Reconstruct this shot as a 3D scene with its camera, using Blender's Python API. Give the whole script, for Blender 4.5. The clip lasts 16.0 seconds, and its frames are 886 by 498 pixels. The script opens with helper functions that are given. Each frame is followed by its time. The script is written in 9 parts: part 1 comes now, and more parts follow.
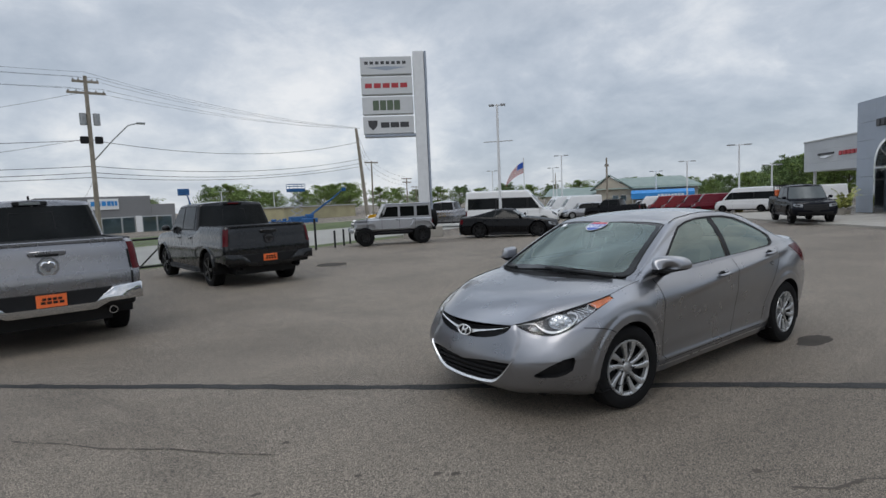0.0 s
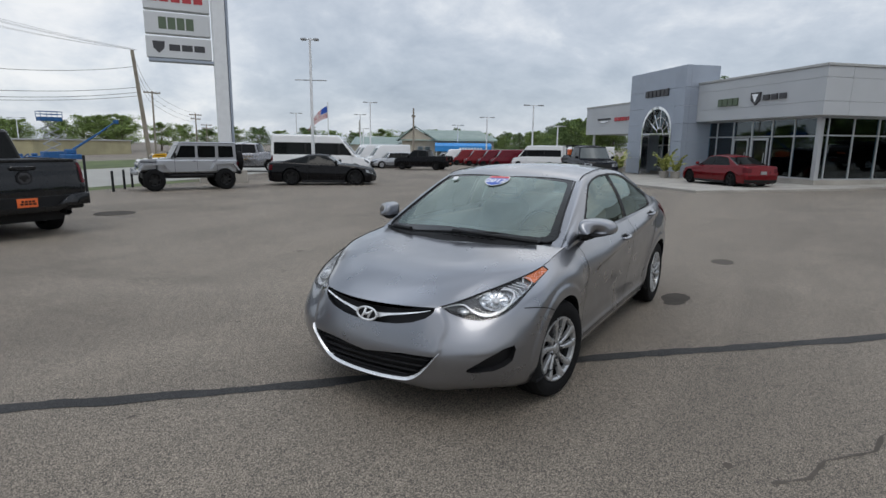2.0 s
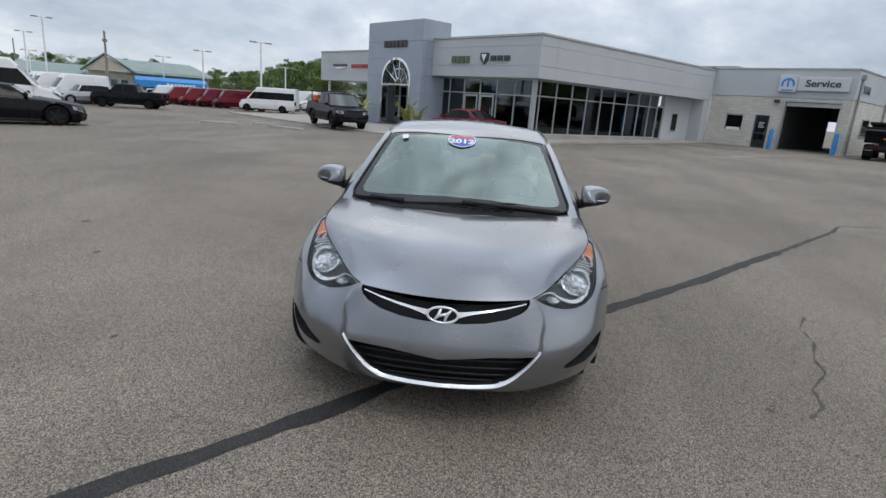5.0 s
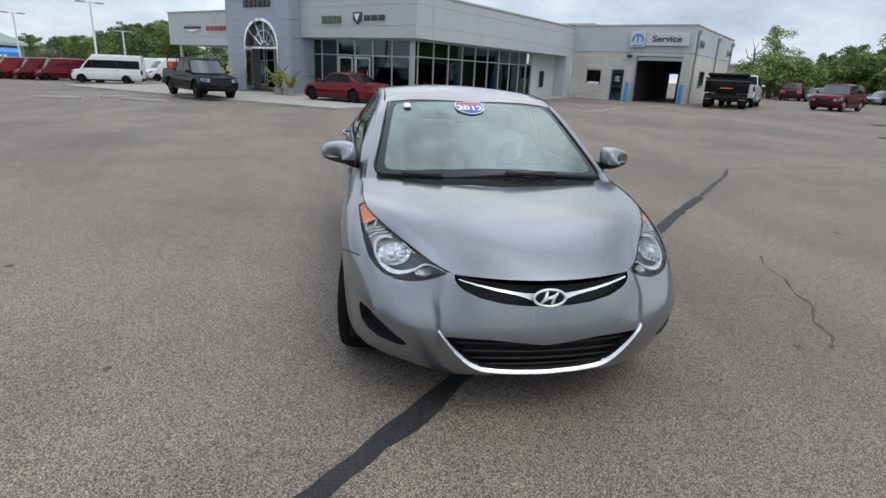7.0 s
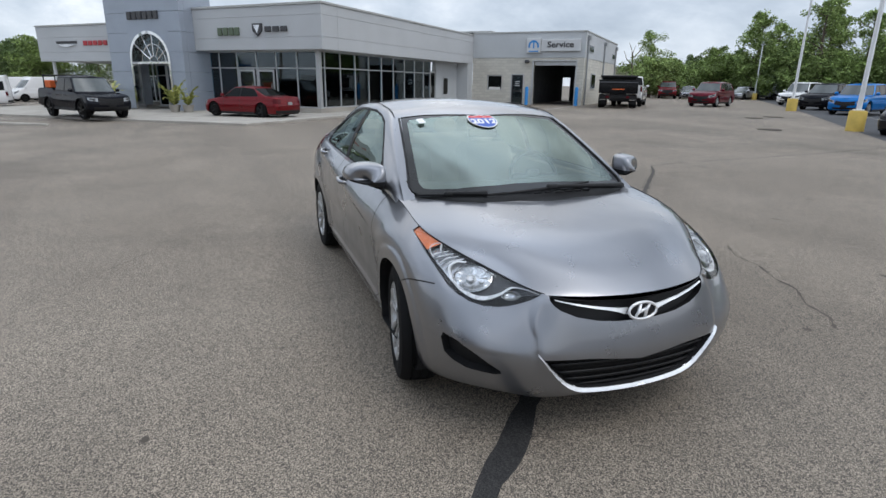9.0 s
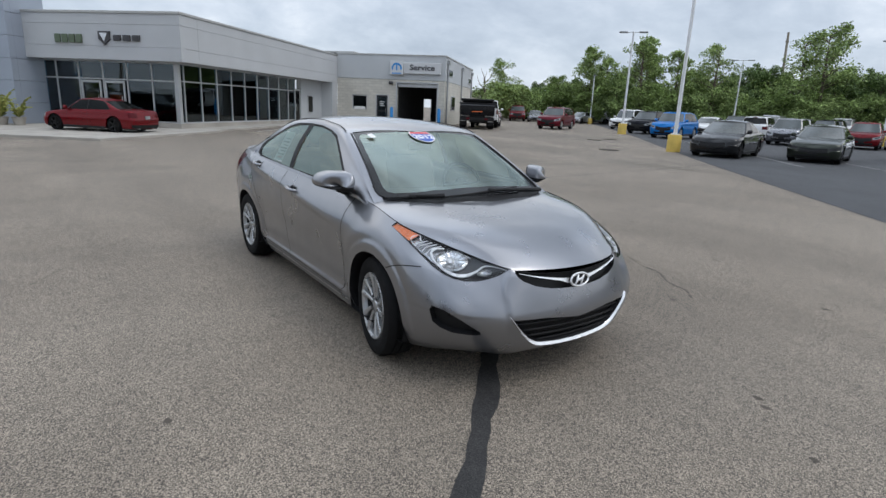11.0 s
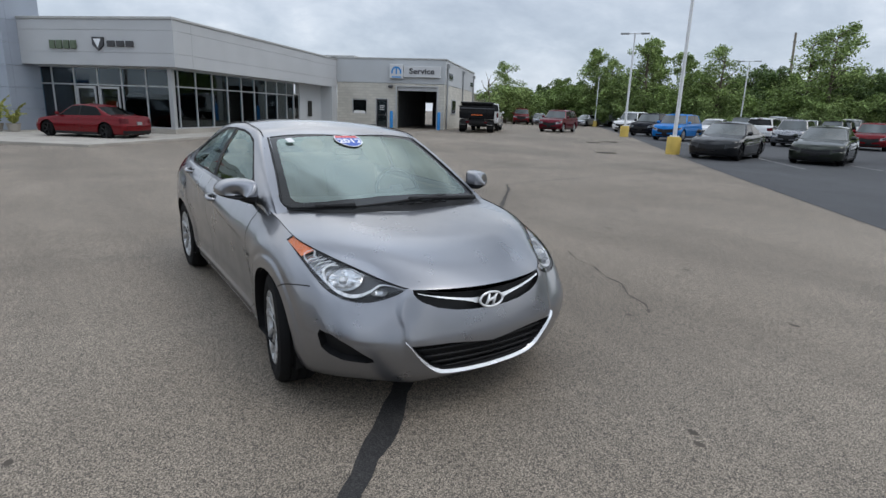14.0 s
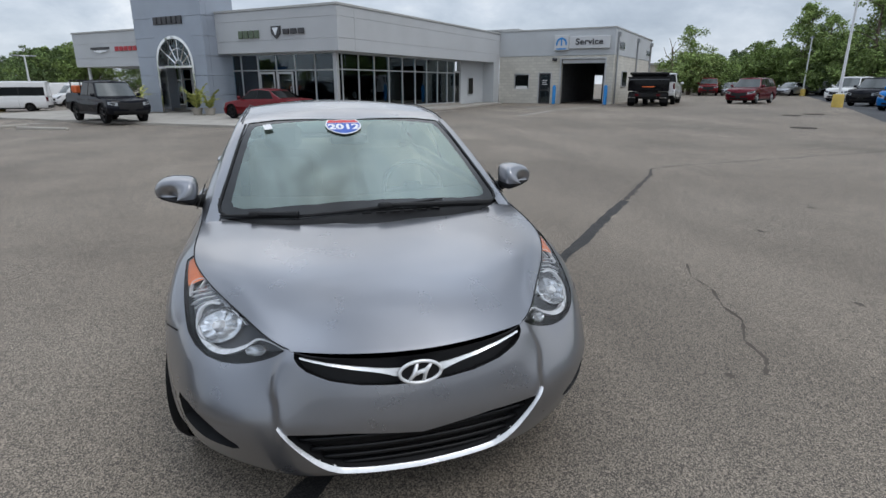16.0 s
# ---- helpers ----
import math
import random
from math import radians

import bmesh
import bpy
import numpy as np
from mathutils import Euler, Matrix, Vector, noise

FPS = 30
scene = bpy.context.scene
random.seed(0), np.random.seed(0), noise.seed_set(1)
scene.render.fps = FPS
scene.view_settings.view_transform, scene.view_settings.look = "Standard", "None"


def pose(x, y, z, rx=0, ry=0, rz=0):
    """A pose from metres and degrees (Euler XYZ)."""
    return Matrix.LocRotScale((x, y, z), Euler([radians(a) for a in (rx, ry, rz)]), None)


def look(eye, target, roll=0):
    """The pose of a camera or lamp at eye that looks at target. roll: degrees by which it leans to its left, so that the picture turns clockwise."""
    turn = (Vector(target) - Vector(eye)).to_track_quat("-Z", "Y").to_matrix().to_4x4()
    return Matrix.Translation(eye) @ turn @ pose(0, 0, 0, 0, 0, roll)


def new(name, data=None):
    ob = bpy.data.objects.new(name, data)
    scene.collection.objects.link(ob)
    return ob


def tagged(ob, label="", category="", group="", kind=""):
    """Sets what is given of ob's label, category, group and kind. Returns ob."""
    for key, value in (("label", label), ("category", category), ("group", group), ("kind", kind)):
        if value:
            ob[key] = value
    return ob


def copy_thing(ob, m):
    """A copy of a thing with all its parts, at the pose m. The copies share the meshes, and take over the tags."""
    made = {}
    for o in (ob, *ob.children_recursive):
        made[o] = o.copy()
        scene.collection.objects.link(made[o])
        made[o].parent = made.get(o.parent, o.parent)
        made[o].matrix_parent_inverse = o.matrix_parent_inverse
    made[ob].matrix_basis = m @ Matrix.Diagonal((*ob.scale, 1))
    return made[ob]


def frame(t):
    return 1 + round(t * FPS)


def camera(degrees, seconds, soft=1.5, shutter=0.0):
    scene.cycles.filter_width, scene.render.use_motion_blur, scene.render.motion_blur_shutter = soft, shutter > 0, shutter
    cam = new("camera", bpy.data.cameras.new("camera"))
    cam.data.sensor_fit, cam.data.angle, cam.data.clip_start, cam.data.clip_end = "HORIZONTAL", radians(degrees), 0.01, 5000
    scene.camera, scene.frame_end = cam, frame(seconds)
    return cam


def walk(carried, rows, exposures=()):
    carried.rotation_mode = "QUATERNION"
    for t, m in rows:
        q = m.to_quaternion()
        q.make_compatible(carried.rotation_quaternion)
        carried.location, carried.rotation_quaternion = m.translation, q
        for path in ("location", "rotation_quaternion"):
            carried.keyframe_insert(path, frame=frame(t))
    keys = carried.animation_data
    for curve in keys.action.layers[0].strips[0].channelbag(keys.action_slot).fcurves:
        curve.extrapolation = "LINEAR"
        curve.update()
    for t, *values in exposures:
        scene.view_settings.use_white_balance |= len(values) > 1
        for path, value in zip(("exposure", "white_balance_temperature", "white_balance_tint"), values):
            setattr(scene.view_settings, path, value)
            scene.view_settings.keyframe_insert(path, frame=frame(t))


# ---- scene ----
cam = camera(77.0, 16.0)
PATH = [
    (0, (3.295, -3.521, 1.615), (1.703, -2.323, 1.442), -2.5),
    (0.5, (3.032, -3.501, 1.619), (1.553, -2.174, 1.386), -0.9),
    (1, (2.757, -3.44, 1.584), (1.418, -1.982, 1.297), -0.5),
    (1.5, (2.439, -3.278, 1.614), (1.239, -1.722, 1.242), -0.5),
    (2, (2.062, -3.273, 1.593), (1.003, -1.617, 1.225), 0.7),
    (2.5, (1.673, -3.337, 1.61), (0.742, -1.607, 1.237), 1.7),
    (3, (1.357, -3.241, 1.575), (0.562, -1.458, 1.139), 1.3),
    (3.5, (1.13, -3.203, 1.596), (0.535, -1.351, 1.133), 1.6),
    (4, (0.8, -3.314, 1.605), (0.386, -1.413, 1.142), 2.7),
    (6.5, (-0.692, -3.117, 1.535), (-0.438, -1.226, 0.937), 3.7),
    (7, (-0.879, -2.998, 1.536), (-0.531, -1.124, 0.93), 2.7),
    (7.5, (-1.093, -2.954, 1.554), (-0.658, -1.093, 0.962), 3.0),
    (8, (-1.329, -2.937, 1.55), (-0.792, -1.098, 0.974), 3.2),
    (8.5, (-1.451, -2.818, 1.54), (-0.85, -1.001, 0.959), 1.9),
    (9, (-1.599, -2.667, 1.548), (-0.93, -0.87, 0.978), 0.9),
    (9.5, (-1.777, -2.636, 1.563), (-1.005, -0.873, 1.021), 1.1),
    (10, (-2.019, -2.696, 1.548), (-1.077, -1.008, 1.037), 2.5),
    (12.5, (-2.609, -3.152, 1.536), (-1.44, -1.604, 1.046), 2.0),
    (13, (-2.342, -3.146, 1.545), (-1.173, -1.597, 1.062), 1.8),
    (13.5, (-2.055, -3.022, 1.547), (-0.904, -1.459, 1.066), 2.0),
    (14, (-1.733, -2.976, 1.545), (-0.648, -1.367, 1.064), 2.1),
    (14.5, (-1.391, -3.012, 1.577), (-0.448, -1.312, 1.106), 1.0),
    (15, (-1.098, -2.916, 1.548), (-0.329, -1.132, 1.073), 0.5),
    (15.5, (-0.761, -2.699, 1.561), (-0.1, -0.88, 1.056), 0.3),
    (16, (-0.397, -2.506, 1.552), (0.137, -0.665, 0.981), 0.1),
]
EXPOSURES = ((0, -0.10, 6500, 10), (0.5, -0.19, 6500, 10), (1, -0.17, 6500, 10), (2, 0.0, 6520, 10), (4, 0.10, 6500, 10), (6.5, 0.34, 6450, 10), (9, 0.38, 6450, 10), (13, 0.28, 6450, 10), (14.5, 0.23, 6450, 10), (16, 0.19, 6450, 10))
walk(cam, [(t, look(eye, target, roll)) for t, eye, target, roll in PATH], EXPOSURES)

# ---- world, sun, exposure ----
world = bpy.data.worlds.new("sky")
scene.world = world
world.use_nodes = True
wn, wl = world.node_tree.nodes, world.node_tree.links
wn.clear()


def wnode(kind, **inputs):
    n = wn.new(kind)
    for key, value in inputs.items():
        n.inputs[key.replace("_", " ")].default_value = value
    return n


w_out = wnode("ShaderNodeOutputWorld")
w_bg = wnode("ShaderNodeBackground", Strength=1.0)
w_sky = wn.new("ShaderNodeTexSky")
w_sky.sky_type, w_sky.sun_disc = "NISHITA", False
w_sky.sun_elevation, w_sky.sun_rotation = radians(52), radians(150)
w_dim = wn.new("ShaderNodeVectorMath")
w_dim.operation = "SCALE"
w_dim.inputs["Scale"].default_value = 0.09
wl.new(w_sky.outputs[0], w_dim.inputs[0])
w_co = wn.new("ShaderNodeTexCoord")
w_sep = wn.new("ShaderNodeSeparateXYZ")
wl.new(w_co.outputs["Generated"], w_sep.inputs[0])
w_up = wn.new("ShaderNodeMath")
w_up.operation = "MAXIMUM"
wl.new(w_sep.outputs["Z"], w_up.inputs[0])
w_up.inputs[1].default_value = 0.0
w_add = wn.new("ShaderNodeMath")
w_add.operation = "ADD"
wl.new(w_up.outputs[0], w_add.inputs[0])
w_add.inputs[1].default_value = 0.42
w_flat = wn.new("ShaderNodeVectorMath")
w_flat.operation = "DIVIDE"
w_comb = wn.new("ShaderNodeCombineXYZ")
for k in range(3):
    wl.new(w_add.outputs[0], w_comb.inputs[k])
wl.new(w_co.outputs["Generated"], w_flat.inputs[0])
wl.new(w_comb.outputs[0], w_flat.inputs[1])
w_n1 = wnode("ShaderNodeTexNoise", Scale=1.0, Detail=7.0, Roughness=0.55, Distortion=0.4)
w_n2 = wnode("ShaderNodeTexNoise", Scale=4.2, Detail=8.0, Roughness=0.62, Distortion=0.25)
wl.new(w_flat.outputs[0], w_n1.inputs["Vector"])
wl.new(w_flat.outputs[0], w_n2.inputs["Vector"])
w_mix = wn.new("ShaderNodeMix")
w_mix.data_type = "FLOAT"
w_mix.inputs[0].default_value = 0.30
wl.new(w_n1.outputs["Fac"], w_mix.inputs[2])
wl.new(w_n2.outputs["Fac"], w_mix.inputs[3])
w_ramp = wn.new("ShaderNodeValToRGB")
stops = ((0.34, (0.36, 0.42, 0.51)), (0.44, (0.485, 0.55, 0.64)), (0.51, (0.60, 0.66, 0.745)), (0.565, (0.76, 0.805, 0.865)), (0.63, (0.95, 0.965, 0.985)))
while len(w_ramp.color_ramp.elements) < len(stops):
    w_ramp.color_ramp.elements.new(0.5)
for el, (pos, col) in zip(w_ramp.color_ramp.elements, stops):
    el.position, el.color = pos, (*col, 1)
wl.new(w_mix.outputs[0], w_ramp.inputs[0])
w_blend = wn.new("ShaderNodeMix")
w_blend.data_type = "RGBA"
w_blend.inputs[0].default_value = 0.88
wl.new(w_dim.outputs[0], w_blend.inputs[6])
wl.new(w_ramp.outputs[0], w_blend.inputs[7])
# an overcast sky is brighter overhead than along the horizon
w_high = wn.new("ShaderNodeMapRange")
w_high.interpolation_type = "SMOOTHSTEP"
for at, value in (("From Min", 0.28), ("From Max", 0.92), ("To Min", 1.0), ("To Max", 1.95)):
    w_high.inputs[at].default_value = value
wl.new(w_sep.outputs["Z"], w_high.inputs["Value"])
w_over = wnode("ShaderNodeTexNoise", Scale=2.1, Detail=6.0, Roughness=0.55, Distortion=0.5)
wl.new(w_flat.outputs[0], w_over.inputs["Vector"])
w_swing = wn.new("ShaderNodeMapRange")
w_swing.interpolation_type = "SMOOTHSTEP"
for at, value in (("From Min", 0.36), ("From Max", 0.64), ("To Min", 0.60), ("To Max", 1.26)):
    w_swing.inputs[at].default_value = value
wl.new(w_over.outputs["Fac"], w_swing.inputs["Value"])
w_full = wn.new("ShaderNodeMath")
w_full.operation = "MULTIPLY"
wl.new(w_high.outputs[0], w_full.inputs[0])
wl.new(w_swing.outputs[0], w_full.inputs[1])
w_part = wn.new("ShaderNodeMapRange")
w_part.interpolation_type = "SMOOTHSTEP"
for at, value in (("From Min", 0.25), ("From Max", 0.60)):
    w_part.inputs[at].default_value = value
wl.new(w_sep.outputs["Z"], w_part.inputs["Value"])
w_pick = wn.new("ShaderNodeMix")
w_pick.data_type = "FLOAT"
wl.new(w_part.outputs[0], w_pick.inputs[0])
wl.new(w_high.outputs[0], w_pick.inputs[2])
wl.new(w_full.outputs[0], w_pick.inputs[3])
wl.new(w_pick.outputs[0], w_bg.inputs["Strength"])
wl.new(w_blend.outputs[2], w_bg.inputs["Color"])
wl.new(w_bg.outputs[0], w_out.inputs["Surface"])

sun = new("sun", bpy.data.lights.new("sun", "SUN"))
sun.data.energy, sun.data.angle, sun.data.color = 0.6, radians(25), (1.0, 0.96, 0.90)
sun.matrix_world = look((0, 0, 40), (-9, 16, 9))

# ---- mesh tools ----


class Geo:
    """Gathers vertices and faces of one part."""

    def __init__(self):
        self.v, self.f = [], []

    def add(self, verts, faces):
        n = len(self.v)
        self.v += [tuple(p) for p in verts]
        self.f += [tuple(n + i for i in face) for face in faces]
        return self

    def box(self, lo, hi, bev=0.0):
        lo, hi = [min(a, b) for a, b in zip(lo, hi)], [max(a, b) for a, b in zip(lo, hi)]
        b = min(bev, 0.45 * min(h - l for l, h in zip(lo, hi)))
        if b <= 0:
            vs = [(x, y, z) for x in (lo[0], hi[0]) for y in (lo[1], hi[1]) for z in (lo[2], hi[2])]
            return self.add(vs, [(0, 1, 3, 2), (4, 6, 7, 5), (0, 4, 5, 1), (2, 3, 7, 6), (0, 2, 6, 4), (1, 5, 7, 3)])
        vs, at = [], {}
        for c in range(8):
            side = [(c >> k) & 1 for k in range(3)]
            for k in range(3):
                p = [(hi if s else lo)[m] + (0 if m == k else (-b if s else b)) for m, s in enumerate(side)]
                at[c, k] = len(vs)
                vs.append(p)
        fs = []
        for k in range(3):
            u, w = (k + 1) % 3, (k + 2) % 3
            for s in (0, 1):
                ring = [(s << k) | (a << u) | (d << w) for a, d in ((0, 0), (1, 0), (1, 1), (0, 1))]
                face = [at[c, k] for c in ring]
                fs.append(face if s else face[::-1])
            for a in (0, 1):
                for d in (0, 1):
                    c0, c1 = (a << u) | (d << w), (a << u) | (d << w) | (1 << k)
                    face = [at[c0, u], at[c1, u], at[c1, w], at[c0, w]]
                    fs.append(face if a == d else face[::-1])
        for c in range(8):
            face = [at[c, 0], at[c, 1], at[c, 2]]
            fs.append(face if bin(c).count("1") % 2 else face[::-1])
        return self.add(vs, fs)

    def tube(self, pts, r, n=8, cap=True):
        """A round bar along points; r may be one radius or one for each point."""
        pts = [Vector(p) for p in pts]
        rs = r if isinstance(r, (list, tuple)) else [r] * len(pts)
        vs, side = [], None
        for k, p in enumerate(pts):
            d = (pts[min(k + 1, len(pts) - 1)] - pts[max(k - 1, 0)]).normalized()
            if side is None:
                side = d.orthogonal().normalized()
            side = (side - d * side.dot(d)).normalized()
            up = d.cross(side)
            vs += [p + rs[k] * (math.cos(a) * side + math.sin(a) * up) for a in (2 * math.pi * i / n for i in range(n))]
        fs = [(k * n + i, k * n + (i + 1) % n, (k + 1) * n + (i + 1) % n, (k + 1) * n + i) for k in range(len(pts) - 1) for i in range(n)]
        if cap:
            fs += [tuple(range(n))[::-1], tuple((len(pts) - 1) * n + i for i in range(n))]
        return self.add(vs, fs)

    def grid(self, rows, flip=False, close=False):
        """Rows of points, all of one length, skinned with quads."""
        m = len(rows[0])
        fs = []
        for k in range(len(rows) - 1):
            for i in range(m if close else m - 1):
                j = (i + 1) % m
                face = (k * m + i, k * m + j, (k + 1) * m + j, (k + 1) * m + i)
                fs.append(face[::-1] if flip else face)
        return self.add([p for row in rows for p in row], fs)

    def spin(self, profile, n=24, axis="x"):
        """A profile of (distance along the axis, radius), turned round the axis."""
        rows = []
        for d, r in profile:
            ring = []
            for i in range(n):
                a = 2 * math.pi * i / n
                c, s = r * math.cos(a), r * math.sin(a)
                ring.append((d, c, s) if axis == "x" else (c, d, s) if axis == "y" else (c, s, d))
            rows.append(ring)
        return self.grid(rows, close=True)

    def slab(self, quad, thick):
        """A thin plate with the four given corners, thickened along its normal."""
        q = [Vector(p) for p in quad]
        nrm = (q[2] - q[0]).cross(q[3] - q[1]).normalized() * thick
        n = len(q)
        return self.add(q + [p + nrm for p in q], [tuple(range(n))[::-1], tuple(range(n, 2 * n))] + [(i, (i + 1) % n, n + (i + 1) % n, n + i) for i in range(n)])

    def prism(self, outline, d):
        """A closed outline of 3D points, extruded by the vector d."""
        q = [Vector(p) for p in outline]
        d, n = Vector(d), len(q)
        return self.add(q + [p + d for p in q], [tuple(range(n))[::-1], tuple(range(n, 2 * n))] + [(i, (i + 1) % n, n + (i + 1) % n, n + i) for i in range(n)])

    def moved(self, m):
        self.v = [tuple(m @ Vector(p)) for p in self.v]
        return self

    def mirror(self):
        n = len(self.v)
        self.v += [(-x, y, z) for x, y, z in self.v]
        self.f += [tuple(n + i for i in face[::-1]) for face in self.f]
        return self

    def mesh(self, name, mat, smooth=False, fix=True):
        me = bpy.data.meshes.new(name)
        me.from_pydata(self.v, [], self.f)
        if fix:
            bm = bmesh.new()
            bm.from_mesh(me)
            bmesh.ops.remove_doubles(bm, verts=bm.verts, dist=1e-5)
            bmesh.ops.recalc_face_normals(bm, faces=bm.faces)
            bm.to_mesh(me)
            bm.free()
        if smooth:
            me.shade_smooth()
            if smooth is not True:
                me.set_sharp_from_angle(angle=radians(smooth))
        me.materials.append(mat)
        return me


def part(name, geo, mat, parent, label="", smooth=False, fix=True):
    """One mesh object under a thing or under a part."""
    ob = new(name, geo if isinstance(geo, bpy.types.Mesh) else geo.mesh(name, mat, smooth, fix))
    ob.parent = parent
    return tagged(ob, label)


def thing(name, m, label, category, group="", kind=""):
    """An Empty at the base of a thing; its parts hang from it."""
    ob = new(name)
    ob.empty_display_size = 0.2
    ob.matrix_basis = m
    return tagged(ob, label, category, group, kind)


def solid(name, geo, mat, label, category, group="", kind="", smooth=False, m=None):
    """A thing of one mesh."""
    ob = new(name, geo.mesh(name, mat, smooth))
    if m is not None:
        ob.matrix_basis = m
    return tagged(ob, label, category, group, kind)


def gz(x, y):
    """The lie of the ground: level round the car, falling towards the street, a slight cross fall along the building."""
    r = min(max((y - 6) / 20, 0), 1)
    street = -0.016 * min(max(-x - 2, 0), 24)
    return r * r * (3 - 2 * r) * min(max(0.012 * (x - 3), -0.06), 0.22) + street

# ---- materials ----


class Mat:
    """A node material in the making."""

    def __init__(self, name, color=(0.5, 0.5, 0.5), rough=0.5, metal=0.0, **more):
        self.m = bpy.data.materials.new(name)
        self.m.use_nodes = True
        self.t = self.m.node_tree
        self.b = self.t.nodes["Principled BSDF"]
        self.b.inputs["Base Color"].default_value = (*color, 1)
        self.b.inputs["Roughness"].default_value = rough
        self.b.inputs["Metallic"].default_value = metal
        for key, value in more.items():
            self.b.inputs[key.replace("_", " ")].default_value = value
        self.co = None

    def node(self, kind, **inputs):
        n = self.t.nodes.new(kind)
        for key, value in inputs.items():
            n.inputs[key.replace("_", " ")].default_value = value
        return n

    def link(self, a, b):
        self.t.links.new(a, b)

    def coords(self, world=False):
        if self.co is None:
            if world:
                self.co = self.node("ShaderNodeNewGeometry").outputs["Position"]
            else:
                self.co = self.node("ShaderNodeTexCoord").outputs["Object"]
        return self.co

    def noise(self, scale, detail=4.0, rough=0.55, world=False, distortion=0.0, stretch=None):
        n = self.node("ShaderNodeTexNoise", Scale=scale, Detail=detail, Roughness=rough, Distortion=distortion)
        co = self.coords(world)
        if stretch:
            mp = self.node("ShaderNodeMapping")
            mp.inputs["Scale"].default_value = stretch
            self.link(co, mp.inputs[0])
            co = mp.outputs[0]
        self.link(co, n.inputs["Vector"])
        return n.outputs["Fac"]

    def ramp(self, fac, stops):
        n = self.node("ShaderNodeValToRGB")
        while len(n.color_ramp.elements) < len(stops):
            n.color_ramp.elements.new(0.5)
        for el, (pos, col) in zip(n.color_ramp.elements, stops):
            el.position = pos
            el.color = (*col, 1) if isinstance(col, (tuple, list)) else (col, col, col, 1)
        self.link(fac, n.inputs[0])
        return n.outputs[0]

    def mix(self, fac, a, b, mode="MIX"):
        n = self.node("ShaderNodeMix")
        n.data_type, n.blend_type = "RGBA", mode
        for at, value in ((0, fac), (6, a), (7, b)):
            if isinstance(value, bpy.types.NodeSocket):
                self.link(value, n.inputs[at])
            elif at == 0:
                n.inputs[at].default_value = value
            elif isinstance(value, (int, float)):
                n.inputs[at].default_value = (value, value, value, 1)
            else:
                n.inputs[at].default_value = (*value, 1)
        return n.outputs[2]

    def color(self, socket):
        self.link(socket, self.b.inputs["Base Color"])
        return self

    def rough(self, socket):
        self.link(socket, self.b.inputs["Roughness"])
        return self

    def bump(self, socket, strength=0.3, dist=0.01):
        n = self.node("ShaderNodeBump", Strength=strength, Distance=dist)
        self.link(socket, n.inputs["Height"])
        self.link(n.outputs[0], self.b.inputs["Normal"])
        return self


def worn(name, color, rough=0.5, metal=0.0, scale=3.0, spread=0.18, grain=60.0, bump=0.05, **more):
    """A surface with broad mottling, fine grain and slight relief."""
    k = Mat(name, color, rough, metal, **more)
    lo, hi = tuple(c * (1 - spread) for c in color), tuple(min(c * (1 + spread), 0.95) for c in color)
    broad = k.ramp(k.noise(scale, 5.0), ((0.3, lo), (0.7, hi)))
    fine = k.ramp(k.noise(grain, 2.0), ((0.3, 0.88), (0.7, 1.0)))
    k.color(k.mix(1.0, broad, fine, "MULTIPLY"))
    k.rough(k.ramp(k.noise(scale * 2.3, 3.0), ((0.3, max(rough - 0.06, 0.02)), (0.7, min(rough + 0.08, 1.0)))))
    if bump:
        k.bump(k.noise(grain, 3.0), bump, 0.004)
    return k.m


def paint(name, color, metal=0.0, rough=0.35, flake=0.0, dust=0.08, coat=1.0):
    """Car paint under clear lacquer, with a little road dust towards nowhere in particular."""
    k = Mat(name, color, rough, metal)
    k.b.inputs["Coat Weight"].default_value = coat
    k.b.inputs["Specular IOR Level"].default_value = 0.2 if coat > 0.9 else 0.0
    k.b.inputs["Coat Roughness"].default_value = 0.025
    film = k.ramp(k.noise(2.2, 6.0, 0.6), ((0.35, 0.0), (0.75, dust)))
    base = k.mix(film, color, (0.34, 0.31, 0.27))
    if flake:
        spark = k.ramp(k.noise(900.0, 1.0), ((0.35, 1 - flake), (0.65, 1 + flake * 0.6)))
        base = k.mix(1.0, base, spark, "MULTIPLY")
    k.color(base)
    k.rough(k.ramp(k.noise(5.0, 5.0), ((0.3, rough - 0.04), (0.75, rough + 0.08))))
    return k.m


def glass(name, tint, rough=0.01, ior=1.75, sheen=(1.0, 1.0, 1.0)):
    """A tinted pane: clear by its tint, mirroring more at a slant."""
    m = bpy.data.materials.new(name)
    m.use_nodes = True
    t = m.node_tree
    t.nodes.clear()
    out = t.nodes.new("ShaderNodeOutputMaterial")
    mix = t.nodes.new("ShaderNodeMixShader")
    clear, gloss = (t.nodes.new("ShaderNodeBsdf" + k) for k in ("Transparent", "Glossy"))
    fres = t.nodes.new("ShaderNodeFresnel")
    fres.inputs["IOR"].default_value = ior
    clear.inputs["Color"].default_value = (*tint, 1)
    gloss.inputs["Color"].default_value = (*sheen, 1)
    gloss.inputs["Roughness"].default_value = rough
    t.links.new(fres.outputs[0], mix.inputs[0])
    t.links.new(clear.outputs[0], mix.inputs[1])
    t.links.new(gloss.outputs[0], mix.inputs[2])
    t.links.new(mix.outputs[0], out.inputs["Surface"])
    return m


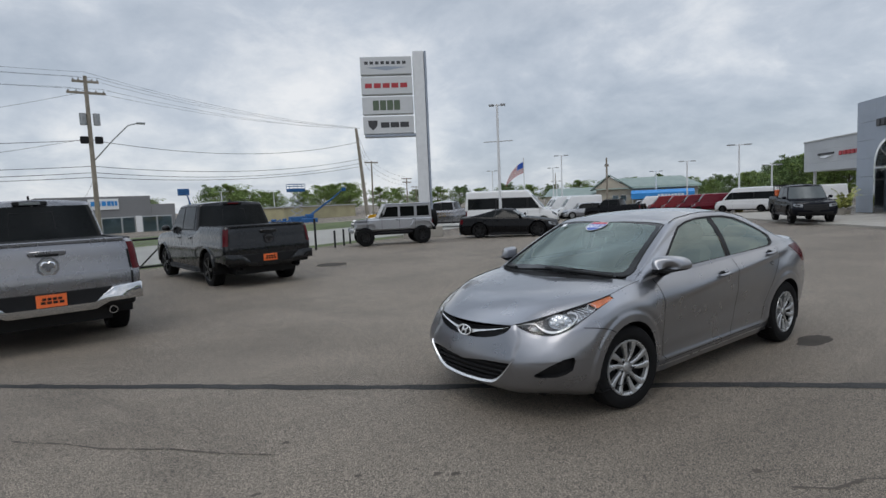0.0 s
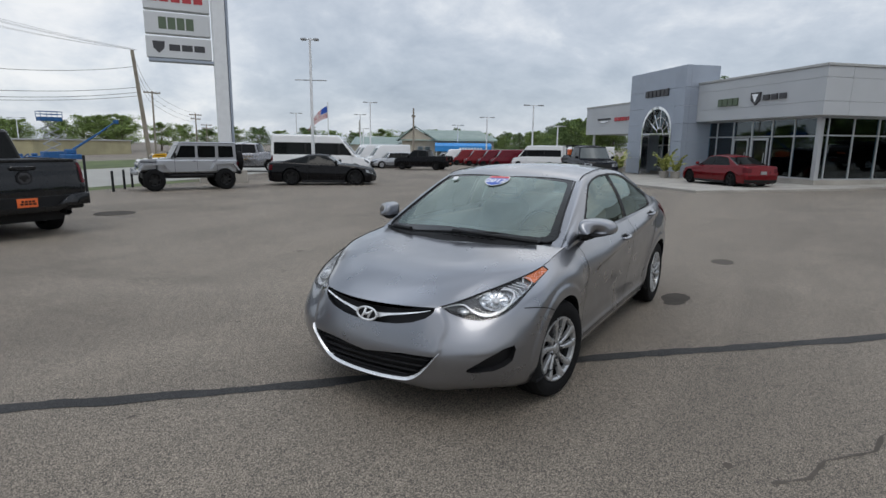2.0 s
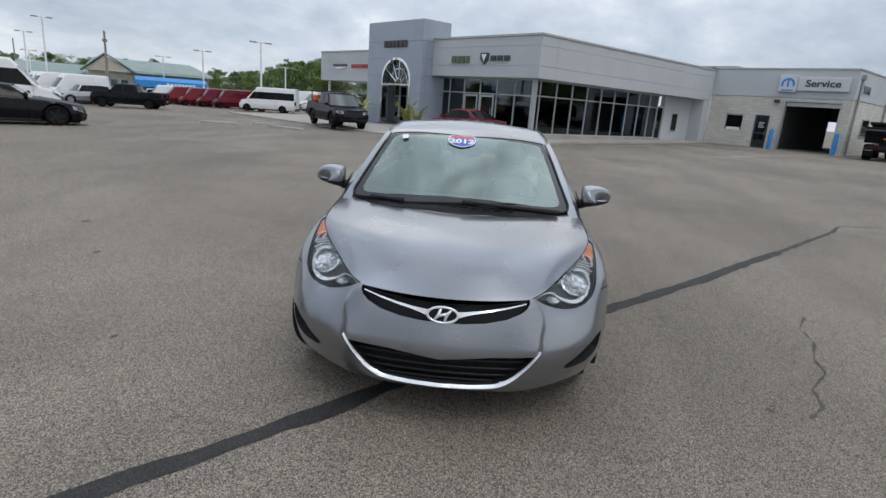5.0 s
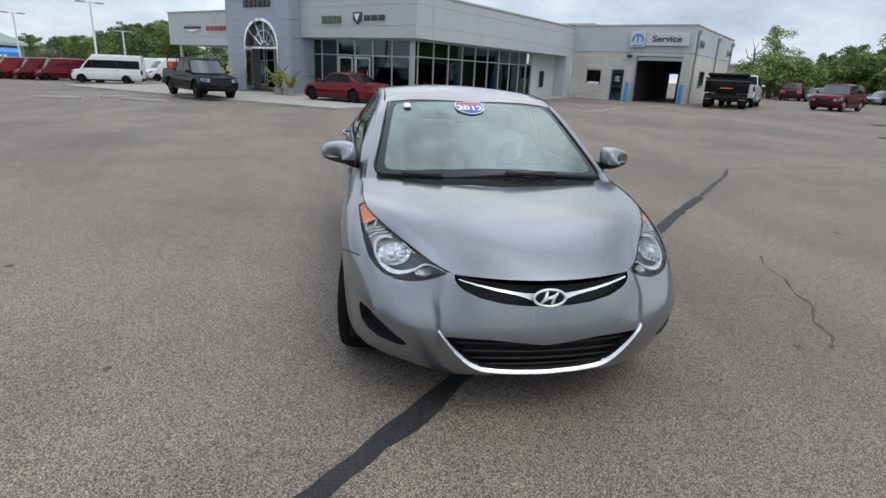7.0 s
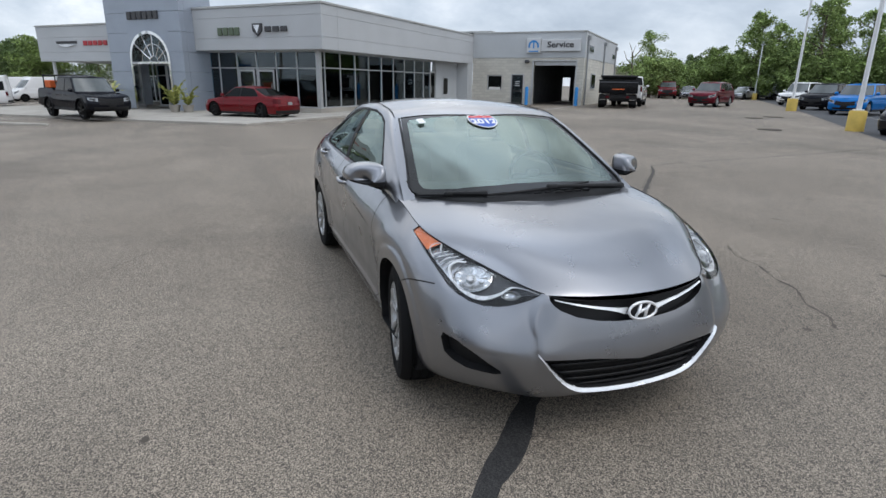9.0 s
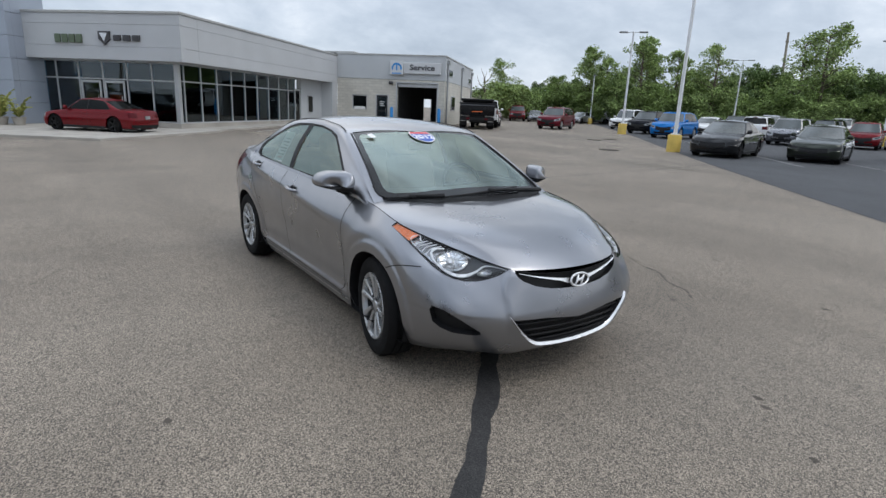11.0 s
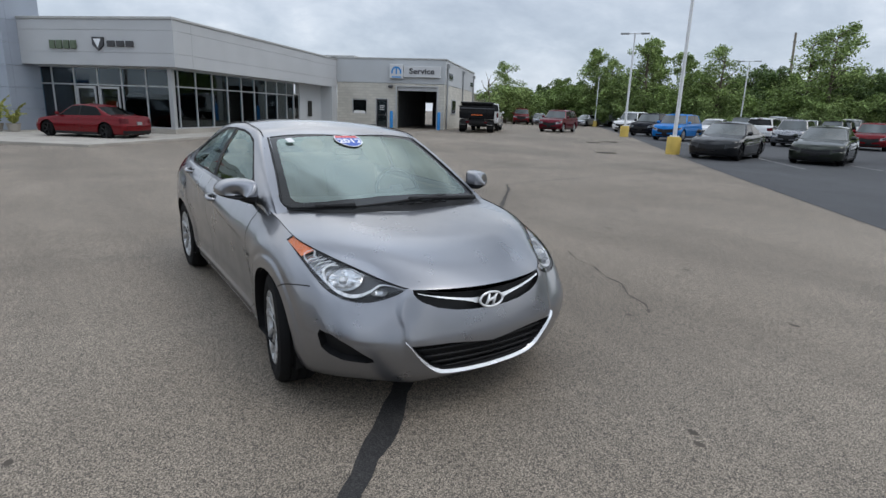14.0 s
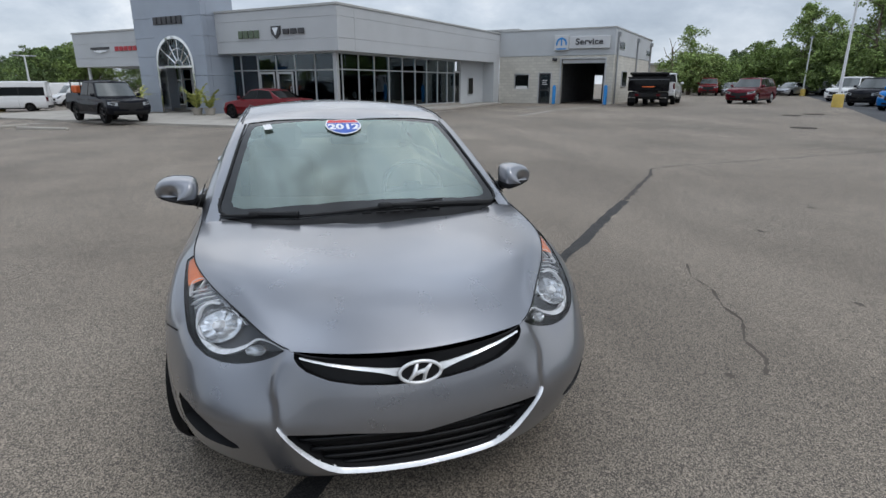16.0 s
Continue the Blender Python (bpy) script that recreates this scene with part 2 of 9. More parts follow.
def asphalt(name, lo, hi, speck, dark, patch_scale=0.22):
    k = Mat(name, hi, 0.78)
    broad = k.ramp(k.noise(patch_scale, 6.0, 0.6, world=True, distortion=0.6), ((0.30, lo), (0.62, hi)))
    streak = k.ramp(k.noise(0.5, 5.0, 0.6, world=True, stretch=(1.0, 0.22, 1.0), distortion=0.8), ((0.34, 0.76), (0.6, 1.0)))
    base = k.mix(1.0, broad, streak, "MULTIPLY")
    vor = k.node("ShaderNodeTexVoronoi", Scale=210.0)
    k.link(k.coords(True), vor.inputs["Vector"])
    stone = k.ramp(vor.outputs["Color"], ((0.25, dark), (0.5, 1.0), (0.85, speck)))
    base = k.mix(0.85, base, stone, "MULTIPLY")
    fine = k.ramp(k.noise(100.0, 4.0, 0.75, world=True), ((0.3, 0.72), (0.7, 1.22)))
    base = k.mix(0.8, base, fine, "MULTIPLY")
    stain = k.ramp(k.noise(1.3, 4.0, 0.6, world=True), ((0.66, 0.0), (0.78, 0.4)))
    base = k.mix(stain, base, tuple(c * 0.45 for c in lo))
    smear = k.ramp(k.noise(0.33, 6.0, 0.7, world=True, stretch=(0.35, 1.0, 1.0), distortion=1.4), ((0.54, 1.0), (0.60, 0.86), (0.66, 0.97)))
    base = k.mix(1.0, base, smear, "MULTIPLY")
    k.color(base)
    k.bump(vor.outputs["Distance"], 0.3, 0.004)
    return k.m


M_lot = asphalt("aged_asphalt", (0.144, 0.119, 0.092), (0.199, 0.168, 0.133), 2.6, 0.20)
M_newlot = asphalt("dark_asphalt", (0.036, 0.038, 0.042), (0.054, 0.056, 0.062), 1.5, 0.6)
M_tar = asphalt("crack_sealant", (0.014, 0.0135, 0.0135), (0.028, 0.0265, 0.0255), 2.4, 0.35, 3.0)
M_oldtar = worn("weathered_sealant", (0.052, 0.046, 0.040), 0.9, scale=5, spread=0.4, grain=80, bump=0.3)
M_crack = worn("crack_dirt", (0.085, 0.072, 0.058), 0.95)
M_stain = worn("oil_stain", (0.066, 0.058, 0.050), 0.95, Specular_IOR_Level=0.2)
M_concrete = worn("concrete", (0.38, 0.355, 0.315), 0.9, scale=1.2, spread=0.15, grain=70, bump=0.15)
M_road = worn("road_concrete", (0.36, 0.35, 0.32), 0.9, scale=0.15, spread=0.12, grain=20, bump=0.1)
M_grass = worn("grass", (0.10, 0.13, 0.045), 0.95, scale=0.6, spread=0.4, grain=14, bump=0.8)
M_yellow = worn("yellow_paint", (0.62, 0.44, 0.10), 0.7, spread=0.12)
M_whitepaint = worn("white_line_paint", (0.42, 0.415, 0.40), 0.8)
M_polewhite = worn("white_painted_steel", (0.74, 0.75, 0.76), 0.45, spread=0.05)
M_acm = worn("grey_cladding", (0.335, 0.375, 0.44), 0.42, metal=0.25, scale=0.8, spread=0.06, grain=120, bump=0.0)
M_eifs = worn("pale_render", (0.485, 0.50, 0.515), 0.85, scale=0.5, spread=0.05, grain=90, bump=0.12)
M_eifs2 = worn("grey_render", (0.495, 0.515, 0.53), 0.85, scale=0.5, spread=0.05, grain=90, bump=0.12)

def block_wall(name, face, joint):
    """Split-faced blocks in half bond; the courses run along whichever wall carries them."""
    k = Mat(name, face, 0.9)
    sep = k.node("ShaderNodeSeparateXYZ")
    k.link(k.coords(), sep.inputs[0])
    add = k.node("ShaderNodeMath")
    k.link(sep.outputs["X"], add.inputs[0])
    k.link(sep.outputs["Y"], add.inputs[1])
    flat = k.node("ShaderNodeCombineXYZ")
    k.link(add.outputs[0], flat.inputs["X"])
    k.link(sep.outputs["Z"], flat.inputs["Y"])
    brick = k.node("ShaderNodeTexBrick", Scale=1.0, Mortar_Size=0.012, Brick_Width=0.4, Row_Height=0.2, Bias=-0.1)
    brick.inputs["Color1"].default_value = (*face, 1)
    brick.inputs["Color2"].default_value = (*(c * 0.86 for c in face), 1)
    brick.inputs["Mortar"].default_value = (*joint, 1)
    k.link(flat.outputs[0], brick.inputs["Vector"])
    broad = k.ramp(k.noise(0.9, 5.0), ((0.3, 0.88), (0.7, 1.0)))
    k.color(k.mix(1.0, brick.outputs["Color"], broad, "MULTIPLY"))
    k.bump(k.noise(40.0, 3.0), 0.3, 0.006)
    return k.m


M_block = block_wall("split_block", (0.62, 0.595, 0.53), (0.47, 0.45, 0.41))
M_coping = worn("metal_coping", (0.45, 0.45, 0.44), 0.5, metal=0.4, spread=0.06)
M_alu = worn("aluminium_frame", (0.52, 0.53, 0.54), 0.4, metal=0.6, spread=0.05)
M_chromeframe = worn("polished_arch", (0.80, 0.81, 0.83), 0.14, metal=1.0, spread=0.04)
M_storeglass = glass("shop_glass", (0.44, 0.53, 0.56), 0.01, 1.75, (0.80, 0.93, 1.0))
M_black = worn("black_plastic", (0.010, 0.010, 0.011), 0.55, spread=0.2, Specular_IOR_Level=0.25)
M_rubber = worn("tyre_rubber", (0.008, 0.008, 0.0085), 0.8, spread=0.25, grain=120, bump=0.2, Specular_IOR_Level=0.15)
M_rim = worn("silver_wheel", (0.62, 0.63, 0.65), 0.32, metal=0.7, spread=0.06)
M_rimdark = worn("black_wheel", (0.02, 0.02, 0.021), 0.35, metal=0.3, spread=0.1, Specular_IOR_Level=0.4)
M_chrome = worn("chrome", (0.62, 0.63, 0.65), 0.08, metal=1.0, spread=0.03, bump=0.0)
M_carglass = worn("dark_car_glass", (0.005, 0.006, 0.006), 0.05, spread=0.1, bump=0.0, Specular_IOR_Level=0.18)
M_frontglass = worn("front_car_glass", (0.045, 0.056, 0.055), 0.05, spread=0.1, bump=0.0, IOR=1.9)
M_tail = worn("red_lamp", (0.085, 0.004, 0.008), 0.15, spread=0.1, bump=0.0, Specular_IOR_Level=0.22)
M_lamp = worn("clear_lamp", (0.32, 0.335, 0.35), 0.1, metal=0.35, spread=0.1, bump=0.0)
M_orange = worn("orange_plate", (0.85, 0.16, 0.035), 0.5, spread=0.05)
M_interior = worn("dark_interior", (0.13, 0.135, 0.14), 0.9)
M_wood = worn("weathered_pole", (0.27, 0.235, 0.19), 0.9, scale=2, spread=0.2, grain=25, bump=0.4)
M_bark = worn("bark", (0.13, 0.10, 0.075), 0.95, grain=20, bump=0.6)
M_liftblue = worn("machine_blue_paint", (0.014, 0.10, 0.28), 0.5, spread=0.2)
M_blue = worn("blue_paint", (0.03, 0.25, 0.62), 0.45, spread=0.08)
M_red = worn("red_letters", (0.42, 0.035, 0.045), 0.5, spread=0.08)
M_green = worn("green_letters", (0.10, 0.135, 0.085), 0.5, spread=0.08)
M_char = worn("charcoal_letters", (0.045, 0.045, 0.05), 0.45, spread=0.08)
M_panel = worn("sign_face", (0.60, 0.61, 0.62), 0.4, scale=0.7, spread=0.03, bump=0.0)
M_white = worn("white_plastic", (0.80, 0.80, 0.80), 0.4, spread=0.03, bump=0.0)
M_cable = worn("cable", (0.02, 0.02, 0.022), 0.7)
M_steelgrey = worn("galvanised_steel", (0.36, 0.37, 0.38), 0.45, metal=0.6, spread=0.1)


def foliage(name, lo, hi):
    k = Mat(name, hi, 0.75)
    rnd = k.node("ShaderNodeNewGeometry").outputs["Random Per Island"]
    tone = k.ramp(rnd, ((0.0, lo), (0.6, hi), (1.0, tuple(min(1.6 * c, 0.5) for c in hi))))
    broad = k.ramp(k.noise(0.35, 3.0), ((0.3, 0.7), (0.7, 1.2)))
    k.color(k.mix(1.0, tone, broad, "MULTIPLY"))
    k.b.inputs["Transmission Weight"].default_value = 0.0
    k.b.inputs["Subsurface Weight"].default_value = 0.0
    return k.m


M_leaf = foliage("leaves", (0.088, 0.130, 0.036), (0.205, 0.285, 0.080))
M_leaf2 = foliage("young_leaves", (0.110, 0.160, 0.048), (0.25, 0.345, 0.105))
M_leaf3 = foliage("dark_leaves", (0.058, 0.092, 0.032), (0.138, 0.205, 0.066))
M_palm = foliage("palm_leaves", (0.17, 0.20, 0.05), (0.36, 0.38, 0.10))

# ---- ground ----


def axis_steps(fine, lo, hi, step):
    xs = [-900, -450, -250, -160, -110, -80, -60]
    xs = [x for x in xs if x < lo] + [lo + step * k for k in range(int((hi - lo) / step) + 1)]
    return xs + [x for x in (60, 80, 110, 160, 250, 450, 900) if x > hi]


def draped(xs, ys, to_world, lift):
    rows = []
    for y in ys:
        row = []
        for x in xs:
            wx, wy = to_world(x, y)
            row.append((wx, wy, gz(wx, wy) + lift))
        rows.append(row)
    return Geo().grid(rows)


def lot_axes(u, w):
    """Along the parking rows (u) and across them (w)."""
    return ((u + w) * 0.70711, (u - w) * 0.70711)


def street_axes(u, w):
    """Along the street (u) and away from the lot (w)."""
    return (-19.5 - 0.38 * u - 0.925 * w, 0.925 * u - 0.38 * w)


xs = axis_steps(None, -44, 52, 2.0)
solid("ground", draped(xs, xs, lambda x, y: (x, y), 0.0), M_lot, "weathered tan-grey asphalt car lot with faint stains", "ground", kind="structure", smooth=True)
span = [5.94 + 2.5 * k for k in range(30)]
solid("dark_pavement", draped(span, [-40 + 3 * k for k in range(45)], lambda w, u: lot_axes(u, w), 0.006), M_newlot, "newer dark asphalt lot beside the old paving", "pavement", kind="structure", smooth=True)
solid("road", draped([0, 6, 13], [-60 + 10 * k for k in range(40)], lambda w, u: street_axes(u, w), 0.006), M_road, "pale concrete street beyond the lot fence", "road", kind="structure")
solid("verge", draped([13.2, 18, 26], [-60 + 10 * k for k in range(40)], lambda w, u: street_axes(u, w), 0.008), M_grass, "mown grass verge beside the street", "grass", kind="structure")
solid("lot_verge", draped([-1.6, -0.7, -0.1], [-30 + 3 * k for k in range(16)], lambda w, u: street_axes(u, w), 0.008), M_grass, "narrow grass strip under the lot fence", "grass", kind="structure")

# ---- the dealership building: local x along its front (towards the service wing), local y into the building ----
site = pose(2.45, 24.2, 0, 0, 0, -45)
hall = thing("dealership_building", site, "pale rendered car showroom with grey entrance tower and glass front", "building")


def at_site(x, y, z=0.0):
    p = site @ Vector((x, y, z))
    return p


def bands(name, x0, x1, y0, y1, zs, mat, gap=0.012, inset=0.02):
    """A fascia of stacked panels with open joints, on a recessed core."""
    part("wall", Geo().box((x0 + inset, y0 + inset, zs[0]), (x1 - inset, y1 - inset, zs[-1] - 0.01)), mat, hall)
    for lo, hi in zip(zs, zs[1:]):
        part(name, Geo().box((x0, y0, lo + gap / 2), (x1, y1, hi - gap / 2), 0.006), mat, hall)


bands("fascia_panel", -7.9, 0.0, 0.0, 1.25, (2.95, 3.5, 4.42, 4.86), M_eifs)
bands("fascia_panel", -1.25, -0.004, 1.26, 18.19, (2.95, 3.5, 4.42, 4.86), M_eifs)
part("coping", Geo().box((-7.9, -0.04, 4.86), (0.04, 1.2, 4.97), 0.01).box((-1.2, 1.2, 4.861), (0.038, 18.2, 4.968), 0.01), M_coping, hall)
part("roof", Geo().box((-20.5, 1.3, 4.2), (-1.3, 40, 4.32)), M_coping, hall)
part("floor_slab", Geo().box((-20.4, 0.75, -0.3), (-0.75, 17.2, 0.14)), M_concrete, hall)
part("plinth", Geo().box((-8.2, 0.80, 0.0), (-0.8, 0.98, 0.30), 0.01).box((-0.98, 0.981, 0.0), (-0.80, 13.7, 0.30), 0.01), M_concrete, hall)
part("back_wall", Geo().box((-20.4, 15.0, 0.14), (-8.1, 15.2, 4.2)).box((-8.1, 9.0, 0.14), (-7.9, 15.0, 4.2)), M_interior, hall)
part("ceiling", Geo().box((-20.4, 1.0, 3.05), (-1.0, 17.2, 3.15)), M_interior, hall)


def glazing(xs_, zs_, place, frame_deep=0.10, bar=0.06):
    """Mullions, transoms and panes in a grid; place(s, z) gives a local point and d the way out of the wall."""
    for s in xs_:
        part("mullion", place(s - bar / 2, s + bar / 2, zs_[0], zs_[-1], frame_deep), M_alu, hall)
    for a, b in zip(xs_, xs_[1:]):
        for z in zs_:
            part("transom", place(a + bar / 2, b - bar / 2, z - bar / 2, z + bar / 2, frame_deep - 0.01), M_alu, hall)
        for lo, hi in zip(zs_, zs_[1:]):
            pane = part("pane", place(a + bar / 2, b - bar / 2, lo + bar / 2, hi - bar / 2, 0.012), M_storeglass, hall)
            pane.visible_shadow = False


def on_front(y):
    return lambda a, b, lo, hi, deep: Geo().box((-b, y - deep / 2, lo), (-a, y + deep / 2, hi), 0.006 if deep > 0.05 else 0)


def on_right(x):
    return lambda a, b, lo, hi, deep: Geo().box((x - deep / 2, a, lo), (x + deep / 2, b, hi), 0.006 if deep > 0.05 else 0)


glazing((1.02, 2.17, 3.44, 4.7, 5.97, 7.17, 8.3), (0.33, 2.15, 2.92), on_front(0.9))
glazing((1.03, 1.30, 2.60, 3.93, 5.26, 6.6, 7.95, 9.28, 10.6, 11.85, 12.85), (0.33, 2.18, 2.92), on_right(-0.9))
part("corner_column", Geo().box((-1.00, 0.80, 0.28), (-0.80, 1.00, 2.95), 0.01), M_alu, hall)
side_door = part("door", Geo().box((-0.96, 12.9, 0.16), (-0.90, 13.66, 2.3), 0.005), M_alu, hall, "aluminium framed glass side door")
part("door_pane", Geo().box((-0.97, 13.0, 0.32), (-0.885, 13.56, 2.2)), M_carglass, side_door)
part("door_handle", Geo().tube([(-0.85, 12.98, 0.9), (-0.83, 12.98, 1.0), (-0.83, 12.98, 1.25), (-0.85, 12.98, 1.35)], 0.014), M_alu, side_door)
part("wall", Geo().box((-1.15, 13.7, 0.0), (-0.85, 17.2, 2.95)).box((-1.15, 17.2, 0.0), (0.0, 17.45, 2.95)).box((-0.3, 17.45, 0.0), (-0.02, 18.19, 2.95)), M_eifs2, hall)
dark_window = part("window", Geo().box((-0.87, 14.75, 0.78), (-0.80, 15.55, 1.95), 0.01), M_alu, hall)
part("pane", Geo().box((-0.81, 14.81, 0.84), (-0.792, 15.49, 1.89)), M_carglass, dark_window)
# ceiling lights of the showroom
M_tube = Mat("lit_tube", (0.9, 0.9, 0.9), 0.5)
M_tube.b.inputs["Emission Color"].default_value = (0.93, 0.97, 1.0, 1)
M_tube.b.inputs["Emission Strength"].default_value = 3.0
for k in range(6):
    part("ceiling_light", Geo().box((-7.4 + 0.2 * (k % 2), 1.9 + 2.2 * k, 2.96), (-5.9 + 0.2 * (k % 2), 2.05 + 2.2 * k, 3.045), 0.01), M_tube.m, hall)
    part("ceiling_light", Geo().box((-3.6, 1.9 + 2.2 * k, 2.96), (-2.1, 2.05 + 2.2 * k, 3.045), 0.01), M_tube.m, hall)
# entrance doors in the front glazing
for x in (4.09, 5.33):
    leaf = part("entrance_door", Geo().box((-x - 0.52, 0.80, 0.16), (-x - 0.44, 0.86, 2.08), 0.005).box((-x + 0.44, 0.80, 0.16), (-x + 0.52, 0.86, 2.08), 0.005).box((-x - 0.44, 0.80, 1.98), (-x + 0.44, 0.86, 2.08), 0.005).box((-x - 0.44, 0.80, 0.16), (-x + 0.44, 0.86, 0.40), 0.005), M_alu, hall)
    part("door_handle", Geo().tube([(-x + 0.40, 0.76, 0.9), (-x + 0.40, 0.74, 1.0), (-x + 0.40, 0.74, 1.3), (-x + 0.40, 0.76, 1.4)], 0.014), M_alu, leaf)

# entrance tower
TX0, TX1, TY, TTOP = -13.2, -7.8, -0.8, 5.85
AX, AW, SPRING, RISE = -10.15, 1.32, 2.35, 1.38


def arch(t, grow=0.0):
    """Pointed half-ellipse over the entrance, t from -1 to 1."""
    a = t * math.pi / 2
    return AX + (AW + grow) * math.sin(a), SPRING + (RISE + grow) * math.cos(a) ** 0.85


levels = (0.0, 0.95, 1.9, 2.85, 3.8, 4.75, TTOP)
for lo, hi in zip(levels, levels[1:]):
    for x0, x1 in ((TX0, AX - AW - 0.14), (AX + AW + 0.14, TX1)):
        part("cladding_panel", Geo().box((x0, TY, lo + 0.006), (x1, TY + 0.3, hi - 0.006), 0.004), M_acm, hall)
    for y0, y1 in ((TY + 0.305, 1.2),):
        part("cladding_panel", Geo().box((TX1 - 0.3, y0, lo + 0.006), (TX1, y1, hi - 0.006), 0.004), M_acm, hall)
        part("cladding_panel", Geo().box((TX0, y0, lo + 0.006), (TX0 + 0.3, y1, hi - 0.006), 0.004), M_acm, hall)
steps = [arch(-1 + k / 12, 0.14) for k in range(25)]
over = Geo()
for (xa, za), (xb, zb) in zip(steps, steps[1:]):
    over.prism([(xa, TY, za), (xb, TY, zb), (xb, TY, 4.744), (xa, TY, 4.744)], (0, 0.3, 0))
part("arch_panel", over, M_acm, hall)
part("cladding_panel", Geo().box((AX - AW - 0.134, TY, 4.756), (AX + AW + 0.134, TY + 0.3, TTOP - 0.006), 0.004), M_acm, hall)
part("tower_core", Geo().box((TX0 + 0.31, TY + 0.32, 3.9), (TX1 - 0.31, 1.2, TTOP - 0.02)).box((TX0 + 0.02, TY + 0.02, TTOP - 0.02), (TX1 - 0.02, 1.2, TTOP + 0.03)), M_acm, hall)
ring_in = [(AX - AW, 0.0)] + [arch(-1 + k / 14) for k in range(29)] + [(AX + AW, 0.0)]
ring_out = [(AX - AW - 0.14, 0.0)] + [arch(-1 + k / 14, 0.14) for k in range(29)] + [(AX + AW + 0.14, 0.0)]
trim = Geo()
for (a, b), (c, d) in zip(zip(ring_in, ring_out), zip(ring_in[1:], ring_out[1:])):
    trim.prism([(a[0], TY - 0.06, a[1]), (b[0], TY - 0.06, b[1]), (d[0], TY - 0.06, d[1]), (c[0], TY - 0.06, c[1])], (0, 0.45, 0))
part("arch_trim", trim, M_chromeframe, hall, "polished metal arch surround", smooth=30)
for t in (-0.66, -0.34, 0.0, 0.34, 0.66):
    x, z = arch(t)
    part("fan_bar", Geo().tube([(AX + 0.32 * math.sin(t * math.pi / 2), TY + 0.2, SPRING + 0.32 * math.cos(t * math.pi / 2)), (x, TY + 0.2, z)], 0.028, 6), M_chromeframe, hall)
for f in (0.32 / AW, 0.66):
    part("fan_arc", Geo().tube([(AX + f * AW * math.sin(a), TY + 0.2, SPRING + f * RISE * math.cos(a)) for a in (-math.pi / 2 + math.pi * k / 16 for k in range(17))], 0.025, 6), M_chromeframe, hall)
part("fan_sill", Geo().box((AX - AW, TY + 0.14, SPRING - 0.05), (AX + AW, TY + 0.26, SPRING + 0.05)), M_chromeframe, hall)
part("pane", Geo().prism([(x, TY + 0.22, z) for x, z in [arch(-1 + k / 14) for k in range(29)]], (0, 0.012, 0)), M_storeglass, hall)
for x0, x1 in ((AX - AW, AX - AW + 0.75), (AX - AW + 0.8, AX - 0.02), (AX + 0.02, AX + AW - 0.05)):
    leaf = part("entrance_door", Geo().box((x0, 0.5, 0.1), (x0 + 0.06, 0.56, 2.3), 0.004).box((x1 - 0.06, 0.5, 0.1), (x1, 0.56, 2.3), 0.004).box((x0, 0.5, 2.24), (x1, 0.561, 2.3), 0.004).box((x0, 0.5, 1.7), (x1, 0.561, 1.76), 0.004).box((x0, 0.5, 0.1), (x1, 0.561, 0.22), 0.004), M_alu, hall)
    part("door_pane", Geo().box((x0 + 0.05, 0.525, 0.2), (x1 - 0.05, 0.537, 2.26)), M_storeglass, leaf)

# left wing with its canopy
bands("fascia_panel", -20.6, -13.2, 0.0, 1.2, (2.45, 2.95, 3.75, 4.36), M_eifs)
part("coping", Geo().box((-20.64, -0.04, 4.36), (-13.2, 1.15, 4.45), 0.01), M_coping, hall)
part("canopy_soffit", Geo().box((-20.5, 1.2, 2.45), (-13.2, 4.0, 2.6)), M_eifs2, hall)
glazing((13.3, 14.3, 15.3, 16.4), (0.25, 1.7, 2.45), on_front(2.6))
part("wall", Geo().box((-16.7, 2.5, 0.0), (-16.45, 12, 2.45)), M_eifs2, hall)
part("canopy_post", Geo().tube([(-20.2, 0.5, -0.4), (-20.2, 0.5, 2.45)], 0.09, 12), M_polewhite, hall, smooth=40)

# service wing
SY, SX = 18.2, 8.1


def svc_wall(x0, x1, z0, z1, mat=M_block, name="wall"):
    part(name, Geo().box((x0, SY, z0), (x1, SY + 0.3, z1)), mat, hall)


svc_wall(0.0, 1.15, -0.2, 3.35)
svc_wall(1.15, 2.3, -0.2, 1.15)
svc_wall(1.15, 2.3, 2.2, 3.35)
svc_wall(2.3, 3.0, -0.2, 3.35)
svc_wall(3.0, 3.92, 2.25, 3.35)
svc_wall(3.92, 4.6, -0.2, 3.35)
svc_wall(4.6, 7.55, 3.12, 3.35)
svc_wall(7.55, SX, -0.2, 3.35)
part("wall", Geo().box((0.0, SY - 0.03, 3.36), (SX + 0.03, SY + 0.3, 5.0), 0.006), M_eifs2, hall)
part("wall", Geo().box((SX - 0.3, SY + 0.3, -0.2), (SX, 31.9, 3.35)), M_block, hall)
part("wall", Geo().box((SX - 0.3, SY + 0.31, 3.36), (SX + 0.03, 31.9, 5.0), 0.006), M_eifs2, hall)
part("wall", Geo().box((-1.0, 31.6, -0.2), (2.6, 31.9, 5.0)).box((2.6, 31.6, 3.0), (5.2, 31.9, 5.0)).box((5.2, 31.6, -0.2), (SX - 0.31, 31.9, 5.0)), M_eifs2, hall)
part("coping", Geo().box((-0.02, SY - 0.07, 5.0), (SX + 0.07, SY + 0.3, 5.1), 0.01).box((SX - 0.3, SY + 0.3, 5.0), (SX + 0.07, 31.95, 5.099), 0.01), M_coping, hall)
